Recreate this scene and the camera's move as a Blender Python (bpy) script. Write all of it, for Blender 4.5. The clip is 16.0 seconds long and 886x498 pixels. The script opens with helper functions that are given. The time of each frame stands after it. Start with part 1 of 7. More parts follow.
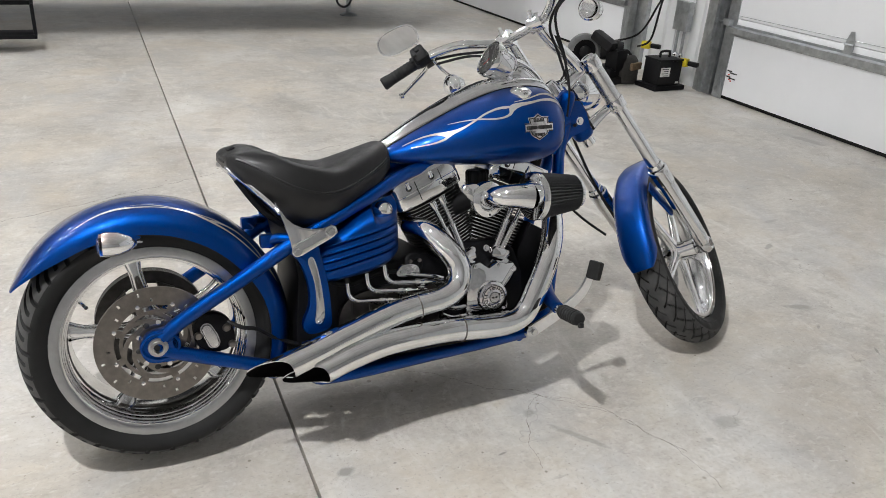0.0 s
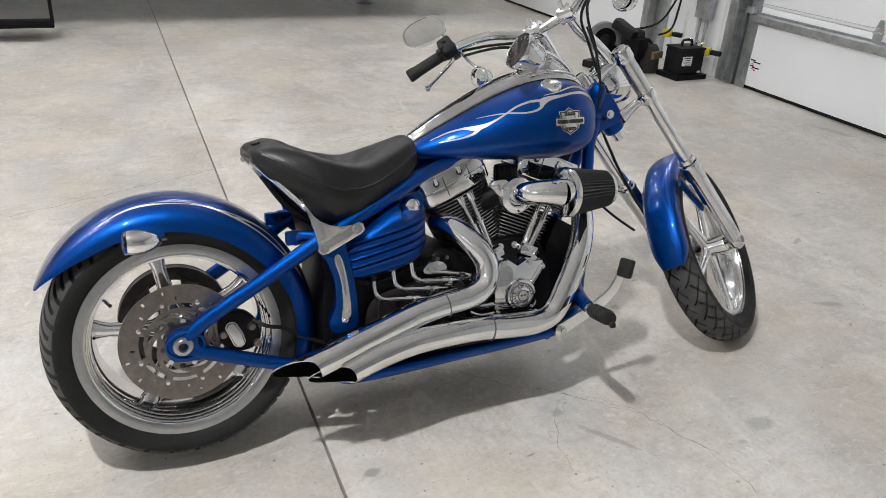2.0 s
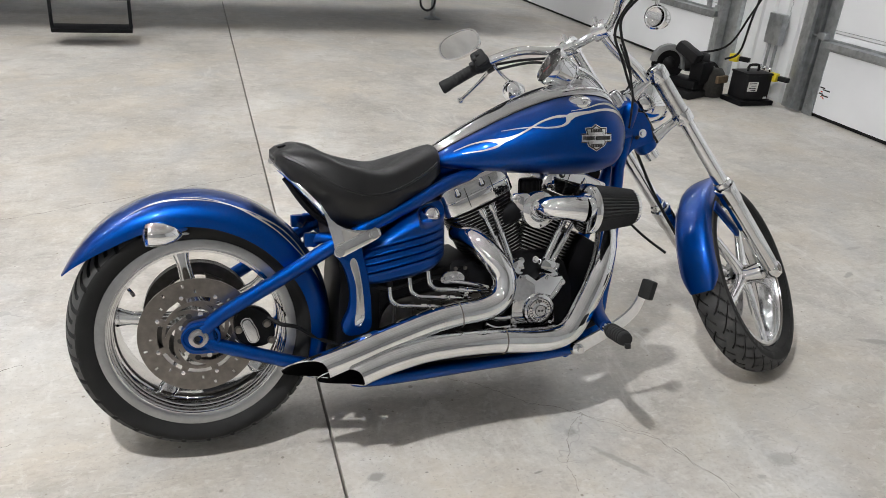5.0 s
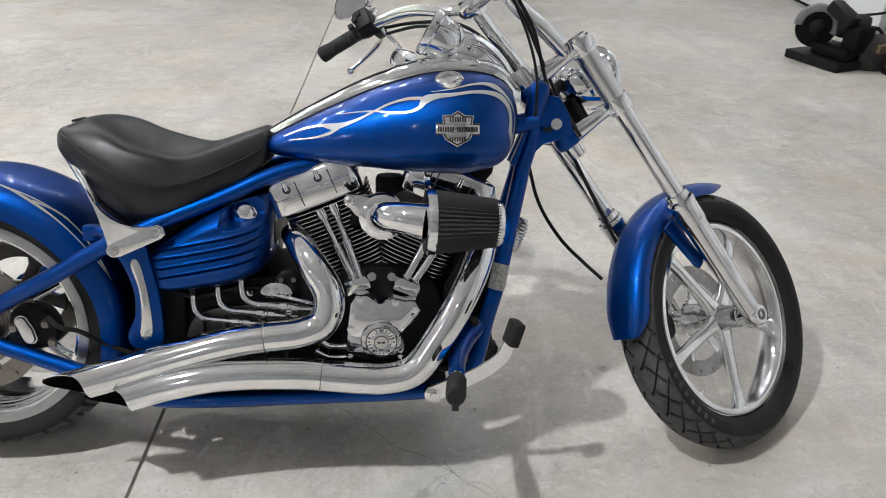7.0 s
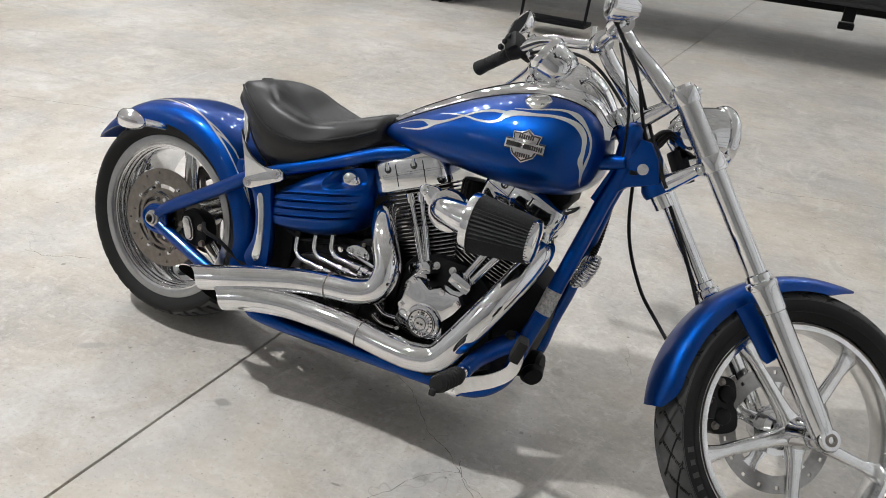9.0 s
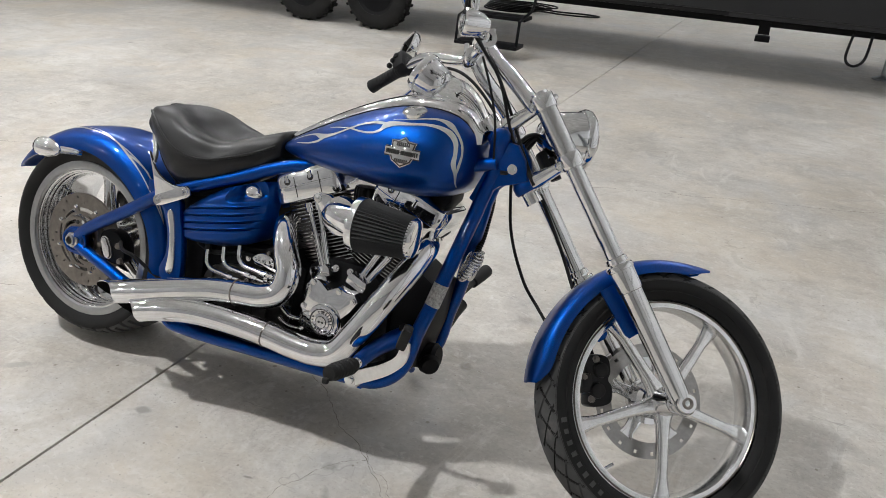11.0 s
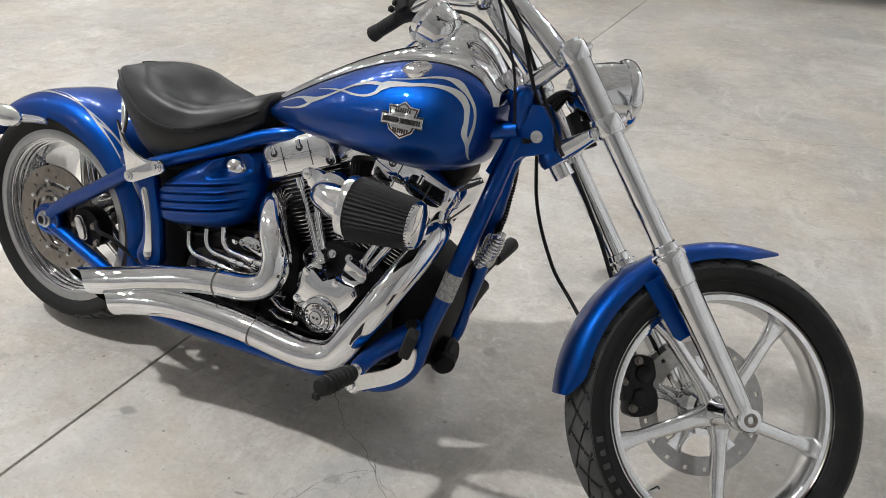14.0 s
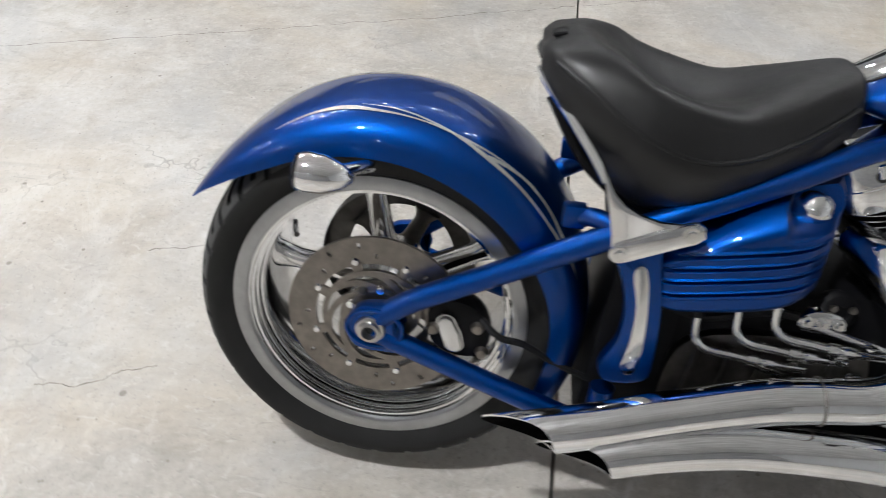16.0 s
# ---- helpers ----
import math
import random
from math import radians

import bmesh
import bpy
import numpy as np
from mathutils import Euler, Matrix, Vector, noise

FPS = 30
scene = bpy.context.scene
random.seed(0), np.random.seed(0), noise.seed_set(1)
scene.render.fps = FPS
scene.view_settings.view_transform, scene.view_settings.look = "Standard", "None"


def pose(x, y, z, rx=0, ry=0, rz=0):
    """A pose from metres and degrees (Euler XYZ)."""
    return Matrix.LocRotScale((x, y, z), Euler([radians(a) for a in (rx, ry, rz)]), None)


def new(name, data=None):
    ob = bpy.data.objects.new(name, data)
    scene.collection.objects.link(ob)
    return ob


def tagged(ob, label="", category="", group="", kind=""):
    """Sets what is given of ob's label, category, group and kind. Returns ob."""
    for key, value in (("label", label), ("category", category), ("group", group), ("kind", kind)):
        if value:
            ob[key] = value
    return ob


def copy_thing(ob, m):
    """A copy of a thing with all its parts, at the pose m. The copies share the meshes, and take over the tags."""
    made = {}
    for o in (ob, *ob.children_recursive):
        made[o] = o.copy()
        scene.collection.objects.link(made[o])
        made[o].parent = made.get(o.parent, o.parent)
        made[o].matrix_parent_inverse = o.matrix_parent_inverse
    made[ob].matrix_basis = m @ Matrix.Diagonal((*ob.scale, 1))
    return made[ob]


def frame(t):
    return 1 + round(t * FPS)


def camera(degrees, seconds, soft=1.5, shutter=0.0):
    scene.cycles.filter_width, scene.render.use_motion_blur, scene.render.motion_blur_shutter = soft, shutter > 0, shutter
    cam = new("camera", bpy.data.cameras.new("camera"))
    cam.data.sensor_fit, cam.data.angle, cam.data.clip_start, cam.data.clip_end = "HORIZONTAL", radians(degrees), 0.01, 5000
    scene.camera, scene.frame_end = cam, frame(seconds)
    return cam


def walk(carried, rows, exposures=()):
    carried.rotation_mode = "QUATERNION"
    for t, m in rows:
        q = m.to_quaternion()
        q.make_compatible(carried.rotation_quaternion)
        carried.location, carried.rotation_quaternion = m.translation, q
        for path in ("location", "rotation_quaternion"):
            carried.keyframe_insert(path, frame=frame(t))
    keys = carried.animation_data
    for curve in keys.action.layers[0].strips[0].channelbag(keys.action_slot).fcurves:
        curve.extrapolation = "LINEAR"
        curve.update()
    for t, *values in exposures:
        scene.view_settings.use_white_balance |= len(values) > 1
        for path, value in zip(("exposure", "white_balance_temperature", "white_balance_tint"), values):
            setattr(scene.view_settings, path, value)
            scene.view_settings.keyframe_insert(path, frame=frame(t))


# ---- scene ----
cam = camera(60.68, 16.0, 0.8, 0.25)
PATH = [  # seconds, place, turn
    (0, -0.1864, -1.6609, 1.4061, 64.560, -3.689, -28.308),
    (0.5, -0.1626, -1.7033, 1.4076, 64.912, -3.243, -27.854),
    (1, -0.1579, -1.7007, 1.4015, 64.640, -3.142, -27.659),
    (1.5, -0.1622, -1.6548, 1.4169, 63.887, -3.281, -27.350),
    (2, -0.1999, -1.5950, 1.4058, 63.599, -3.478, -27.378),
    (2.5, -0.2457, -1.5609, 1.4019, 63.030, -4.187, -27.463),
    (3, -0.2864, -1.5382, 1.3978, 63.654, -5.215, -27.944),
    (5.5, 0.0305, -1.6777, 1.4021, 64.203, -3.606, -19.700),
    (6, 0.2174, -1.5170, 1.3926, 62.318, -3.221, -17.775),
    (6.5, 0.5436, -1.4707, 1.3900, 60.872, -2.695, -13.637),
    (7, 0.8532, -1.4524, 1.3729, 60.501, -2.041, -6.541),
    (7.5, 1.1105, -1.2380, 1.3357, 58.537, -2.617, 2.063),
    (8, 1.3258, -1.1866, 1.3406, 57.435, -2.971, 14.006),
    (8.5, 1.4341, -1.3272, 1.3424, 60.079, -4.384, 21.988),
    (9, 1.5046, -1.5079, 1.3618, 62.589, -5.067, 23.958),
    (9.5, 1.6169, -1.5842, 1.3871, 64.536, -4.896, 23.612),
    (10, 1.8076, -1.6324, 1.3914, 65.611, -4.523, 22.811),
    (12.5, 1.6273, -1.5134, 1.3440, 61.049, -2.781, 18.051),
    (13, 1.6490, -1.4911, 1.3176, 60.054, -2.566, 18.636),
    (13.5, 1.6980, -1.3684, 1.3480, 60.296, -1.946, 20.759),
    (14, 1.6866, -1.2660, 1.3599, 59.584, -1.369, 22.682),
    (14.5, 1.4410, -1.1850, 1.3251, 57.535, -1.281, 23.586),
    (15, 1.1464, -1.1366, 1.2982, 55.641, -1.285, 22.373),
    (15.5, 0.6876, -0.9238, 1.2733, 50.620, -0.698, 16.115),
    (16, 0.1428, -0.7880, 1.2460, 48.296, -1.958, 4.098),
]
EXPOSURES = [(0, 0, 6430, 10), (5.4, 0, 6430, 10), (6, 0, 6320, 10), (8, -0.02, 6320, 10), (9, -0.12, 6430, 10), (10.2, -0.14, 6420, 10), (13, -0.1, 6470, 10), (15, -0.15, 6450, 10), (16, -0.15, 6340, 10)]
walk(cam, [(t, pose(*row)) for t, *row in PATH], EXPOSURES)

# ---- light ----
world = bpy.data.worlds.new("world")
scene.world = world
world.use_nodes = True
wn = world.node_tree.nodes
wn["Background"].inputs[0].default_value = (0.9, 0.95, 1.0, 1)
wn["Background"].inputs[1].default_value = 0.02
LAMP_POWER = 745.0
CEILING = 4.9


# ---- materials ----
class Mat:
    """A node material with a few short ways to build it."""

    def __init__(self, name, colour=(0.5, 0.5, 0.5), rough=0.5, metal=0.0, **more):
        self.m = bpy.data.materials.new(name)
        self.m.use_nodes = True
        self.nt = self.m.node_tree
        self.b = self.nt.nodes["Principled BSDF"]
        self.b.inputs["Base Color"].default_value = (*colour, 1)
        self.b.inputs["Roughness"].default_value = rough
        self.b.inputs["Metallic"].default_value = metal
        for k, v in more.items():
            self.b.inputs[k.replace("_", " ")].default_value = v
        self.tc = self.nt.nodes.new("ShaderNodeTexCoord")

    def node(self, kind, **inputs):
        n = self.nt.nodes.new(kind)
        for k, v in inputs.items():
            n.inputs[k.replace("_", " ")].default_value = v
        return n

    def link(self, a, b):
        self.nt.links.new(a, b)

    def noise(self, scale, detail=4.0, rough=0.55, stretch=None, distort=0.0):
        n = self.node("ShaderNodeTexNoise", Scale=scale, Detail=detail, Roughness=rough, Distortion=distort)
        if stretch:
            mp = self.node("ShaderNodeMapping")
            mp.inputs["Scale"].default_value = stretch
            self.link(self.tc.outputs["Object"], mp.inputs["Vector"])
            self.link(mp.outputs[0], n.inputs["Vector"])
        else:
            self.link(self.tc.outputs["Object"], n.inputs["Vector"])
        return n.outputs["Fac"]

    def ramp(self, fac, stops):
        r = self.node("ShaderNodeValToRGB")
        e = r.color_ramp.elements
        while len(e) < len(stops):
            e.new(0.5)
        for el, (p, c) in zip(e, stops):
            el.position = p
            el.color = (*c, 1) if len(c) == 3 else c
        self.link(fac, r.inputs[0])
        return r.outputs[0]

    def grey(self, fac, lo, hi, a=0.3, b=0.7):
        mr = self.node("ShaderNodeMapRange")
        for k, v in (("From Min", a), ("From Max", b), ("To Min", lo), ("To Max", hi)):
            mr.inputs[k].default_value = v
        self.link(fac, mr.inputs["Value"])
        return mr.outputs[0]

    def mix(self, fac, a, b, kind="MIX"):
        mx = self.nt.nodes.new("ShaderNodeMix")
        mx.data_type = "RGBA"
        mx.blend_type = kind
        for s, v in (("Factor", fac), ("A", a), ("B", b)):
            socket = [i for i in mx.inputs if i.name == s and i.type == ("VALUE" if s == "Factor" else "RGBA")][0]
            if hasattr(v, "is_linked"):
                self.link(v, socket)
            else:
                socket.default_value = v if s == "Factor" else (*v, 1)
        return [o for o in mx.outputs if o.type == "RGBA"][0]

    def math(self, op, a, b=0.0, c=0.0):
        n = self.nt.nodes.new("ShaderNodeMath")
        n.operation = op
        for i, v in enumerate((a, b, c)):
            if hasattr(v, "is_linked"):
                self.link(v, n.inputs[i])
            else:
                n.inputs[i].default_value = v
        return n.outputs[0]

    def colour(self, out):
        self.link(out, self.b.inputs["Base Color"])
        return self

    def rough(self, out):
        self.link(out, self.b.inputs["Roughness"])
        return self

    def bump(self, height, strength=0.3, distance=0.002):
        n = self.node("ShaderNodeBump", Strength=strength, Distance=distance)
        self.link(height, n.inputs["Height"])
        self.link(n.outputs[0], self.b.inputs["Normal"])
        return self


def plain(name, colour, rough=0.5, metal=0.0, vary=0.12, scale=25.0, bump=0.1, **more):
    """A surface with slight wear in colour, gloss and relief at two scales."""
    m = Mat(name, colour, rough, metal, **more)
    n1, n2 = m.noise(scale), m.noise(scale * 9, 3)
    lo = tuple(c * (1 - vary) for c in colour)
    hi = tuple(min(1, c * (1 + vary)) for c in colour)
    m.colour(m.ramp(n1, [(0.3, lo), (0.7, hi)]))
    m.rough(m.math("MULTIPLY_ADD", n2, 0.18 * rough, rough * 0.92))
    if bump:
        m.bump(n2, bump, 0.0008)
    return m.m


def blue_paint():
    m = Mat("blue_candy_paint", (0.0, 0.07, 0.4), 0.3, 1.0, Coat_Weight=0.85, Coat_Roughness=0.008, Coat_IOR=1.36)
    flake = m.noise(2500, 1)
    big = m.noise(6, 3)
    a = m.ramp(flake, [(0.35, (0.0, 0.032, 0.19)), (0.65, (0.0, 0.071, 0.375))])
    m.colour(m.mix(m.grey(big, 0.0, 0.18), a, (0.0, 0.027, 0.165)))
    m.rough(m.grey(flake, 0.4, 0.5))
    return m.m


def chrome():
    m = Mat("chrome", (0.78, 0.79, 0.81), 0.05, 1.0)
    smudge = m.noise(14, 5)
    m.rough(m.grey(smudge, 0.02, 0.07))
    m.colour(m.ramp(m.noise(40, 3), [(0.3, (0.8, 0.81, 0.825)), (0.7, (0.88, 0.885, 0.895))]))
    return m.m


def leather():
    m = Mat("black_leather", (0.012, 0.012, 0.013), 0.45, 0.0, Specular_IOR_Level=0.45)
    v = m.node("ShaderNodeTexVoronoi", Scale=420.0)
    m.link(m.tc.outputs["Object"], v.inputs["Vector"])
    soft = m.noise(9, 4)
    m.colour(m.ramp(soft, [(0.3, (0.004, 0.004, 0.0045)), (0.75, (0.011, 0.011, 0.012))]))
    m.rough(m.grey(m.noise(30, 4), 0.36, 0.47))
    h = m.math("ADD", m.math("MULTIPLY", v.outputs["Distance"], 0.4), m.math("MULTIPLY", soft, 2.0))
    m.bump(h, 0.35, 0.001)
    return m.m


def rubber(name="tyre_rubber", c=0.014):
    m = Mat(name, (c, c, c), 0.62, 0.0, Specular_IOR_Level=0.2)
    n1, n2 = m.noise(18, 5), m.noise(300, 3)
    m.colour(m.ramp(n1, [(0.3, (c * 0.8,) * 3), (0.62, (c * 1.25,) * 3), (0.8, (c * 2.2, c * 2.1, c * 2.0))]))
    m.rough(m.grey(n1, 0.5, 0.75))
    m.bump(n2, 0.2, 0.0007)
    return m.m


STAINS = [(0.77, -0.295, 0.1, 0.012, -52, 0.55), (1.24, -0.375, 0.055, 0.035, -15, 0.45), (1.125, -0.43, 0.018, 0.014, 0, 0.5), (0.677, -0.145, 0.028, 0.018, 30, 0.6), (2.07, -0.24, 0.03, 0.007, 60, 0.9), (0.087, -0.205, 0.026, 0.018, 10, 0.75), (0.518, -0.28, 0.016, 0.005, 10, 0.9), (0.222, -0.217, 0.006, 0.004, 0, 0.9), (0.2, 2.9, 0.09, 0.05, -8, 0.4), (-0.4, -0.23, 0.05, 0.016, 35, 0.4), (4.03, 1.9, 0.16, 0.05, -75, 0.5), (2.373, 0.587, 0.05, 0.014, 30, 0.6), (2.045, 0.104, 0.06, 0.02, -20, 0.6), (1.997, -0.042, 0.02, 0.008, 40, 0.7), (2.635, 0.827, 0.06, 0.015, 10, 0.4)]


def concrete():
    m = Mat("polished_concrete", (0.4, 0.38, 0.34), 0.45)
    big = m.noise(0.55, 5, 0.55)
    mid = m.noise(2.3, 6, 0.6, None, 0.5)
    blot = m.noise(7.5, 7, 0.62, None, 0.8)
    fine = m.noise(60, 4, 0.6)
    speck = m.noise(240, 2)
    c = m.ramp(big, [(0.3, (0.415, 0.389, 0.348)), (0.5, (0.505, 0.48, 0.443)), (0.7, (0.635, 0.612, 0.58))])
    c = m.mix(0.55, c, m.ramp(mid, [(0.3, (0.36, 0.35, 0.335)), (0.5, (0.5, 0.5, 0.5)), (0.68, (0.63, 0.63, 0.625))]), "OVERLAY")
    c = m.mix(0.5, c, m.ramp(blot, [(0.32, (0.34, 0.33, 0.315)), (0.48, (0.49, 0.49, 0.49)), (0.56, (0.53, 0.53, 0.53)), (0.72, (0.64, 0.64, 0.635))]), "OVERLAY")
    c = m.mix(0.5, c, m.ramp(fine, [(0.32, (0.42, 0.41, 0.40)), (0.68, (0.57, 0.57, 0.57))]), "OVERLAY")
    # pale worn flecks and dark trowel burns with crisp edges
    fleck = m.noise(11, 6, 0.66, (1.0, 0.55, 1.0), 1.0)
    c = m.mix(m.grey(fleck, 0.0, 0.5, 0.63, 0.70), c, (0.66, 0.65, 0.62))
    burn = m.noise(6, 7, 0.7, (0.5, 1.0, 1.0), 1.4)
    c = m.mix(m.grey(burn, 0.0, 0.42, 0.64, 0.74), c, (0.27, 0.25, 0.22))
    # hairline crazing and long faint scratches
    for scale, wide, mask, stretch in ((1.3, 0.0032, 0.56, None), (2.6, 0.0035, 0.57, (0.3, 1.0, 1.0))):
        ln = m.math("ABSOLUTE", m.math("SUBTRACT", m.noise(scale, 5, 0.55, stretch), 0.5))
        on = m.grey(m.noise(scale * 1.7, 2, 0.5), 0.0, 0.4, mask, mask + 0.1)
        c = m.mix(m.math("MULTIPLY", on, m.grey(ln, 1.0, 0.0, wide * 0.3, wide)), c, (0.2, 0.185, 0.16))
    chalk = m.noise(17, 8, 0.7, (0.6, 1.0, 1.0), 0.8)
    c = m.mix(0.42, c, m.ramp(chalk, [(0.34, (0.33, 0.325, 0.315)), (0.43, (0.47, 0.47, 0.465)), (0.57, (0.52, 0.52, 0.52)), (0.64, (0.64, 0.64, 0.635))]), "OVERLAY")
    # thin-edged worn patches
    edge = m.noise(3.7, 6, 0.6, None, 0.9)
    rim = m.math("ABSOLUTE", m.math("SUBTRACT", edge, 0.64))
    c = m.mix(m.grey(rim, 0.12, 0.0, 0.004, 0.012), c, (0.27, 0.25, 0.22))
    c = m.mix(m.grey(edge, 0.0, 0.3, 0.64, 0.645), c, (0.36, 0.345, 0.31))
    # warm and cool clouds, trowel streaks and chalky scuffs
    warm = m.noise(1.5, 6, 0.62, (0.7, 1.0, 1.0), 0.7)
    c = m.mix(m.grey(warm, 0.0, 0.42, 0.47, 0.66), c, (0.56, 0.475, 0.36))
    cool = m.noise(2.1, 6, 0.62, (1.0, 0.75, 1.0), 0.6)
    c = m.mix(m.grey(cool, 0.0, 0.5, 0.5, 0.68), c, (0.4, 0.405, 0.41))
    streak = m.noise(9, 7, 0.68, (0.22, 1.0, 1.0), 0.7)
    c = m.mix(m.grey(streak, 0.0, 0.38, 0.55, 0.68), c, (0.37, 0.35, 0.32))
    scuff = m.noise(5.5, 8, 0.72, (1.0, 0.4, 1.0), 1.2)
    c = m.mix(m.grey(scuff, 0.0, 0.4, 0.57, 0.66), c, (0.68, 0.66, 0.62))
    grit = m.noise(95, 3, 0.6)
    c = m.mix(m.grey(grit, 0.0, 0.4, 0.58, 0.7), c, (0.27, 0.255, 0.23))
    pale = m.noise(44, 5, 0.68, (0.6, 1.0, 1.0), 0.8)
    c = m.mix(m.grey(pale, 0.0, 0.4, 0.56, 0.66), c, (0.66, 0.645, 0.615))
    scar = m.noise(23, 6, 0.7, (0.3, 1.0, 1.0), 1.6)
    c = m.mix(m.grey(scar, 0.0, 0.5, 0.64, 0.72), c, (0.29, 0.275, 0.25))
    # scattered round brown drips, of several sizes
    for scale, lo, hi, keep, amount in ((2.4, 0.03, 0.055, 0.45, 0.55), (7.0, 0.035, 0.06, 0.66, 0.7), (15.0, 0.05, 0.075, 0.7, 0.8), (34.0, 0.07, 0.11, 0.72, 0.55)):
        v = m.node("ShaderNodeTexVoronoi", Scale=scale)
        m.link(m.tc.outputs["Object"], v.inputs["Vector"])
        wob = m.math("ADD", v.outputs["Distance"], m.math("MULTIPLY", m.math("SUBTRACT", blot, 0.5), 0.12))
        pick = m.node("ShaderNodeSeparateXYZ")
        m.link(v.outputs["Color"], pick.inputs[0])
        there = m.math("GREATER_THAN", pick.outputs[0], keep)
        c = m.mix(m.math("MULTIPLY", there, m.grey(wob, amount, 0.0, lo, hi)), c, (0.21, 0.185, 0.15))
    sep = m.node("ShaderNodeSeparateXYZ")
    m.link(m.tc.outputs["Object"], sep.inputs[0])
    # single stains and smears: place, half length and width, turn, depth
    for cx, cy, la, lb, turn, deep in STAINS:
        dx, dy = m.math("SUBTRACT", sep.outputs[0], cx), m.math("SUBTRACT", sep.outputs[1], cy)
        ca, sa = math.cos(radians(turn)), math.sin(radians(turn))
        u = m.math("MULTIPLY_ADD", dx, ca / la, m.math("MULTIPLY", dy, sa / la))
        v = m.math("MULTIPLY_ADD", dy, ca / lb, m.math("MULTIPLY", dx, -sa / lb))
        far = m.math("SQRT", m.math("ADD", m.math("MULTIPLY", u, u), m.math("MULTIPLY", v, v)))
        far = m.math("ADD", far, m.math("MULTIPLY", m.math("SUBTRACT", chalk, 0.5), 1.6))
        c = m.mix(m.grey(far, deep, 0.0, 0.55, 1.05), c, (0.26, 0.245, 0.225))
    # rolled tyre prints: two rows of short bars
    for cx, cy, turn in ((0.86, -0.52, 12.0), (0.83, -0.60, 12.0)):
        dx, dy = m.math("SUBTRACT", sep.outputs[0], cx), m.math("SUBTRACT", sep.outputs[1], cy)
        ca, sa = math.cos(radians(turn)), math.sin(radians(turn))
        u = m.math("MULTIPLY_ADD", dx, ca, m.math("MULTIPLY", dy, sa))
        v = m.math("ABSOLUTE", m.math("MULTIPLY_ADD", dy, ca, m.math("MULTIPLY", dx, -sa)))
        bars = m.grey(m.math("PINGPONG", m.math("ADD", u, m.math("MULTIPLY", v, 0.5)), 0.011), 1.0, 0.0, 0.004, 0.007)
        ends = m.grey(m.math("ABSOLUTE", u), 1.0, 0.0, 0.35, 0.55)
        print_ = m.math("MULTIPLY", m.math("MULTIPLY", bars, ends), m.math("MULTIPLY", m.grey(v, 0.18, 0.0, 0.016, 0.022), m.grey(blot, 0.0, 1.0, 0.42, 0.55)))
        c = m.mix(print_, c, (0.3, 0.285, 0.26))
    # faint round tyre scuffs
    wear = m.noise(16, 5, 0.7, (1.0, 0.5, 1.0))
    for cx, cy, rad, wide in ((2.0, 4.05, 0.72, 0.09), (1.55, 3.6, 0.78, 0.07)):
        dx, dy = m.math("SUBTRACT", sep.outputs[0], cx), m.math("SUBTRACT", sep.outputs[1], cy)
        dist = m.math("SQRT", m.math("ADD", m.math("MULTIPLY", dx, dx), m.math("MULTIPLY", dy, dy)))
        off = m.math("ABSOLUTE", m.math("SUBTRACT", dist, rad))
        band = m.math("MULTIPLY", m.grey(off, 1.0, 0.0, wide * 0.5, wide), m.grey(wear, 0.0, 0.55, 0.42, 0.7))
        band = m.math("MULTIPLY", band, m.grey(dx, 1.0, 0.0, -0.3, 0.35))
        c = m.mix(band, c, (0.3, 0.29, 0.27))
    m.colour(c)
    m.rough(m.math("ADD", m.grey(mid, 0.34, 0.5), m.math("MULTIPLY", blot, 0.14)))
    h = m.math("ADD", m.math("MULTIPLY", fine, 0.5), m.math("MULTIPLY", speck, 0.3))
    m.bump(m.math("ADD", h, m.math("MULTIPLY", chalk, 2.2)), 0.22, 0.0022)
    return m.m


def emitter(name, colour, strength):
    m = bpy.data.materials.new(name)
    m.use_nodes = True
    b = m.node_tree.nodes["Principled BSDF"]
    b.inputs["Base Color"].default_value = (0.9, 0.9, 0.9, 1)
    b.inputs["Emission Color"].default_value = (*colour, 1)
    b.inputs["Emission Strength"].default_value = strength
    return m


def glass(name, colour=(1, 1, 1), rough=0.02):
    return Mat(name, colour, rough, 0.0, Transmission_Weight=1.0, IOR=1.45).m


BLUE, CHROME, LEATHER, RUBBER, CONCRETE = blue_paint(), chrome(), leather(), rubber(), concrete()
ALLOY = plain("polished_aluminium", (0.78, 0.785, 0.79), 0.07, 1.0, 0.06, 30)
BRUSHED = plain("satin_aluminium", (0.68, 0.685, 0.69), 0.25, 1.0, 0.08, 40)
DARKSTEEL = plain("dark_steel", (0.10, 0.095, 0.09), 0.35, 1.0, 0.2, 50)
LIP = plain("machined_rim_lip", (0.38, 0.385, 0.39), 0.3, 0.9, 0.06, 60)
DISC = plain("bright_disc_steel", (0.5, 0.495, 0.48), 0.28, 1.0, 0.12, 60)
FRONTDISC = plain("worn_disc_steel", (0.36, 0.355, 0.345), 0.3, 1.0, 0.12, 60)
POLISHED = plain("polished_wheel_alloy", (0.84, 0.845, 0.85), 0.17, 1.0, 0.07, 45, 0.14)
STEEL = plain("brake_disc_steel", (0.23, 0.21, 0.19), 0.36, 1.0, 0.15, 60)
SILVER = plain("silver_flame_paint", (0.52, 0.55, 0.55), 0.28, 0.55, 0.08, 200, 0.05, Coat_Weight=1.0, Coat_Roughness=0.04)
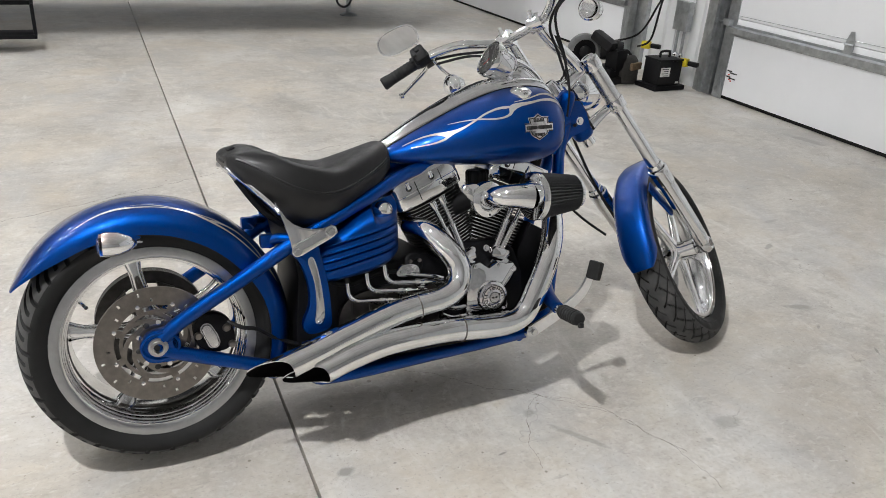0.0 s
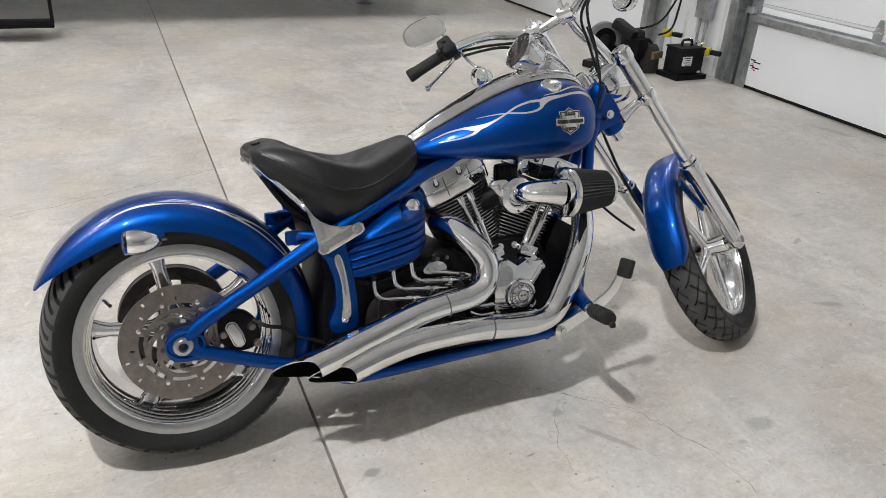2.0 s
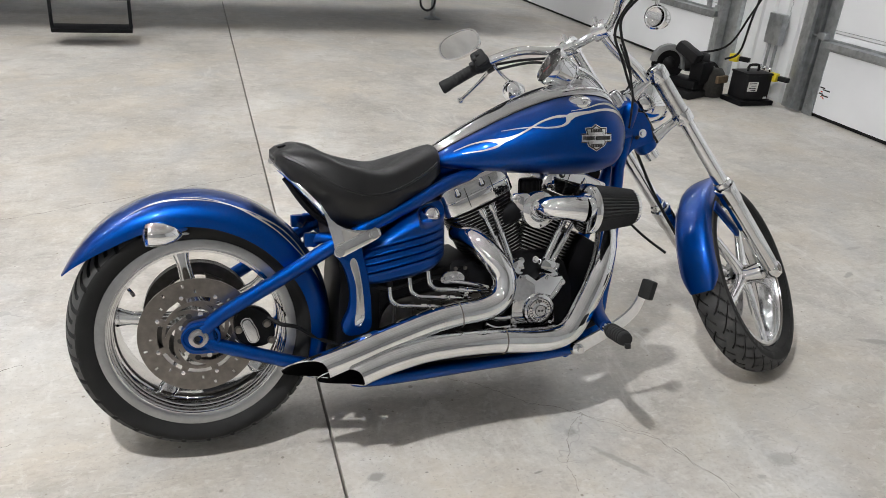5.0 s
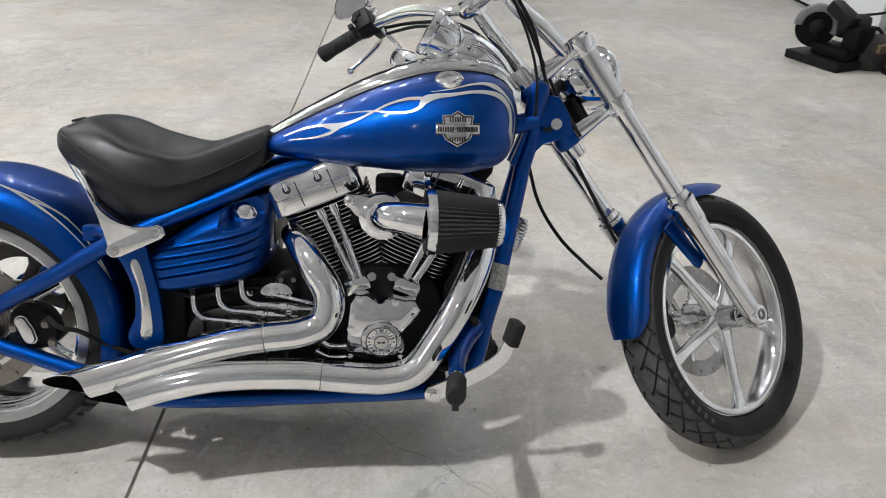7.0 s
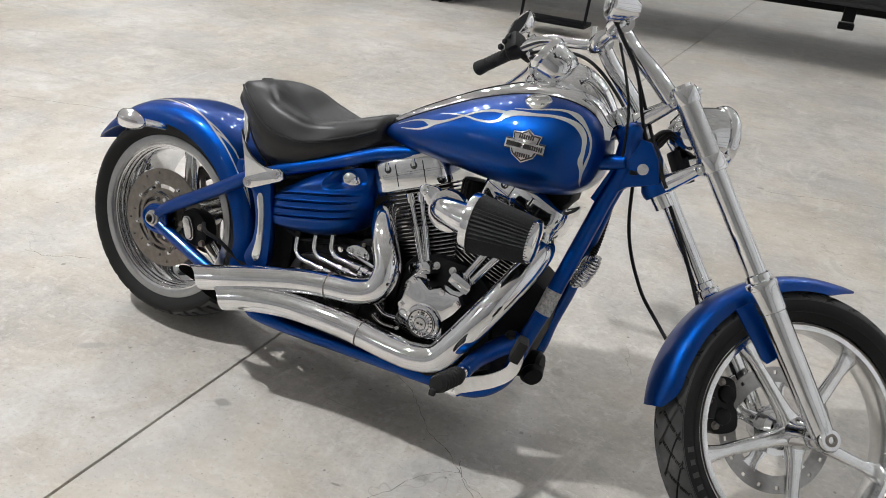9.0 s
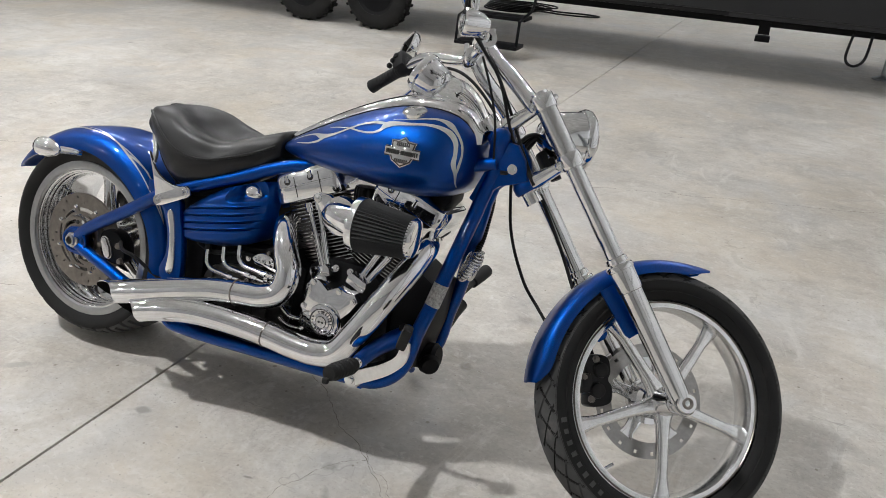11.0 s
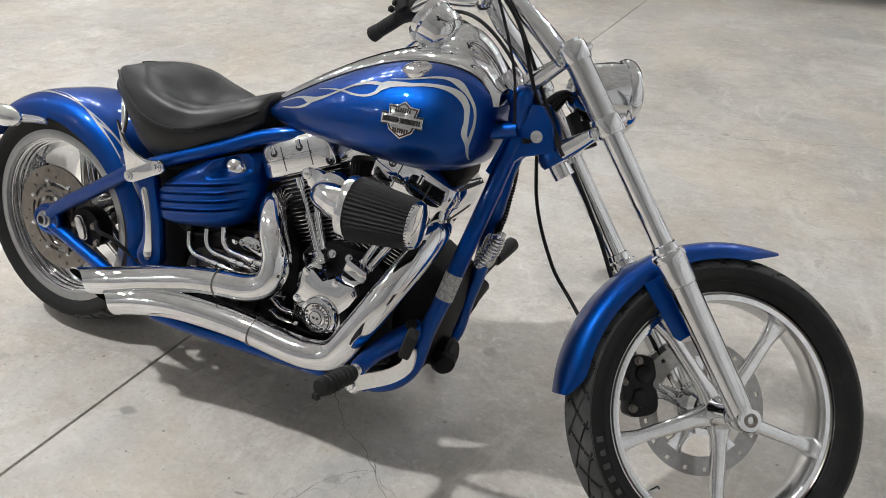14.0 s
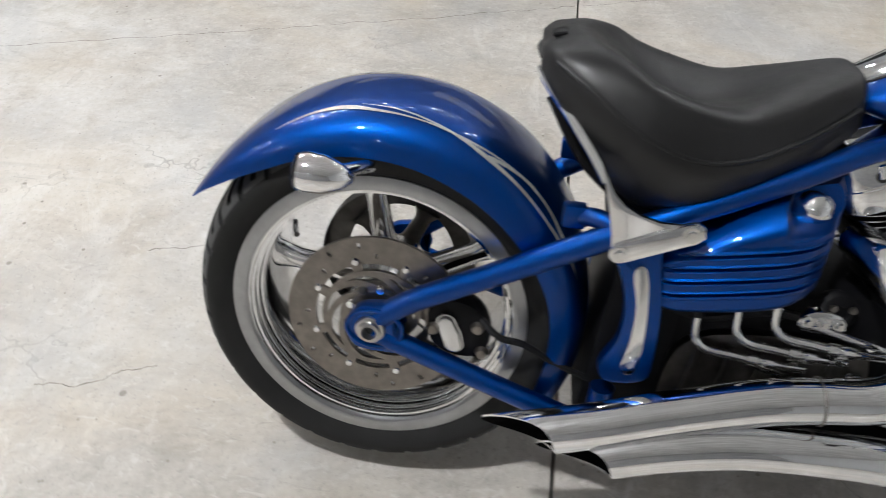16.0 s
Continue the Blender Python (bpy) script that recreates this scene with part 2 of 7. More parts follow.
BLACK = plain("black_powder_coat", (0.004, 0.004, 0.005), 0.5, 0.0, 0.2, 40, Specular_IOR_Level=0.16)
CALIPER = plain("black_caliper_enamel", (0.008, 0.008, 0.009), 0.38, 0.0, 0.2, 40, Specular_IOR_Level=0.35)
FIN = plain("black_cylinder_enamel", (0.005, 0.005, 0.006), 0.42, 0.0, 0.2, 40, Specular_IOR_Level=0.18)
PLASTIC = plain("black_plastic", (0.008, 0.008, 0.009), 0.5, 0.0, 0.2, 60, Specular_IOR_Level=0.25)
BAREALLOY = plain("bare_aluminium", (0.8, 0.8, 0.8), 0.3, 0.85, 0.06, 60)
GRIP = rubber("grip_rubber", 0.02)
WORN = rubber("worn_tread_rubber", 0.06)
FILTER = plain("grey_filter_gauze", (0.03, 0.031, 0.033), 0.8, 0.0, 0.3, 300, 0.3)
WHITE = plain("white_painted_steel", (0.76, 0.77, 0.78), 0.42, 0.0, 0.03, 3, 0.05)
DOORWHITE = plain("white_door_panel", (0.86, 0.87, 0.89), 0.45, 0.0, 0.025, 2, 0.08)
GALV = plain("galvanised_steel", (0.46, 0.48, 0.49), 0.38, 0.9, 0.2, 18, 0.1)
YELLOW = plain("yellow_plastic", (0.75, 0.6, 0.02), 0.45)
STICKER = plain("grey_sticker", (0.42, 0.42, 0.41), 0.5, 0.0, 0.5, 160)
LABEL = plain("pale_label", (0.7, 0.7, 0.68), 0.5)
GREYTOOL = plain("grey_tool_casting", (0.2, 0.205, 0.21), 0.45, 0.3)
DARKCANVAS = plain("dark_canvas", (0.03, 0.028, 0.025), 0.85, 0.0, 0.3, 50, 0.4)
TAN = plain("tan_canvas", (0.16, 0.11, 0.065), 0.85, 0.0, 0.3, 50, 0.4)
TRAILER = plain("dark_trailer_panel", (0.008, 0.009, 0.0115), 0.4, 0.0, 0.15, 5)
ORANGE = plain("orange_lens", (0.75, 0.18, 0.02), 0.25)
REDPLASTIC = plain("red_plastic", (0.5, 0.03, 0.02), 0.4)
# for print and dark marks, and for the painted shade of small holes
INK_SHADE = plain("dark_ink_and_shade", (0.02, 0.02, 0.02), 0.5)
CRACK = plain("crack_shadow_dirt", (0.12, 0.105, 0.085), 0.9)
SOOT = plain("exhaust_soot", (0.003, 0.003, 0.003), 0.9, 0.0, 0.2, 60, 0.1, Specular_IOR_Level=0.05)
GAP = plain("joint_sealant", (0.02, 0.02, 0.018), 0.9)
GLASS = glass("clear_glass")
MIRROR = Mat("mirror_glass", (0.9, 0.9, 0.9), 0.01, 1.0).m
CEILINGWHITE = plain("white_ceiling_liner", (0.68, 0.685, 0.69), 0.7, 0.0, 0.2, 2, 0.05)
# greys of two unseen walls, set by what chrome and paint should reflect
WALL_REFLECT_PALE = plain("unseen_wall_reflected_pale", (0.5, 0.5, 0.5), 0.7, 0.0, 0.15, 2, 0.05)
WALL_REFLECT_DULL = plain("unseen_wall_reflected_dull", (0.4, 0.4, 0.4), 0.6, 0.0, 0.15, 2, 0.05)
LED = emitter("led_diffuser", (0.992, 0.99, 0.985), LAMP_POWER * 0.25)
LED_BRIGHT = emitter("led_high_bay_diffuser", (0.992, 0.99, 0.985), LAMP_POWER * 2.3)


# ---- mesh helpers ----
def link_mesh(name, verts, faces, material, parent=None, label="", angle=38):
    me = bpy.data.meshes.new(name)
    me.from_pydata([tuple(v) for v in verts], [], faces)
    bm = bmesh.new()
    bm.from_mesh(me)
    bmesh.ops.recalc_face_normals(bm, faces=bm.faces)
    bm.to_mesh(me)
    bm.free()
    me.materials.append(material)
    me.shade_smooth()
    me.set_sharp_from_angle(angle=radians(angle))
    ob = new(name, me)
    if parent:
        ob.parent = parent
    if label:
        ob["label"] = label
    return ob


class Shape:
    """Collects verts and faces of one mesh."""

    def __init__(self):
        self.v, self.f = [], []

    def add(self, verts, faces):
        o = len(self.v)
        self.v += [Vector(p) for p in verts]
        self.f += [tuple(i + o for i in f) for f in faces]
        return self

    def rings(self, rings, closed=True, cap=True):
        n = len(rings[0])
        v = [p for r in rings for p in r]
        f = []
        for i in range(len(rings) - 1):
            for j in range(n if closed else n - 1):
                k = (j + 1) % n
                f.append((i * n + j, i * n + k, (i + 1) * n + k, (i + 1) * n + j))
        if cap and closed:
            f.append(tuple(range(n - 1, -1, -1)))
            f.append(tuple(range((len(rings) - 1) * n, len(rings) * n)))
        return self.add(v, f)

    def tube(self, pts, r, seg=14, smooth=6, cap=True, flat=None):
        pts, rad = spline(pts, smooth, r)
        frames = transport(pts)
        rings = []
        for p, (n, b), q in zip(pts, frames, rad):
            rings.append([p + (n * math.cos(2 * math.pi * k / seg) + b * math.sin(2 * math.pi * k / seg) * (flat or 1)) * q for k in range(seg)])
        return self.rings(rings, True, cap)

    def lathe(self, profile, origin=(0, 0, 0), axis=(0, 0, 1), seg=32, loop=False):
        """profile: (radius, height along the axis)."""
        axis = Vector(axis).normalized()
        n = axis.orthogonal().normalized()
        b = axis.cross(n)
        o = Vector(origin)
        rows = [[o + axis * h + (n * math.cos(2 * math.pi * k / seg) + b * math.sin(2 * math.pi * k / seg)) * max(r, 1e-5) for k in range(seg)] for r, h in profile]
        if loop:
            rows.append(rows[0])
            return self.rings(rows, True, False)
        return self.rings(rows, True, True)

    def box(self, centre, size, m=None, bevel=0.0):
        bm = bmesh.new()
        bmesh.ops.create_cube(bm, size=1.0)
        for v in bm.verts:
            v.co = Vector([a * b for a, b in zip(v.co, size)])
        if bevel:
            bmesh.ops.bevel(bm, geom=bm.edges[:], offset=bevel, segments=2, affect="EDGES", profile=0.6)
        m = (m or Matrix())
        c = Vector(centre)
        bm.verts.index_update()
        self.add([c + m.to_3x3() @ v.co for v in bm.verts], [[v.index for v in f.verts] for f in bm.faces])
        bm.free()
        return self

    def prism(self, poly, y0, y1, bevel=0.0, place=None):
        """poly: outline as (x, z); drawn between y0 and y1."""
        bm = bmesh.new()
        a = [bm.verts.new((x, y0, z)) for x, z in poly]
        b = [bm.verts.new((x, y1, z)) for x, z in poly]
        bm.faces.new(a)
        bm.faces.new(list(reversed(b)))
        n = len(poly)
        for i in range(n):
            bm.faces.new((a[i], b[i], b[(i + 1) % n], a[(i + 1) % n]))
        bmesh.ops.recalc_face_normals(bm, faces=bm.faces)
        if bevel:
            rim = [e for e in bm.edges if abs(e.verts[0].co.y - e.verts[1].co.y) < 1e-7]
            bmesh.ops.bevel(bm, geom=rim, offset=bevel, segments=2, affect="EDGES", profile=0.6)
        bm.verts.index_update()
        fn = place or (lambda p: p)
        self.add([fn(v.co.copy()) for v in bm.verts], [[v.index for v in f.verts] for f in bm.faces])
        bm.free()
        return self

    def ball(self, c, r, seg=16, squash=(1, 1, 1)):
        rows = []
        for i in range(1, seg // 2):
            t = math.pi * i / (seg // 2)
            rows.append([Vector(c) + Vector((math.sin(t) * math.cos(2 * math.pi * k / seg) * r * squash[0], math.sin(t) * math.sin(2 * math.pi * k / seg) * r * squash[1], math.cos(t) * r * squash[2])) for k in range(seg)])
        return self.rings(rows)

    def make(self, name, material, parent=None, label="", angle=38):
        return link_mesh(name, self.v, self.f, material, parent, label, angle)


def catmull(a, b, c, d, t):
    return 0.5 * ((2 * b) + (c - a) * t + (2 * a - 5 * b + 4 * c - d) * t * t + (3 * b - a - 3 * c + d) * t ** 3)


def spline(pts, n=6, r=None):
    """Smooth points through pts, n to a span, and the radii along them."""
    pts = [Vector(p) for p in pts]
    rad = list(r) if isinstance(r, (list, tuple)) else [r] * len(pts)
    if n <= 1 or len(pts) < 3:
        return pts, rad
    out, orad = [], []
    for i in range(len(pts) - 1):
        g = [pts[max(i - 1, 0)], pts[i], pts[i + 1], pts[min(i + 2, len(pts) - 1)]]
        h = [rad[max(i - 1, 0)], rad[i], rad[i + 1], rad[min(i + 2, len(pts) - 1)]]
        for k in range(n):
            out.append(catmull(*g, k / n))
            orad.append(catmull(*h, k / n) if r is not None else None)
    return out + [pts[-1]], orad + [rad[-1]]


def transport(pts):
    """Frames that do not twist along a line."""
    res = []
    prev = None
    for i, p in enumerate(pts):
        t = (pts[min(i + 1, len(pts) - 1)] - pts[max(i - 1, 0)]).normalized()
        if prev is None:
            n = t.orthogonal().normalized()
        else:
            n = (prev - t * prev.dot(t)).normalized()
        prev = n
        res.append((n, t.cross(n)))
    return res


def curve1(keys, x):
    """Smooth value at x through (x, value) keys."""
    if x <= keys[0][0]:
        return keys[0][1]
    for i in range(len(keys) - 1):
        if x <= keys[i + 1][0]:
            a, b = keys[i], keys[i + 1]
            m0 = (b[1] - keys[max(i - 1, 0)][1]) / max(b[0] - keys[max(i - 1, 0)][0], 1e-9)
            k2 = keys[min(i + 2, len(keys) - 1)]
            m1 = (k2[1] - a[1]) / max(k2[0] - a[0], 1e-9)
            h = b[0] - a[0]
            t = (x - a[0]) / h
            return (2 * t ** 3 - 3 * t * t + 1) * a[1] + (t ** 3 - 2 * t * t + t) * h * m0 + (-2 * t ** 3 + 3 * t * t) * b[1] + (t ** 3 - t * t) * h * m1
    return keys[-1][1]


def soft(poly, n=4):
    """A rounded outline through the corners of poly."""
    out = []
    k = len(poly)
    for i in range(k):
        g = [Vector((*poly[(i + j) % k], 0)) for j in (-1, 0, 1, 2)]
        for q in range(n):
            v = catmull(*g, q / n)
            out.append((v.x, v.y))
    return out


def frame_of(axis):
    """A turn whose z runs along axis."""
    return Vector(axis).to_track_quat("Z", "Y").to_matrix().to_4x4()

# ---- the building ----
SITE = pose(0.334, 0, 0, 0, 0, -4.8)
X0, X1, Y0, Y1 = -10.0, 4.3, -8.0, 12.5


def on_site(ob, label, category, kind="structure", group=""):
    ob.matrix_basis = SITE @ ob.matrix_basis
    return tagged(ob, label, category, group, kind)


def slab(x0, x1):
    s = Shape()
    xs, h = (x0, x1), 0.12
    s.box(((x0 + x1) / 2, (Y0 + Y1) / 2, -h / 2), (x1 - x0, Y1 - Y0, h), None, 0.004)
    return s


floor = Shape().box(((X0 + X1) / 2, (Y0 + Y1) / 2, -0.16), (X1 - X0 + 0.6, Y1 - Y0 + 0.6, 0.08)).make("floor", GAP)
on_site(floor, "pale grey polished concrete floor with a dark saw-cut joint", "floor")
for a, b in ((X0, -0.0035), (0.0035, X1)):
    slab(a, b).make("slab", CONCRETE, floor)


def crack(pts, w):
    """A hairline crack that wanders along pts."""
    line, _ = spline([(x, y, 0) for x, y in pts], 40)
    rows = []
    for i, p in enumerate(line):
        t = (line[min(i + 1, len(line) - 1)] - line[max(i - 1, 0)]).normalized()
        n = Vector((-t.y, t.x, 0))
        j = noise.noise(p * 13) * 0.016 + noise.noise(p * 45) * 0.006 + noise.noise(p * 150) * 0.002
        q = w * (0.35 + 0.9 * abs(noise.noise(p * 33 + Vector((5, 0, 0)))))
        rows.append([p + n * (j - q) + Vector((0, 0, 0.0008)), p + n * (j + q) + Vector((0, 0, 0.0008))])
    return Shape().rings(rows, False).make("crack", CRACK, floor, "dark hairline crack")


crack([(0.4, 0.181), (0.499, 0.125), (0.586, 0.032), (0.701, -0.047), (0.793, -0.101), (0.859, -0.156), (0.932, -0.25), (1.0, -0.42), (1.02, -0.6)], 0.0009)
crack([(-3.4, 0.78), (-2.2, 1.218), (-0.961, 1.702), (-0.01, 2.1)], 0.0019)
crack([(0.02, 2.11), (0.528, 2.327), (1.4, 2.655), (1.93, 2.83), (2.6, 3.1)], 0.0016)
crack([(0.75, -0.079), (0.674, -0.144), (0.609, -0.289), (0.59, -0.371)], 0.0008)
crack([(0.724, -0.046), (0.83, -0.15), (0.945, -0.262), (0.975, -0.359), (1.025, -0.451)], 0.0009)
crack([(-1.045, 0.02), (-0.948, 0.045), (-0.826, 0.118)], 0.0014)
crack([(-1.0, 0.445), (-0.94, 0.466), (-0.86, 0.49)], 0.0016)


def wall(name, x0, y0, x1, y1, z1, material, thick=0.15, z0=-0.1):
    s = Shape().box(((x0 + x1) / 2, (y0 + y1) / 2, (z0 + z1) / 2), (abs(x1 - x0) or thick, abs(y1 - y0) or thick, z1 - z0))
    ob = s.make(name, material)
    return on_site(ob, "plain steel-sided garage wall", "wall")


def ribbed_liner(y0, y1, z1, parent):
    """White ribbed steel sheet on the pier between the doors."""
    s = Shape()
    rows = []
    y, step = y0, 0.152
    prof = []
    while y < y1 - 1e-6:
        for dy, dx in ((0.0, 0.0), (0.055, 0.0), (0.068, -0.018), (0.092, -0.018), (0.105, 0.0)):
            if y + dy < y1:
                prof.append((y + dy, dx))
        y += step
    prof.append((y1, 0.0))
    for z in (0.0, z1):
        rows.append([(4.285 + dx, yy, z) for yy, dx in prof])
    s.rings([list(map(Vector, r)) for r in rows], closed=False)
    return s.make("ribbed_liner", WHITE, parent, "white ribbed steel liner sheet", 20)


DOOR_TOP = 3.6
east = Shape()
east.box((4.375, (Y0 - 2.4) / 2, 2.4), (0.15, -2.4 - Y0, 5.0))
east.box((4.375, 3.72, 2.4), (0.15, 1.16, 5.0))
east.box((4.375, (9.2 + Y1) / 2, 2.4), (0.15, Y1 - 9.2, 5.0))
for a, b in ((-2.4, 3.14), (4.3, 9.2)):
    east.box((4.375, (a + b) / 2, (DOOR_TOP + 4.9) / 2), (0.15, b - a, 4.9 - DOOR_TOP))
east = on_site(east.make("wall_east", WHITE), "white steel-lined garage wall with two overhead doors", "wall")
ribbed_liner(3.34, 4.16, 4.85, east)
wall("wall_north", X0, Y1, X1 + 0.15, Y1, 4.9, WHITE)
# south and west walls are out of view; the south is darker for reflections
wall("wall_south", X0, Y0, X1 + 0.15, Y0, 4.9, WALL_REFLECT_DULL)
wall("wall_west", X0, Y0, X0, Y1, 4.9, WALL_REFLECT_PALE)
ceil = Shape().box(((X0 + X1) / 2, (Y0 + Y1) / 2, CEILING + 0.05), (X1 - X0 + 0.4, Y1 - Y0 + 0.4, 0.1)).make("ceiling", CEILINGWHITE)
on_site(ceil, "white lined garage ceiling", "ceiling")


def overhead_door(name, y0, y1):
    """White sectional garage door: panels, struts, hinges, end plates, tracks."""
    root = Shape().box((4.30, (y0 + y1) / 2, 0.012), (0.05, y1 - y0, 0.03), None, 0.006).make(name, RUBBER)
    on_site(root, "closed white sectional overhead door with grey steel struts", "garage door")
    h = 0.61
    for k in range(6):
        p = Shape().box((4.275, (y0 + y1) / 2, 0.028 + h * (k + 0.5)), (0.05, y1 - y0, h - 0.004), None, 0.004).make("door_panel", DOORWHITE, root)
        if k in (0, 1, 3):
            z = 0.028 + h * k + 0.52
            st = Shape()
            # hat-shaped stiffener
            prof = [(0.0, -0.045), (-0.004, -0.045), (-0.006, -0.028), (-0.05, -0.02), (-0.05, 0.02), (-0.006, 0.028), (-0.004, 0.045), (0.0, 0.045)]
            st.rings([[Vector((4.249 + x, y, z + zz)) for x, zz in prof] for y in (y0 + 0.06, y1 - 0.06)])
            st.make("strut", GALV, p, "grey steel strut", 20)
        for yy in [y1 - 1.16 * j for j in range(1, 5)]:
            hg = Shape()
            z = 0.028 + h * (k + 1)
            hg.prism([(-0.028, -0.085), (0.028, -0.085), (0.036, -0.02), (0.03, 0.03), (0.012, 0.085), (-0.012, 0.085), (-0.03, 0.03), (-0.036, -0.02)], -0.004, 0.004, 0, lambda v: Vector((4.243 + v.y, yy + v.x, z + v.z)))
            hg.tube([(4.235, yy - 0.035, z), (4.235, yy + 0.035, z)], 0.009, 8, 1)
            hg.make("hinge", GALV, p, "galvanised hinge", 25)
    for yy, s in ((y1, 1), (y0, -1)):
        tr = Shape()
        tr.box((4.247, yy - s * 0.055, 1.85), (0.006, 0.11, 3.7))
        tr.make("end_stile", GALV, root, "grey steel end stile")
        for k in range(6):
            z = 0.028 + h * (k + 1) if k else 0.6
            rl = Shape()
            rl.box((4.22, yy - s * 0.04, z), (0.05, 0.07, 0.05), None, 0.006)
            rl.tube([(4.2, yy - s * 0.02, z), (4.2, yy + s * 0.07, z)], 0.006, 8, 1)
            rl.lathe([(0.0, -0.006), (0.022, -0.006), (0.022, 0.006), (0.0, 0.006)], (4.2, yy + s * 0.065, z), (0, 1, 0), 14)
            rl.make("roller", GALV, root, "steel roller in the track")
        br = Shape()
        br.prism([(-0.05, 0), (0.05, 0), (0.05, 0.05), (0.02, 0.1), (0.0, 0.18), (-0.02, 0.1), (-0.05, 0.05)], -0.003, 0.003, 0, lambda v: Vector((4.238 + v.y, yy - s * 0.06 + v.x, 0.03 + v.z)))
        for j in range(5):
            br.ball((4.234, yy - s * (0.03 + 0.015 * (j % 3)), 0.05 + 0.025 * j), 0.006, 8)
        br.make("bottom_bracket", GALV, root, "galvanised bottom bracket")
        rail = Shape()
        rail.rings([[Vector((x, yy + s * yy2, z)) for x, yy2 in ((4.16, 0.045), (4.16, 0.09), (4.235, 0.09), (4.235, 0.045), (4.23, 0.045), (4.23, 0.086), (4.165, 0.086), (4.165, 0.045))] for z in (0.02, 3.75)])
        rail.make("track", GALV, root, "galvanised roller track", 20)
        an = Shape().box((4.262, yy + s * 0.13, 1.9), (0.045, 0.2, 3.8), None, 0.003)
        an.make("jamb", GALV, root, "grey steel jamb")
    cable = Shape().tube([(4.236, y1 - 0.05, 0.66), (4.236, y0 + 0.05, 0.70)], 0.0022, 6, 1)
    cable.make("cable", GALV, root, "thin steel cable")
    return root


door_a = overhead_door("door_1", -2.4, 3.1)
overhead_door("door_2", 4.34, 9.2)
decal = Shape()
for k, (w, z) in enumerate(((0.05, 0.235), (0.075, 0.222), (0.045, 0.19), (0.07, 0.18))):
    decal.box((4.2485, 3.0 - 0.02 - w / 2 + 0.02 * (k % 2) - 0.05 * (k % 2), z), (0.002, w, 0.009))
decal.make("decal", INK_SHADE, door_a, "small dark printed marks")
decal2 = Shape()
for k, (w, z) in enumerate(((0.02, 0.205), (0.03, 0.168), (0.015, 0.158))):
    decal2.box((4.2485, 2.955 - 0.015 * k, z), (0.002, w, 0.007))
decal2.make("decal", REDPLASTIC, door_a, "small red printed marks")


def ceiling_lamp(material, label):
    lamp = Shape().lathe([(0.0, 0.0), (0.12, 0.0), (0.13, 0.02), (0.12, 0.05), (0.07, 0.08), (0.06, 0.16), (0.0, 0.16)], (0, 0, 0), (0, 0, 1), 28).make("ceiling_lamp", GALV)
    Shape().lathe([(0.0, -0.03), (0.06, -0.028), (0.1, -0.016), (0.11, -0.002), (0.0, -0.002)], (0, 0, 0), (0, 0, 1), 28).make("diffuser", material, lamp, "bright round diffuser")
    return tagged(lamp, label, "lamp", "ceiling lamps")


HIGH_BAY = [(-1.56, -1.17)]
LAMPS = [(-7.2, -1.17), (-4.4, 3.6), (-3.9, 3.6), (-1.56, 6.3), (2.9, 4.7), (-7.2, -6.9), (-4.4, 10.5), (1.2, 10.8)]
LAMPS = [(x + dx, y + dy) for x, y in LAMPS for dx, dy in ((-0.9, -0.55), (-0.3, 0.7), (0.35, -0.7), (0.95, 0.5))] + [(-1.6, -6.9)]
for spots, material, label in ((HIGH_BAY, LED_BRIGHT, "strong round LED high-bay lamp under the ceiling"), (LAMPS, LED, "round grey LED lamp under the ceiling")):
    first_lamp = ceiling_lamp(material, label)
    first_lamp.matrix_basis = SITE @ pose(*spots[0], CEILING - 0.17)
    for x, y in spots[1:]:
        copy_thing(first_lamp, SITE @ pose(x, y, CEILING - 0.17))


# ---- the trailer ----
def wheel_plain(r=0.37, w=0.2):
    ty = Shape().lathe([(0.22, -w / 2), (0.28, -w / 2 - 0.008), (0.33, -w / 2), (r - 0.012, -w / 2 + 0.02), (r, -w / 2 + 0.045), (r, w / 2 - 0.045), (r - 0.012, w / 2 - 0.02), (0.33, w / 2), (0.28, w / 2 + 0.008), (0.22, w / 2)], (0, 0, 0), (0, 1, 0), 48, True)
    rim = Shape().lathe([(0.215, -0.08), (0.225, -0.095), (0.19, -0.08), (0.17, -0.03), (0.1, -0.02), (0.09, -0.05), (0.05, -0.06), (0.0, -0.06)], (0, 0, 0), (0, 1, 0), 32)
    for k in range(8):
        a = 2 * math.pi * k / 8
        rim.ball((math.cos(a) * 0.075, -0.062, math.sin(a) * 0.075), 0.012, 8)
    return ty, rim


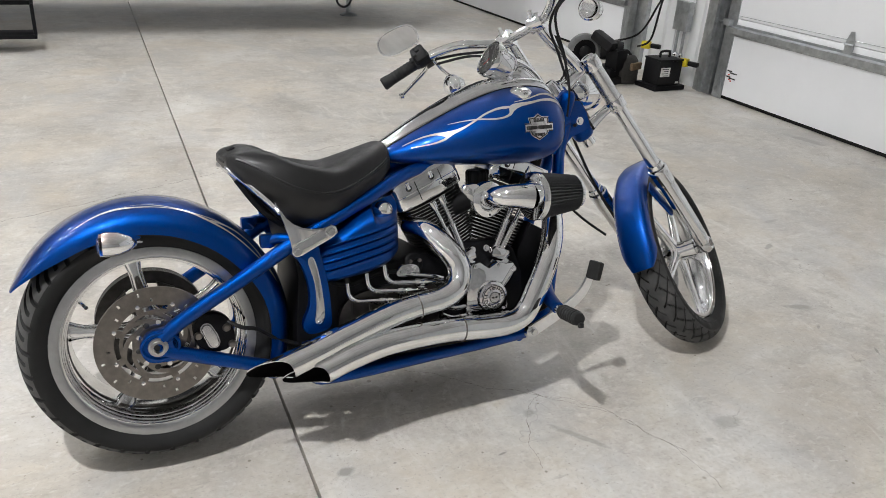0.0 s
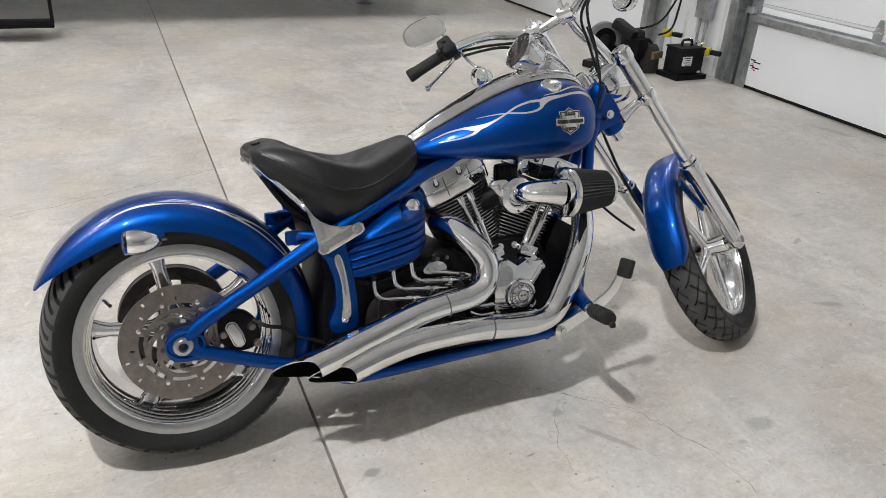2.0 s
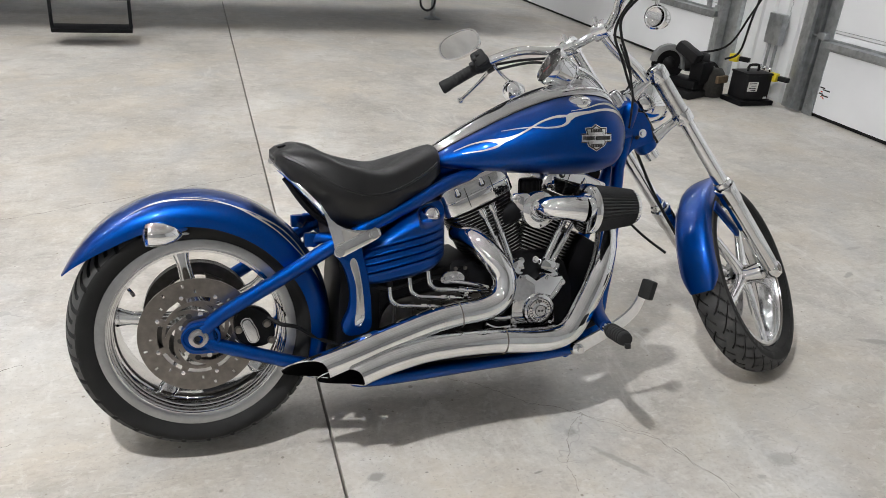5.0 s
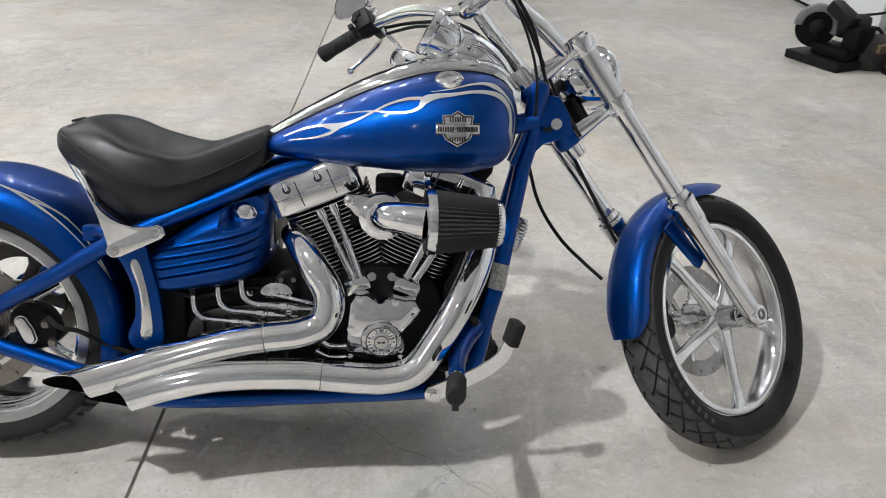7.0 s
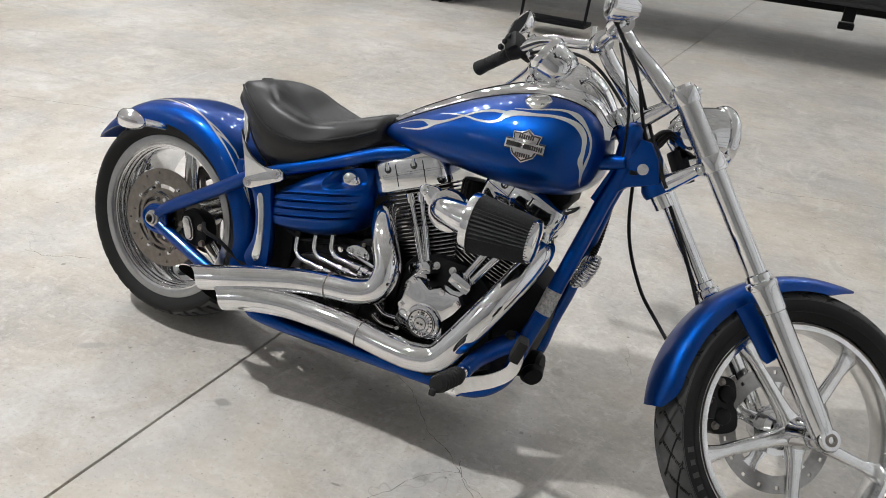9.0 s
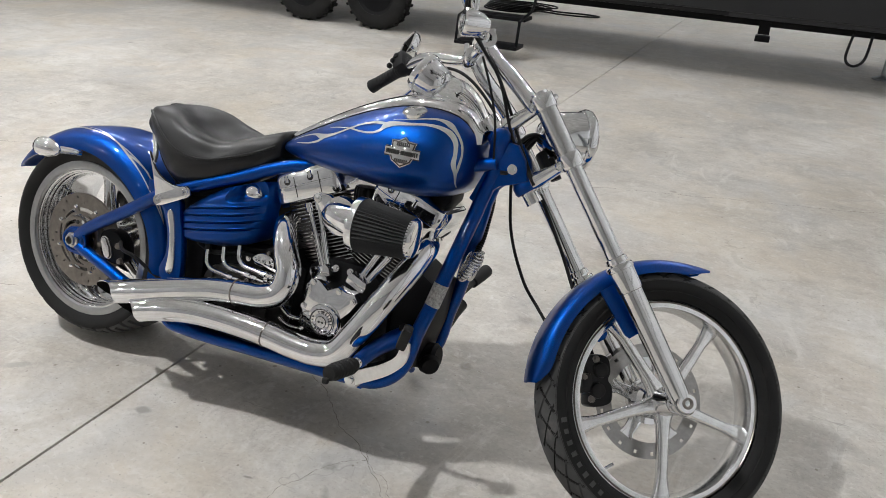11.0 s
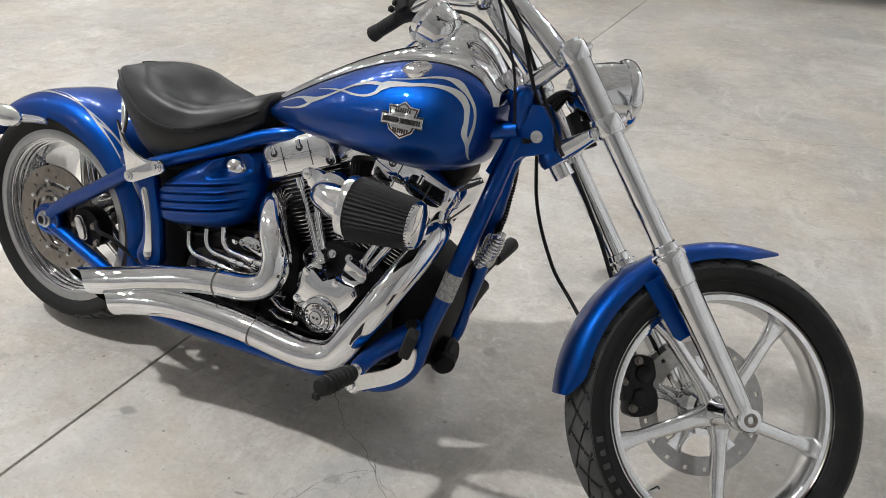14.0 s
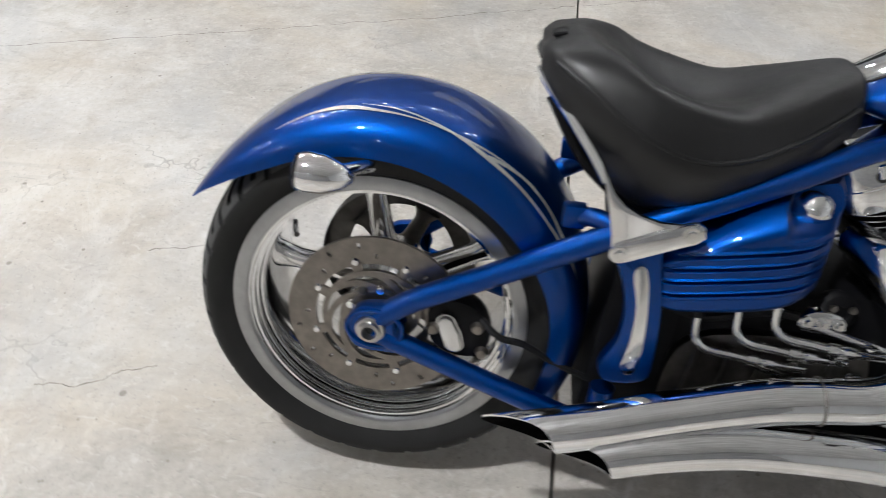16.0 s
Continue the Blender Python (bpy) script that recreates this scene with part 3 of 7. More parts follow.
def trailer():
    t = Shape().box((-1.2, 6.95, 1.62), (8.6, 2.3, 2.06), None, 0.03).make("travel_trailer", TRAILER)
    on_site(t, "dark travel trailer parked along the garage, steps folded out", "trailer", "thing")
    skirt = Shape().box((-1.25, 5.84, 0.585), (4.3, 0.05, 0.06), None, 0.01)
    skirt.make("side_skirt", PLASTIC, t, "black lower edge trim")
    box = Shape()
    box.box((2.0, 6.0, 0.79), (2.3, 0.36, 0.48), None, 0.02)
    box.make("front_compartment", TRAILER, t, "dark lower compartment")
    ch = Shape()
    for y in (6.35, 7.6):
        ch.box((-1.0, y, 0.52), (8.8, 0.07, 0.16), None, 0.005)
    ch.make("chassis_rail", BLACK, t)
    for x in (-3.57, -2.68):
        ty, rim = wheel_plain()
        o = ty.make("wheel", RUBBER, t, "black trailer wheel")
        for k in range(48):
            a = 2 * math.pi * k / 48
            Shape().box((math.cos(a) * 0.374, 0.03 * (-1) ** k, math.sin(a) * 0.374), (0.02, 0.1, 0.03), Matrix.Rotation(-a, 4, "Y")).make("lug", RUBBER, o)
        o.location = (x, 5.98, 0.374)
        rim.make("rim", BLACK, o, "black steel rim")
    arch = Shape().prism([(-4.15, 0.62), (-4.05, 0.85), (-3.8, 0.93), (-2.45, 0.93), (-2.2, 0.85), (-2.1, 0.62)], 5.78, 5.82, 0.004)
    arch.make("wheel_arch", PLASTIC, t, "black wheel arch trim")
    axle = Shape()
    for x in (-3.57, -2.68):
        axle.tube([(x, 5.95, 0.374), (x, 8.0, 0.374)], 0.04, 10, 1)
    axle.make("axle", BLACK, t)
    # fold-out entrance step
    for x in (-1.46, -0.86):
        st = Shape().tube([(x, 5.75, 0.56), (x, 5.62, 0.42), (x, 5.24, 0.36), (x, 5.2, 0.14)], 0.014, 8, 1)
        st.make("step_frame", BLACK, t, "black steel step frame")
    Shape().box((-1.16, 5.3, 0.125), (0.62, 0.24, 0.035), None, 0.008).make("step_tread", BLACK, t, "black steel step tread")
    Shape().box((-1.16, 5.5, 0.36), (0.62, 0.24, 0.035), None, 0.008).make("step_tread", BLACK, t, "black steel step tread")
    # stabiliser jack and landing leg
    jk = Shape().box((1.22, 6.1, 0.47), (0.1, 0.1, 0.14), None, 0.006).box((1.22, 6.1, 0.36), (0.13, 0.13, 0.05), None, 0.01)
    jk.make("stabiliser_jack", BLACK, t, "black stabiliser jack")
    lg = Shape().tube([(2.4, 6.9, 0.7), (2.4, 6.9, 0.03)], 0.028, 10, 1).lathe([(0, 0), (0.1, 0), (0.1, 0.012), (0.03, 0.04), (0, 0.04)], (2.4, 6.9, 0.0), (0, 0, 1), 16)
    lg.make("landing_leg", GALV, t, "grey steel landing leg")
    Shape().ball((1.3, 5.815, 0.75), 0.085, 20, (1.0, 0.16, 0.4)).make("side_marker", ORANGE, t, "orange side marker lens")
    Shape().ball((1.3, 5.803, 0.75), 0.03, 14, (0.7, 0.16, 0.8)).make("marker_boss", BLACK, t, "dark centre of the marker")
    Shape().box((0.55, 5.795, 1.16), (1.9, 0.012, 0.42), None, 0.005).make("side_panel", LABEL, t, "pale side graphic panel")
    cab = Shape()
    cab.tube([(1.95, 6.0, 0.5), (1.93, 5.95, 0.3), (2.0, 5.93, 0.24), (2.08, 5.95, 0.3), (2.1, 6.0, 0.5)], 0.012, 8)
    cab.make("hanging_cable", PLASTIC, t, "hanging black cable loop")
    coil = Shape()
    for k in range(5):
        pts = []
        for j in range(17):
            a = 2 * math.pi * j / 16
            pts.append((-2.05 + 0.04 * k + (0.36 + 0.03 * k) * math.cos(a), 8.7 + 0.03 * k + 0.26 * math.sin(a), 0.012 + 0.016 * k))
        coil.tube(pts, 0.011, 6, 2)
    coil.tube([(-1.7, 8.55, 0.05), (-1.3, 8.72, 0.012), (-0.95, 8.8, 0.012), (-0.85, 8.92, 0.012), (-1.05, 9.0, 0.012), (-1.45, 8.95, 0.012), (-1.8, 8.85, 0.04)], 0.011, 6, 5)
    coil.make("power_cord", PLASTIC, t, "coiled black cord lying on the floor")
    t.matrix_basis = SITE @ pose(-3.0, 6.0, 0, 0, 0, 2.6) @ pose(3.0, -6.0, 0) @ SITE.inverted() @ t.matrix_basis
    return t


trailer()


# ---- tools by the pier ----
def small(ob, label, category, group=""):
    ob.matrix_basis = SITE @ ob.matrix_basis
    return tagged(ob, label, category, group, "thing")


def chop_saw():
    b = Shape().box((0, 0, 0.03), (0.44, 0.3, 0.06), None, 0.01).make("chop_saw", PLASTIC)
    Shape().box((0.06, 0.02, 0.1), (0.28, 0.2, 0.08), None, 0.02).make("vise", BLACK, b)
    arc = [(0.17 * math.cos(a), 0.17 * math.sin(a)) for a in [math.pi * k / 16 for k in range(-2, 17)]] + [(0.115 * math.cos(a), 0.115 * math.sin(a)) for a in [math.pi * k / 16 for k in range(16, -3, -1)]]
    g3, gc = Matrix.Rotation(radians(48), 3, "Z"), Vector((-0.09, -0.06, 0.24))
    g = Shape().prism([(x * 0.86, z * 0.86) for x, z in arc], -0.035, 0.035, 0.012, lambda v: gc + g3 @ v)
    g.make("blade_guard", GREYTOOL, b, "grey cast blade guard")
    Shape().lathe([(0, -0.004), (0.135, -0.004), (0.135, 0.004), (0, 0.004)], gc - Vector((0, 0, 0.01)), g3 @ Vector((0, 1, 0)), 32).make("cutting_disc", BLACK, b, "dark cutting disc")
    Shape().lathe([(0, -0.006), (0.05, -0.006), (0.05, 0.0), (0.03, 0.012), (0.0, 0.014)], gc - g3 @ Vector((0, 0.04, 0)), g3 @ Vector((0, -1, 0)), 20).make("flange", PLASTIC, b, "dark round flange")
    Shape().lathe([(0, 0), (0.075, 0), (0.08, 0.02), (0.08, 0.15), (0.06, 0.19), (0, 0.19)], (0.02, 0.02, 0.26), (0.85, 0.5, 0.1), 20).make("motor", PLASTIC, b, "black motor housing")
    Shape().box((0.07, -0.03, 0.35), (0.22, 0.11, 0.09), Matrix.Rotation(radians(24), 4, "Y"), 0.03).make("handle", PLASTIC, b, "thick black handle")
    Shape().box((0.16, 0.06, 0.2), (0.12, 0.18, 0.18), None, 0.03).make("gear_housing", BLACK, b)
    b.matrix_basis = pose(3.5, 3.74, 0, 0, 0, -66)
    return small(b, "black and grey chop saw standing on the floor", "saw")


def tool_bag():
    s = Shape()
    rings = []
    for z, w, d in ((0.0, 0.13, 0.1), (0.02, 0.14, 0.11), (0.11, 0.135, 0.105), (0.18, 0.13, 0.085), (0.215, 0.11, 0.05), (0.22, 0.05, 0.02)):
        rings.append([Vector((w * math.cos(a) * (1 + 0.06 * math.sin(3 * a + z * 20)), d * math.sin(a) * (1 + 0.07 * math.cos(4 * a)), z)) for a in [2 * math.pi * k / 28 for k in range(28)]])
    b = s.rings(rings).make("tool_bag", DARKCANVAS)
    Shape().tube([(-0.08, 0.0, 0.2), (-0.05, 0.03, 0.25), (0.05, 0.04, 0.25), (0.08, 0.0, 0.2)], 0.012, 8).make("strap", PLASTIC, b, "black carrying strap")
    Shape().box((0.0, -0.1, 0.15), (0.14, 0.03, 0.06), None, 0.008).make("pocket", TAN, b, "tan front pocket")
    b.matrix_basis = pose(3.76, 3.66, 0, 0, 0, 20)
    return small(b, "slumped dark tool bag with a tan pocket on the floor", "bag")


def battery_box():
    b = Shape().box((0, 0, 0.14), (0.25, 0.19, 0.2), None, 0.014).make("battery_charger", PLASTIC)
    Shape().box((0, 0, 0.02), (0.33, 0.25, 0.04), None, 0.006).make("base_board", BLACK, b, "dark board")
    Shape().box((0, 0, 0.245), (0.258, 0.198, 0.018), None, 0.006).make("lid", PLASTIC, b)
    Shape().tube([(-0.05, 0, 0.25), (-0.045, 0, 0.3), (0.045, 0, 0.3), (0.05, 0, 0.25)], 0.011, 8, 3).make("handle", PLASTIC, b, "black carrying handle")
    Shape().box((-0.055, -0.0962, 0.15), (0.1, 0.003, 0.075)).make("label_plate", LABEL, b, "white printed label")
    bars = Shape()
    for k in range(4):
        bars.box((-0.058 + 0.01 * (k % 2), -0.0984, 0.175 - 0.018 * k), (0.07 - 0.02 * (k % 2), 0.002, 0.006))
    bars.make("print", INK_SHADE, b)
    Shape().box((0.09, -0.097, 0.06), (0.03, 0.004, 0.015)).make("plate", LABEL, b)
    b.matrix_basis = pose(3.96, 3.42, 0, 0, 0, 4)
    return small(b, "black boxy battery unit with white label and handle", "battery")


chop_saw()
tool_bag()
battery_box()


def clamp(x, y, z, turn):
    b = Shape().box((0, 0, 0), (0.075, 0.06, 0.065), None, 0.01).make("cord_plug", YELLOW)
    Shape().box((0.09, 0, 0), (0.09, 0.04, 0.04), None, 0.01).make("boot", PLASTIC, b, "black rubber boot")
    b.matrix_basis = pose(x, y, z, 0, 0, turn)
    return b


def pier_fittings():
    p = Shape().box((4.235, 3.6, 0.56), (0.06, 0.17, 0.24), None, 0.006).make("junction_box", GALV)
    for y in (3.56, 3.64):
        Shape().tube([(4.24, y, 0.46), (4.24, y, 0.02)], 0.013, 10, 1).make("conduit", GALV, p, "grey conduit pipe")
    for y in (3.53, 3.6, 3.67):
        v = Shape().ball((4.22, y, 0.24), 0.025, 10).tube([(4.22, y, 0.24), (4.17, y, 0.245)], 0.01, 8, 1)
        v.make("valve", CHROME, p, "chrome valve")
    small(p, "grey junction box with conduits on the ribbed pier", "junction box")
    c = Shape()
    for k in range(34):
        z = 1.9 - k * 0.04
        if z < 0.45:
            continue
        c.tube([(4.18, 3.42 + 0.008 * (k % 2), z + 0.018), (4.18 + 0.008 * ((k + 1) % 2), 3.425, z), (4.18, 3.42 + 0.008 * (k % 2), z - 0.018)], 0.0035, 6, 1)
    small(c.make("hoist_chain", GALV), "hanging galvanised hoist chain", "chain")
    for k, (ya, yb) in enumerate(((3.62, 3.95), (3.68, 3.75))):
        h = Shape().tube([(4.18, ya, 1.9), (4.12, ya + 0.02, 1.0), (4.08, ya + 0.05 + 0.1 * (1 - k), 0.62), (4.05, yb, 0.34), (3.95 - 0.25 * (1 - k), yb + 0.04, 0.27)], 0.009, 8)
        small(h.make("air_hose", PLASTIC), "black hose hanging down the pier", "hose", "hoses on the pier")
    small(clamp(4.1, 3.86, 0.27, -60), "yellow and black cord plug by the pier", "plug", "plugs")
    small(clamp(4.12, 3.36, 0.22, -70), "yellow and black cord plug by the pier", "plug", "plugs")


pier_fittings()

# ---- numbers of the motorcycle ----
BIKE_Z, STAND_Z = 0.001, 0.078
FRONT_PHASE = 62
FF_A0, FF_A1 = 78, 184
PUSH = {"rear_cylinder": [(-0.0047, -0.0125), (0.0108, 0.0194)], "front_cylinder": [(-0.001, 0.014), (0.0196, 0.05)]}
TANK_FLAMES = [  # x, z, half width
    [(0.691, 0.76, 0.0009), (0.736, 0.779, 0.0015), (0.776, 0.789, 0.0026), (0.804, 0.789, 0.0065), (0.83, 0.796, 0.0041), (0.859, 0.808, 0.0024), (0.89, 0.824, 0.0021), (0.922, 0.84, 0.0021), (0.957, 0.851, 0.0026), (0.983, 0.854, 0.0032), (1.009, 0.855, 0.0009)],
    [(0.71, 0.755, 0.0009), (0.762, 0.764, 0.0018), (0.793, 0.774, 0.0029), (0.808, 0.783, 0.0029), (0.823, 0.791, 0.0009)],
    [(0.816, 0.814, 0.0006), (0.862, 0.822, 0.0012), (0.899, 0.825, 0.0018), (0.933, 0.824, 0.0021), (0.964, 0.827, 0.0024), (0.986, 0.836, 0.0035), (0.998, 0.851, 0.0076), (1.022, 0.859, 0.0053), (1.061, 0.864, 0.0032), (1.098, 0.869, 0.0029), (1.132, 0.868, 0.0038), (1.159, 0.859, 0.0053), (1.177, 0.839, 0.0044), (1.183, 0.812, 0.0035), (1.183, 0.787, 0.0044), (1.188, 0.762, 0.0024), (1.185, 0.728, 0.0006)],
    [(1.009, 0.867, 0.0006), (1.054, 0.874, 0.0012), (1.095, 0.883, 0.0018), (1.125, 0.885, 0.0026), (1.15, 0.878, 0.0047), (1.172, 0.861, 0.0026), (1.188, 0.838, 0.0018), (1.194, 0.811, 0.0015), (1.192, 0.782, 0.0021), (1.189, 0.758, 0.0009)],
]

# ---- the motorcycle: x ahead, y to its left, z up, in its own frame ----
bike = new("motorcycle")
bike.matrix_basis = pose(0.0089, 0.0857, BIKE_Z, -13.5, 0, -4.0)
tagged(bike, "custom blue chopper motorcycle with silver flames leaning on its stand", "motorcycle", kind="thing")
RH = Vector((0, 0, 0.325))  # rear hub
RAKE, STEER = radians(38.83), radians(40.5)
STEM = Vector((1.7296, 0, 0.2662))
UP = Vector((-math.sin(RAKE), 0, math.cos(RAKE)))  # along the fork
AHEAD = Vector((math.cos(RAKE), 0, math.sin(RAKE)))
LEFT = Vector((0, 1, 0))
FH = STEM + AHEAD * 0.06  # front hub, wheel straight
TREE = 0.0443  # the legs stand a little steeper than the stem
LEG = (UP + AHEAD * TREE).normalized()
BAR_UP = Vector((-math.sin(radians(37.4)), 0, math.cos(radians(37.4))))
BAR_FOOT = Vector((1.713, 0, 0.269))
BAR_TURN = Matrix.Translation(BAR_FOOT) @ Matrix.Rotation(radians(42), 4, BAR_UP) @ Matrix.Translation(-BAR_FOOT)  # the bars, set a little further round
TURN = Matrix.Translation(STEM) @ Matrix.Rotation(STEER, 4, UP) @ Matrix.Translation(-STEM)


def part(name, shape, material, label="", parent=None, front=False, angle=38):
    ob = shape.make(name, material, parent or bike, label, angle)
    if front and parent is None:
        ob.matrix_basis = TURN.copy()
    return ob


def F(s, ahead=0.0, left=0.0):
    """A place on the fork: s up along it from the front hub."""
    return FH + UP * s + AHEAD * (ahead + TREE * s - 0.0055) + LEFT * left


def both(fn):
    for side in (-1, 1):
        fn(side)


# -- wheels --
def tyre(hub, profile, groove, sweep, seg=360, fine=4):
    s = Shape()
    rows = []
    prof, _ = spline([(r, y, 0) for y, r in profile], fine)
    for k in range(seg):
        a = 2 * math.pi * k / seg
        row = []
        for p in prof:
            r, y = p.x, p.y
            d = groove(k / seg, y, r)
            b = a + sweep(y)
            row.append(hub + Vector((math.cos(b) * (r - d), y, math.sin(b) * (r - d))))
        rows.append(row)
    rows.append(rows[0])
    n = len(rows[0])
    v = [p for r in rows[:-1] for p in r]
    f = []
    for k in range(seg):
        a, b = k * n, ((k + 1) % seg) * n
        for j in range(n - 1):
            f.append((a + j, a + j + 1, b + j + 1, b + j))
    s.add(v, f)
    rim_r = max(p.x for p in prof) - 0.034
    s.deep = []
    s.ground = []
    for k in range(seg):
        for j in range(n - 1):
            y = (prof[j].y + prof[j + 1].y) / 2
            s.deep.append(groove((k + 0.5) / seg, y, prof[j].x) > 0)
            s.ground.append(prof[j].x > rim_r and abs(y) < TREAD_EDGE * max(abs(q.y) for q in prof))
    return s


TREAD_EDGE = 0.975


def tyre_part(shape, label, wheel):
    ob = part("tyre", shape, RUBBER, label, wheel)
    ob.data.materials.append(WORN)
    # worn tread is paler; groove faces stay darker to paint in their shade
    for poly, deep, ground in zip(ob.data.polygons, shape.deep, shape.ground):
        poly.material_index = 1 if ground and not deep else 0
    return ob


def rear_groove(turn, y, r):
    if abs(y) > 0.1215 or r < 0.283:
        return 0.0
    u = (turn * 30 + (0.5 if y > 0 else 0)) % 1.0
    if 0.010 < abs(y) < 0.112 and 0.0 <= u < 0.16:
        return 0.008
    if 0.055 < abs(y) < 0.121 and 0.5 <= u < 0.66:
        return 0.007
    return 0.0


def rear_sweep(y):
    return 2.6 * abs(y) - 7 * y * y


def front_groove(turn, y, r):
    if abs(y) > 0.0535 or r < 0.298:
        return 0.0
    u = (turn * 31 + (0.5 if y > 0 else 0.0)) % 1.0
    if 0.004 < abs(y) < 0.0525 and u < 0.11:
        return 0.006
    # the shorter grooves that cross them
    v = (turn * 31 + front_sweep(y) * 1.75 * 31 / (2 * math.pi) + 0.3) % 1.0
    if 0.016 < abs(y) < 0.0535 and v < 0.09:
        return 0.005
    return 0.0


def front_sweep(y):
    return -1.6 * abs(y) - 78 * y * y


REAR_TYRE = [(-0.106, 0.238), (-0.118, 0.256), (-0.124, 0.273), (-0.118, 0.288), (-0.098, 0.301), (-0.055, 0.3125), (0, 0.317), (0.055, 0.3125), (0.098, 0.301), (0.118, 0.288), (0.124, 0.273), (0.118, 0.256), (0.106, 0.238)]
FRONT_TYRE = [(-0.037, 0.25), (-0.05, 0.267), (-0.0565, 0.286), (-0.0505, 0.306), (-0.03, 0.3215), (0, 0.3275), (0.03, 0.3215), (0.0505, 0.306), (0.0565, 0.286), (0.05, 0.267), (0.037, 0.25)]


def disc(shape, c, r0, r1, y, th, holes=0):
    """A drilled brake disc band with its round holes as real openings."""
    seg = 144
    n = 5
    rows = []
    for k in range(seg):
        a = 2 * math.pi * k / seg
        rows.append(a)
    v, f = [], []
    for side in (-1, 1):
        for a in rows:
            for j in range(n + 1):
                r = r0 + (r1 - r0) * j / n
                v.append(c + Vector((math.cos(a) * r, y + side * th / 2, math.sin(a) * r)))
    m = n + 1
    lay = seg * m
    open_cells = set()
    for k in range(seg):
        for j in range(n):
            if holes and (j, k % (seg // holes)) in ((1, 0), (3, 5), (3, 14), (1, 19)):
                open_cells.add((k, j))
    for k in range(seg):
        for j in range(n):
            a, b = k * m + j, ((k + 1) % seg) * m + j
            if (k, j) in open_cells:
                for p, q in ((a, a + 1), (a + 1, b + 1), (b + 1, b), (b, a)):
                    f.append((p, q, q + lay, p + lay))
                continue
            f.append((a, b, b + 1, a + 1))
            f.append((lay + a, lay + a + 1, lay + b + 1, lay + b))
    for k in range(seg):
        for j in (0, n):
            a, b = k * m + j, ((k + 1) % seg) * m + j
            f.append((a, b, lay + b, lay + a))
    return shape.add(v, f)


def swept_plate(shape, c, r0, r1, y, th, slots, s0, s1, share, sweep):
    """A round plate with slots that sweep back as they run outwards, as real openings."""
    seg, n = slots * 24, 14
    rad = [r0 + (r1 - r0) * j / n for j in range(n + 1)]
    v, f = [], []
    for side in (-1, 1):
        for k in range(seg):
            for q in rad:
                a = 2 * math.pi * k / seg + sweep * max(0.0, q - s0) / (s1 - s0)
                v.append(c + Vector((math.cos(a) * q, y + side * th / 2, math.sin(a) * q)))
    m, lay = n + 1, seg * (n + 1)

    def is_open(k, j):
        if not 0 <= j < n:
            return False
        return s0 < (rad[j] + rad[j + 1]) / 2 < s1 and (k % 24) / 24 < share
    for k in range(seg):
        for j in range(n):
            a, b = k * m + j, ((k + 1) % seg) * m + j
            if is_open(k, j):
                continue
            f.append((a, b, b + 1, a + 1))
            f.append((lay + a, lay + a + 1, lay + b + 1, lay + b))
            for here, p, q in ((is_open(k - 1, j), a, a + 1), (is_open(k + 1, j), b, b + 1), (is_open(k, j - 1) or j == 0, a, b), (is_open(k, j + 1) or j == n - 1, a + 1, b + 1)):
                if here:
                    f.append((p, q, q + lay, p + lay))
    return shape.add(v, f)


def spoke(s, c, a, r0, r1, y0, y1, w0, w1, t0, t1):
    """One tapering rounded spoke from r0 to r1 at angle a."""
    rad = Vector((math.cos(a), 0, math.sin(a)))
    tan = Vector((-math.sin(a), 0, math.cos(a)))
    rows = []
    for k in range(9):
        u = k / 8
        r = r0 + (r1 - r0) * u
        y = y0 + (y1 - y0) * u
        flare = 1 + 0.9 * max(0, u - 0.8) / 0.2 * (u > 0.8) + 0.5 * max(0, 0.15 - u) / 0.15
        w, t = (w0 + (w1 - w0) * u) * flare, t0 + (t1 - t0) * u
        rows.append([c + rad * r + Vector((0, y + t * math.copysign(abs(math.sin(2 * math.pi * q / 14)) ** 0.7, math.sin(2 * math.pi * q / 14)), 0)) + tan * (w * math.copysign(abs(math.cos(2 * math.pi * q / 14)) ** 0.7, math.cos(2 * math.pi * q / 14))) for q in range(14)])
    s.rings(rows)


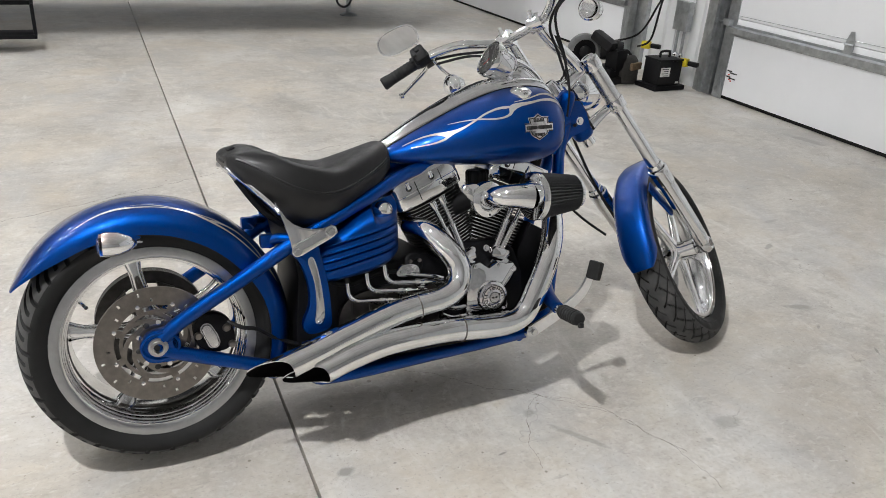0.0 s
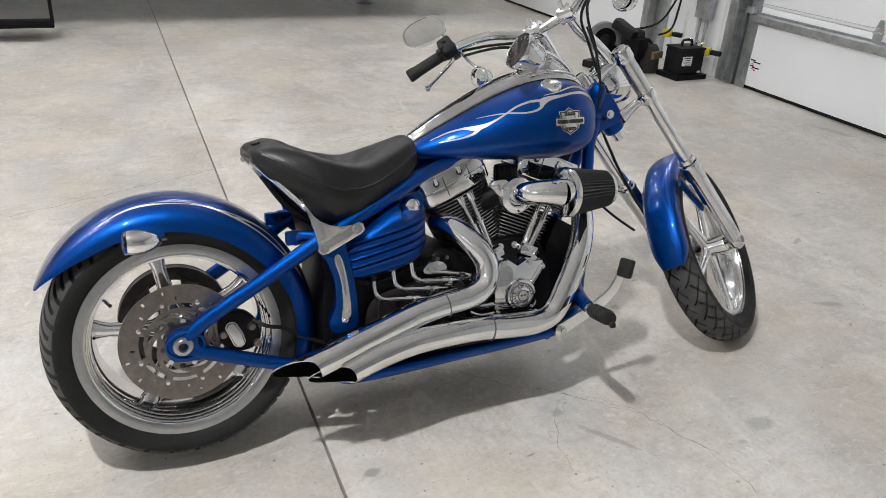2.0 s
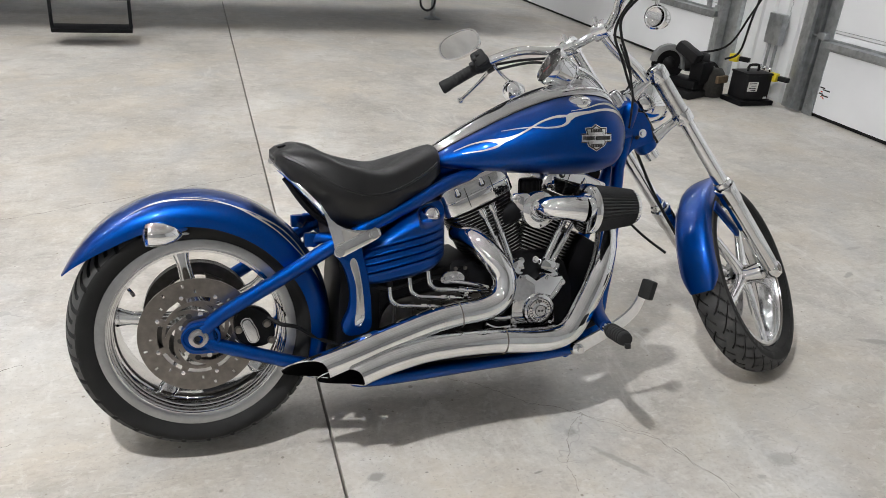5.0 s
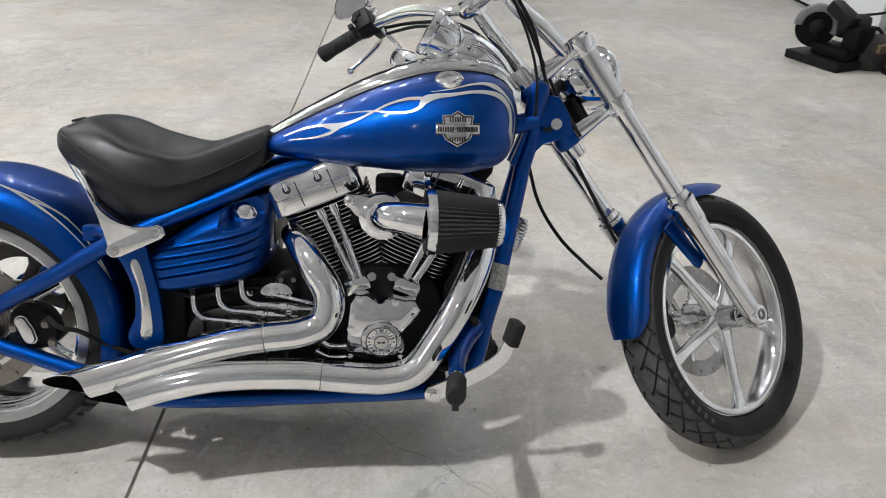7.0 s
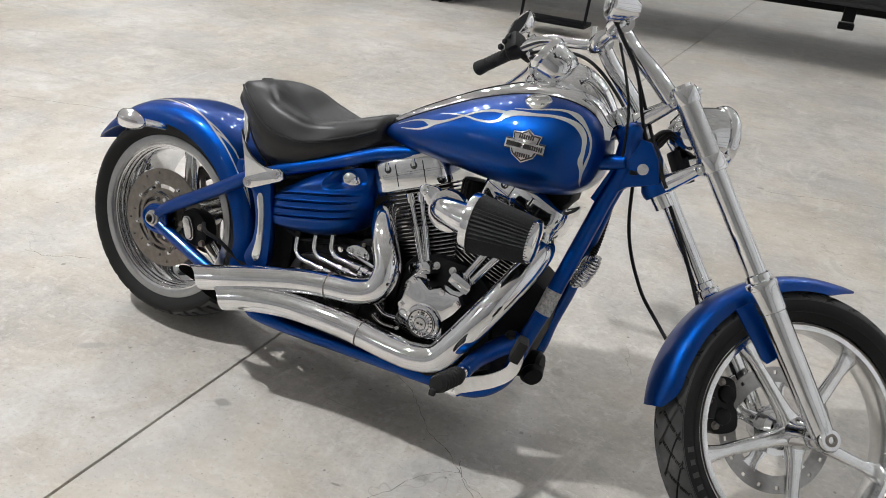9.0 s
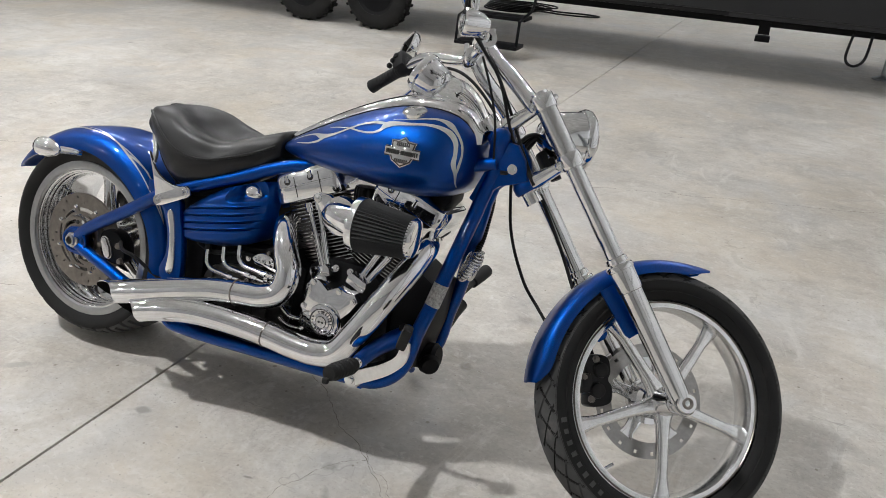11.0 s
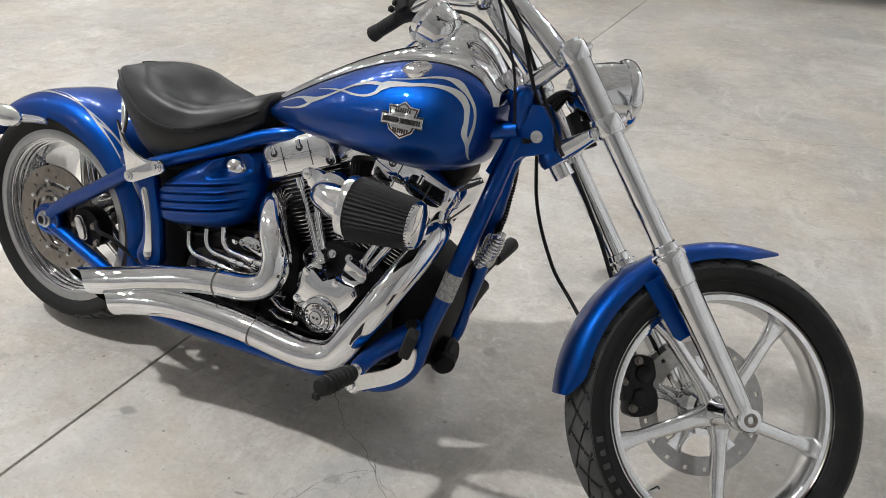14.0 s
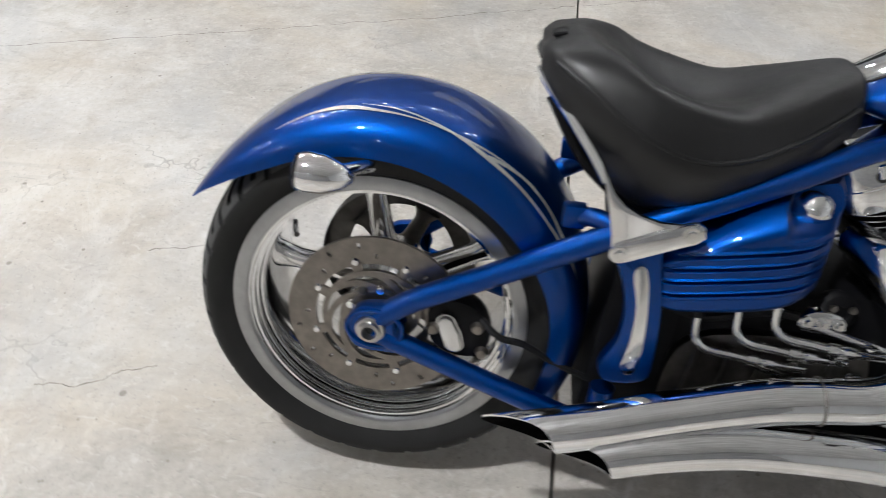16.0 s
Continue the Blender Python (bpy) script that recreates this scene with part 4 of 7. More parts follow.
def rear_wheel():
    rim = Shape()
    prof = [(0.2415, -0.1105), (0.2415, -0.106), (0.216, -0.106), (0.214, -0.1), (0.211, -0.08), (0.203, -0.066), (0.2, -0.02), (0.199, 0.04), (0.206, 0.09), (0.214, 0.111), (0.238, 0.112), (0.243, 0.106), (0.238, 0.095), (0.222, 0.08), (0.215, 0.0), (0.22, -0.075), (0.235, -0.1)]
    rim.lathe(prof, RH, (0, 1, 0), 96, True)
    w = part("rear_wheel", rim, ALLOY, "wide polished five-spoke rear wheel")
    tyre_part(tyre(RH, REAR_TYRE, rear_groove, rear_sweep, 720), "wide black rear tyre", w)
    part("rim_lip", Shape().lathe([(0.2435, -0.108), (0.2425, -0.1115), (0.236, -0.1125), (0.2235, -0.1135), (0.2205, -0.112), (0.2195, -0.106), (0.2415, -0.1045)], RH, (0, 1, 0), 96, True), LIP, "machined grey rim lip", w)
    for r0, y0 in ((0.2125, -0.098), (0.2095, -0.0865), (0.2055, -0.074)):
        part("rim_step", Shape().lathe([(r0 + 0.002, y0 - 0.004), (r0 - 0.0012, y0 - 0.0035), (r0 - 0.0022, y0), (r0 - 0.0012, y0 + 0.0035), (r0 + 0.002, y0 + 0.004)], RH, (0, 1, 0), 96, True), ALLOY, "polished rim step", w)
    for k in range(5):
        s = Shape()
        spoke(s, RH, radians(100 + 72 * k), 0.045, 0.205, 0.0, 0.005, 0.022, 0.015, 0.024, 0.018)
        part("spoke", s, ALLOY, "", w)
    part("hub", Shape().lathe([(0.02, -0.09), (0.052, -0.09), (0.056, -0.08), (0.05, -0.05), (0.06, -0.02), (0.06, 0.04), (0.05, 0.08), (0.02, 0.08)], RH, (0, 1, 0), 36), BRUSHED, "", w)
    d = part("brake_disc", disc(Shape(), RH, 0.1, 0.146, -0.118, 0.006, 4), STEEL, "drilled steel brake disc", w)
    car = Shape()
    # centre plate with swept slots, and tabs out to the band
    swept_plate(car, RH, 0.03, 0.0885, -0.1205, 0.006, 7, 0.058, 0.0815, 0.52, 0.9)
    for k in range(8):
        a = radians(20 + 45 * k)
        m3 = Matrix.Rotation(-a, 4, "Y")
        part("tab", Shape().box(RH + Vector((0.0945 * math.cos(a), -0.12, 0.0945 * math.sin(a))), (0.018, 0.005, 0.017), m3, 0.001), STEEL, "", d)
    car.lathe([(0.03, -0.126), (0.052, -0.126), (0.052, -0.09), (0.03, -0.09)], RH, (0, 1, 0), 32, True)
    for k in range(10):
        a = radians(36 * k + 10)
        hole = k % 2
        # every other one is a raised dark disc standing in for a shaded hole
        part("recess" if hole else "bolt", Shape().lathe([(0, 0.0012 if hole else 0.006), (0.0062, 0.001 if hole else 0.006), (0.0075, 0.0), (0, 0)], RH + Vector((0.046 * math.cos(a), -0.1255, 0.058 * math.sin(a))), (0, -1, 0), 14), INK_SHADE if hole else ALLOY, "", d)
    part("disc_carrier", car, STEEL, "dark slotted disc carrier", d)
    for k in range(8):
        a = radians(20 + 45 * k)
        part("rivet", Shape().lathe([(0, 0.004), (0.005, 0.0035), (0.007, 0.0), (0, 0)], RH + Vector((0.1055 * math.cos(a), -0.121, 0.1055 * math.sin(a))), (0, -1, 0), 12), ALLOY, "", d)
    pul = Shape()
    seg = 130
    ring = []
    for k in range(seg * 2):
        a = math.pi * k / seg
        r = 0.1412 if k % 2 else 0.143
        ring.append((r, a))
    pul.rings([[RH + Vector((r * math.cos(a), y, r * math.sin(a))) for r, a in ring] for y in (0.075, 0.11)], True, False)
    disc(pul, RH, 0.1, 0.143, 0.11, 0.006)
    part("belt_pulley", pul, DARKSTEEL, "dark toothed belt pulley", w)
    ps = Shape()
    for k in range(5):
        spoke(ps, RH, radians(64 + 72 * k), 0.03, 0.105, 0.1, 0.1, 0.018, 0.014, 0.008, 0.006)
    part("pulley_spokes", ps, DARKSTEEL, "", w)
    part("valve_stem", Shape().tube([(-0.163, -0.02, 0.43), (-0.15, -0.055, 0.424)], 0.005, 8, 1), CHROME, "chrome valve stem", w)


def front_wheel():
    c = FH
    prof = [(0.256, -0.038), (0.258, -0.035), (0.256, -0.031), (0.248, -0.032), (0.238, -0.036), (0.231, -0.035), (0.228, -0.026), (0.225, 0.0), (0.228, 0.026), (0.231, 0.035), (0.238, 0.036), (0.256, 0.038), (0.258, 0.035), (0.253, 0.028), (0.244, 0.0), (0.253, -0.028)]
    w = part("front_wheel", Shape().lathe(prof, c, (0, 1, 0), 96, True), POLISHED, "polished five-spoke front wheel steered to the left", None, True)
    tyre_part(tyre(c, FRONT_TYRE, front_groove, front_sweep, 720, 11), "slim black front tyre with crossed tread", w)
    for r0, y0 in ((0.2715, -0.0525), (0.2985, -0.0533)):
        part("sidewall_rib", Shape().lathe([(r0 - 0.0016, y0 + 0.002), (r0 - 0.0008, y0 - 0.0012), (r0 + 0.0008, y0 - 0.0012), (r0 + 0.0016, y0 + 0.002)], c, (0, 1, 0), 120, True), RUBBER, "", w)
    for k in range(8):
        a = radians(238 - 5.5 * k)
        part("sidewall_mark", Shape().box(c + Vector((0.283 * math.cos(a), -0.0562, 0.283 * math.sin(a))), (0.011, 0.0016, 0.014 if k % 3 else 0.011), Matrix.Rotation(math.pi / 2 - a, 4, "Y"), 0.0004), WORN, "", w)
    for y0 in (-0.0345, 0.0345):
        part("rim_groove", Shape().lathe([(0.2425, y0), (0.2445, y0 * 1.075), (0.2465, y0)], c, (0, 1, 0), 96, True), STEEL, "fine turned groove in the rim", w)
    for k in range(5):
        s = Shape()
        spoke(s, c, radians(FRONT_PHASE + 72 * k), 0.03, 0.232, -0.012, -0.004, 0.0172, 0.0128, 0.015, 0.011)
        part("spoke", s, POLISHED, "", w)
    part("hub", Shape().lathe([(0.014, -0.08), (0.0285, -0.08), (0.03, -0.077), (0.0305, -0.036), (0.036, -0.026), (0.037, 0.0), (0.034, 0.03), (0.045, 0.04), (0.045, 0.055), (0.014, 0.055)], c, (0, 1, 0), 32), ALLOY, "polished hub", w)
    d = part("brake_disc", swept_plate(Shape(), c, 0.105, 0.146, 0.06, 0.005, 18, 0.1275, 0.1375, 0.2, 0.0), FRONTDISC, "drilled steel brake disc", w)
    car = Shape()
    for k in range(5):
        spoke(car, c, radians(FRONT_PHASE + 36 + 72 * k), 0.04, 0.11, 0.06, 0.06, 0.02, 0.014, 0.003, 0.003)
    car.lathe([(0.04, 0.055), (0.06, 0.055), (0.06, 0.065), (0.04, 0.065)], c, (0, 1, 0), 32, True)
    part("disc_carrier", car, ALLOY, "", d)
    part("valve_stem", Shape().tube([c + Vector((-0.125, 0.0, -0.19)), c + Vector((-0.112, -0.02, -0.172))], 0.0045, 8, 1), CHROME, "", w)


rear_wheel()
front_wheel()


# -- fenders --
def fender(c, a0, a1, skirt, half, crown, flat, thick=0.006, na=64, nb=22, lean=None):
    """Rounded mudguard about a hub: skirt(a) is the radius of its lower edge."""
    rows = []
    for i in range(na + 1):
        u = i / na
        a = a0 + (a1 - a0) * u
        rs = skirt(math.degrees(a))
        rc, hw = crown(math.degrees(a)), half(math.degrees(a))
        outer, inner = [], []
        for j in range(nb + 1):
            q = -1 + 2 * j / nb
            # superellipse arch from one skirt over the crown to the other
            th = math.pi * j / nb
            y = -hw * math.copysign(abs(math.cos(th)) ** flat, math.cos(th))
            r = rs + (rc - rs) * abs(math.sin(th)) ** 0.72
            for lst, off in ((outer, 0.0), (inner, thick)):
                yy = y * (1 - off / hw)
                lst.append(c + Vector((math.cos(a) * (r - off * math.sin(th)), yy, math.sin(a) * (r - off * math.sin(th)))))
        rows.append(outer + inner[::-1])
    return Shape().rings(rows, True, True)


SKIRT = [(-28, 0.285), (-7, 0.279), (16, 0.277), (38, 0.27), (64, 0.271), (81, 0.276), (97, 0.282), (115, 0.291), (126, 0.299), (138, 0.318), (147, 0.338), (154, 0.352)]
R_CROWN = [(-28, 0.338), (0, 0.341), (30, 0.345), (60, 0.349), (90, 0.351), (120, 0.352), (140, 0.352), (150, 0.35)]
R_HALF = [(-28, 0.134), (20, 0.137), (90, 0.138), (130, 0.134), (146, 0.118), (152, 0.1)]


def rear_fender_at(deg, th, out=0.0):
    a = radians(deg)
    rs, rc, hw = curve1(SKIRT, deg), curve1(R_CROWN, deg), curve1(R_HALF, deg)
    y = -hw * math.copysign(abs(math.cos(th)) ** 0.62, math.cos(th))
    r = rs + (rc - rs) * abs(math.sin(th)) ** 0.72 + out
    return RH + Vector((math.cos(a) * r, y * (1 + out * 4), math.sin(a) * r))


rear_fender = part("rear_fender", fender(RH, radians(-28), radians(150), lambda d: curve1(SKIRT, d), lambda d: curve1(R_HALF, d), lambda d: curve1(R_CROWN, d), 0.62), BLUE, "glossy blue rear fender with silver flames")


def fender_flame(keys, at=rear_fender_at):
    """A silver ribbon lying on the fender: keys of (degrees, arch angle, width)."""
    s = Shape()
    pts, wid = spline([(k[0] / 100, k[1], 0) for k in keys], 10, [k[2] for k in keys])
    rows = []
    for i, p in enumerate(pts):
        q = pts[min(i + 1, len(pts) - 1)] - pts[max(i - 1, 0)]
        n = Vector((-q.y * 0.16, q.x * 0.37 * 1.745, 0))  # square on the surface
        n = n / max(n.length, 1e-6)
        row = []
        for t in (-1, 0, 1):
            w = max(wid[i], 0.0004) * t
            d, th = p.x * 100 + math.degrees(n.x * w / 0.37), p.y + n.y * w / 0.14
            row.append(at(d, th, 0.0012))
        rows.append(row)
    s.rings(rows, False)
    return s


for side in (0, 1):
    for keys in (
        [(118, 0.75, 0.001), (108, 0.92, 0.004), (100, 0.98, 0.009), (92, 0.92, 0.006), (82, 0.88, 0.003), (70, 0.84, 0.004), (58, 0.86, 0.003), (48, 0.9, 0.001)],
        [(96, 1.06, 0.001), (86, 1.0, 0.003), (74, 0.86, 0.004), (62, 0.72, 0.008), (52, 0.66, 0.005), (40, 0.62, 0.004), (28, 0.66, 0.004), (20, 0.72, 0.001)],
        [(62, 0.76, 0.007), (52, 0.86, 0.005), (42, 0.84, 0.004), (32, 0.74, 0.006), (22, 0.72, 0.002)],
    ):
        if side:
            keys = [(d, math.pi - t, w) for d, t, w in keys]
        part("flame", fender_flame([(d, t, w * 0.75) for d, t, w in keys]), SILVER, "silver flame stripe", rear_fender)



def ff_half(d):
    return 0.059 - 0.028 * max(0, (FF_A0 + 16 - d) / 16) ** 2 - 0.022 * max(0, (d - FF_A1 + 12) / 12) ** 2


def ff_skirt(d):
    return 0.316 + 0.026 * max(0, (d - FF_A1 + 9) / 9) ** 2 + 0.036 * max(0, (FF_A0 + 15 - d) / 15) ** 1.5


def ff_crown(d):
    return 0.354 + 0.008 * max(0, (FF_A0 + 15 - d) / 15) ** 2


def front_fender_at(deg, th, out=0.0):
    a = radians(deg)
    rs, rc, hw = ff_skirt(deg), ff_crown(deg), ff_half(deg)
    y = -hw * math.copysign(abs(math.cos(th)) ** 0.66, math.cos(th))
    r = rs + (rc - rs) * abs(math.sin(th)) ** 0.72 + out
    return FH + Vector((math.cos(a) * r, y * (1 + out * 8), math.sin(a) * r))


ff = fender(FH, radians(FF_A0), radians(FF_A1), ff_skirt, ff_half, ff_crown, 0.66, 0.005, 64, 16)
front_fender = part("front_fender", ff, BLUE, "short glossy blue front fender", None, True)
for keys in ([(98, 1.1, 0.001), (108, 0.95, 0.004), (120, 0.85, 0.009), (134, 0.9, 0.006), (148, 0.8, 0.004), (160, 0.78, 0.003), (170, 0.85, 0.001)], [(112, 0.72, 0.001), (124, 0.66, 0.004), (138, 0.7, 0.006), (150, 0.62, 0.003), (162, 0.66, 0.001)]):
    part("flame", fender_flame([(d, math.pi - t, w) for d, t, w in keys], front_fender_at), SILVER, "silver flame stripe", front_fender)
for s_ in (-1, 1):
    br = Shape().prism([(-0.028, -0.02), (0.03, -0.02), (0.024, 0.06), (0.022, 0.122), (0.01, 0.132), (-0.016, 0.132), (-0.024, 0.118), (-0.026, 0.06)], -0.003, 0.003, 0.001, lambda v: F(0.30 - v.z * 0.85, v.x * 0.8 - 0.029, s_ * 0.07 + v.y + s_ * v.z * 0.12))
    part("fender_bracket", br, BLUE, "blue fender bracket", front_fender)


# -- tank --
T_TOP = [(0.628, 0.738), (0.66, 0.760), (0.72, 0.794), (0.8, 0.834), (0.9, 0.878), (1.0, 0.909), (1.08, 0.917), (1.14, 0.911), (1.175, 0.896), (1.198, 0.868), (1.21, 0.832)]
T_BOT = [(0.628, 0.732), (0.66, 0.715), (0.72, 0.704), (0.8, 0.696), (0.9, 0.689), (1.0, 0.682), (1.08, 0.681), (1.14, 0.691), (1.175, 0.707), (1.198, 0.74), (1.21, 0.787)]
T_WID = [(0.628, 0.03), (0.66, 0.064), (0.72, 0.096), (0.8, 0.13), (0.9, 0.158), (1.0, 0.174), (1.08, 0.177), (1.14, 0.165), (1.175, 0.14), (1.198, 0.104), (1.21, 0.05)]


def tank_section(x):
    top, bot = curve1(T_TOP, x), curve1(T_BOT, x)
    return top, bot, curve1(T_WID, x), bot + (top - bot) * 0.43


def tank_y(x, z):
    top, bot, w, zc = tank_section(x)
    if z >= zc:
        u = min(1, (z - zc) / (top - zc))
        return w * (1 - u ** 2.1) ** (1 / 2.1)
    u = min(1, (zc - z) / (zc - bot))
    return w * (1 - u ** 2.8) ** (1 / 2.8)


def tank():
    rows = []
    xs = [0.626] + [0.628 + 0.582 * (1 - math.cos(math.pi * k / 44)) / 2 for k in range(45)]
    for x in xs:
        top, bot, w, zc = tank_section(max(x, 0.628))
        row = []
        for j in range(48):
            a = 2 * math.pi * j / 48
            c, s = math.cos(a), math.sin(a)
            e = 2 / 2.1 if s >= 0 else 2 / 2.8
            y = w * math.copysign(abs(c) ** e, c)
            z = zc + (top - zc if s >= 0 else zc - bot) * math.copysign(abs(s) ** e, s)
            row.append(Vector((x, y, z)))
        rows.append(row)
    return Shape().rings(rows)


fuel_tank = part("fuel_tank", tank(), BLUE, "teardrop blue fuel tank with silver flames")


def tank_flame(keys, side):
    """keys: (x, z, half width) on the tank's flank."""
    pts, wid = spline([(k[0], 0, k[1]) for k in keys], 8, [k[2] for k in keys])
    rows = []
    for i, p in enumerate(pts):
        q = (pts[min(i + 1, len(pts) - 1)] - pts[max(i - 1, 0)]).normalized()
        n = Vector((-q.z, 0, q.x))
        row = []
        for t in (-1, -0.35, 0.35, 1):
            v = p + n * max(wid[i], 0.0004) * t
            row.append(Vector((v.x, side * (tank_y(v.x, v.z) + 0.0013), v.z + 0.0006)))
        rows.append(row)
    return Shape().rings(rows, False)


for side in (-1, 1):
    for keys in TANK_FLAMES:
        part("flame", tank_flame(keys, side), SILVER, "silver flame stripe", fuel_tank)


def badge(side):
    c = Vector((1.066, side * (tank_y(1.066, 0.796) + 0.001), 0.796))
    dy = side * 0.004

    def put(v):
        x, z = c.x + v.x, c.z + v.z
        return Vector((x, side * (tank_y(x, z) + 0.001 + v.y), z))
    sh = [(0, 0.038), (0.014, 0.029), (0.034, 0.028), (0.031, 0.012), (0.031, -0.012), (0.026, -0.022), (0, -0.037), (-0.026, -0.022), (-0.031, -0.012), (-0.031, 0.012), (-0.034, 0.028), (-0.014, 0.029)]
    b = part("badge", Shape().prism(sh, 0.0, 0.004, 0.0008, put), ALLOY, "silver shield-shaped tank badge", fuel_tank)
    for f, y1, kind in ((0.93, 0.0043, INK_SHADE), (0.83, 0.0046, ALLOY)):
        part("badge_face", Shape().prism([(x * f, z * f) for x, z in sh], 0.002, y1, 0.0002, put), kind, "", b)
    part("badge_bar", Shape().prism([(-0.046, -0.0095), (0.046, -0.0095), (0.046, 0.0095), (-0.046, 0.0095)], 0.001, 0.0062, 0.0008, put), ALLOY, "raised bar across the badge", b)

    def mark(x, z, w, h, top, low=0.003):
        part("badge_mark", Shape().prism([(x - w, z - h), (x + w, z - h), (x + w, z + h), (x - w, z + h)], low, top, 0, put), INK_SHADE, "", b)
    for x0 in range(-8, 9):
        mark(x0 * 0.005, 0, 0.001 if x0 == -1 else 0.0016, 0.0008 if x0 == -1 else 0.0052, 0.0068, 0.005)
    for q in (-1, 1):
        mark(0, q * 0.0112, 0.046, 0.0012, 0.0053, 0.001)
        for x0 in range(-3, 4):
            mark(x0 * 0.0052, q * 0.0203, 0.0016, 0.0046, 0.0053)


badge(-1)
badge(1)


def console():
    """Convex chrome strip along the tank's top, wider to the front."""
    rows = []
    wk = [(0.632, 0.02), (0.66, 0.032), (0.75, 0.047), (0.9, 0.06), (1.0, 0.065), (1.1, 0.066), (1.17, 0.062), (1.215, 0.045)]
    tk = [(0.632, 0.760), (0.66, 0.777), (0.743, 0.825), (0.871, 0.889), (0.985, 0.930), (1.062, 0.940), (1.13, 0.936), (1.175, 0.918), (1.215, 0.875)]
    for k in range(49):
        x = 0.632 + (1.215 - 0.632) * k / 48
        w, t = curve1(wk, x), curve1(tk, x)
        top, bot, tw, zc = tank_section(min(x, 1.2))
        edge = zc + (top - zc) * (1 - min(1, w / tw) ** 2.1) ** (1 / 2.1)
        edge = min(edge + 0.003, t - 0.012)
        row = [(w * math.cos(a), edge + (t - edge) * math.sin(a) ** 0.8) for a in [math.pi * q / 20 for q in range(21)]]
        rows.append([Vector((x, w, edge - 0.02))] + [Vector((x, y, z)) for y, z in row] + [Vector((x, -w, edge - 0.02))])
    return Shape().rings(rows)


con = part("tank_console", console(), CHROME, "chrome console strip along the tank", fuel_tank)
both(lambda s: part("fuel_cap", Shape().lathe([(0, 0.007), (0.018, 0.0065), (0.027, 0.0045), (0.031, 0.0), (0.031, -0.014), (0, -0.014)], (1.05, s * 0.106, 0.895), (-0.08, s * 0.36, 0.93), 30), CHROME, "flush chrome fuel cap", fuel_tank))

for side in (-1, 1):
    gp = []
    for k in range(25):
        x = 0.65 + 0.545 * k / 24
        top, bot, tw, zc = tank_section(x)
        w = curve1([(0.632, 0.02), (0.66, 0.032), (0.75, 0.047), (0.9, 0.06), (1.0, 0.065), (1.1, 0.066), (1.17, 0.062), (1.215, 0.045)], x) + 0.0015
        gp.append((x, side * w, zc + (top - zc) * (1 - min(1, w / tw) ** 2.1) ** (1 / 2.1) + 0.0005))
    part("trim_gasket", Shape().tube(gp, 0.0022, 6, 1), PLASTIC, "thin black rubber edging", con)

# dash: speedometer pod on the console
ax = Vector((-0.86, 0.0, 0.5)).normalized()
pod_c = Vector((1.012, 0.0, 0.988))
pod = part("speedometer", Shape().lathe([(0.024, -0.075), (0.041, -0.066), (0.049, -0.05), (0.051, -0.01), (0.055, -0.006), (0.056, 0.004), (0.054, 0.01), (0.049, 0.009), (0.049, 0.002), (0, 0.002)], pod_c, ax, 36), CHROME, "chrome speedometer pod")
part("dial", Shape().lathe([(0, 0.004), (0.0485, 0.004), (0.0485, 0.0025), (0, 0.0025)], pod_c, ax, 32), DARKSTEEL, "dark round dial", pod)
part("lens", Shape().lathe([(0.0, 0.012), (0.03, 0.0112), (0.0488, 0.0085), (0.0488, 0.0075), (0.0, 0.0105)], pod_c, ax, 32), GLASS, "", pod)
mt = frame_of(ax)
for k in range(11):
    a = radians(-130 + 26 * k)
    q = mt @ Vector((math.sin(a) * 0.04, math.cos(a) * 0.04, 0.0045))
    part("tick", Shape().box(pod_c + q, (0.0018, 0.007, 0.0008), mt @ Matrix.Rotation(-a, 4, "Z")), LABEL, "", pod)
part("needle", Shape().box(pod_c + mt @ Vector((-0.009, -0.009, 0.0055)), (0.002, 0.03, 0.001), mt @ Matrix.Rotation(radians(-45), 4, "Z")), REDPLASTIC, "red needle", pod)
neck = Shape()
neck.tube([(1.03, 0, 0.94), (1.09, 0, 0.955), (1.15, 0, 0.925), (1.205, 0, 0.865)], [0.034, 0.045, 0.04, 0.025], 18, 6, True, 0.62)
part("dash_cover", neck, CHROME, "chrome dash cover", pod)


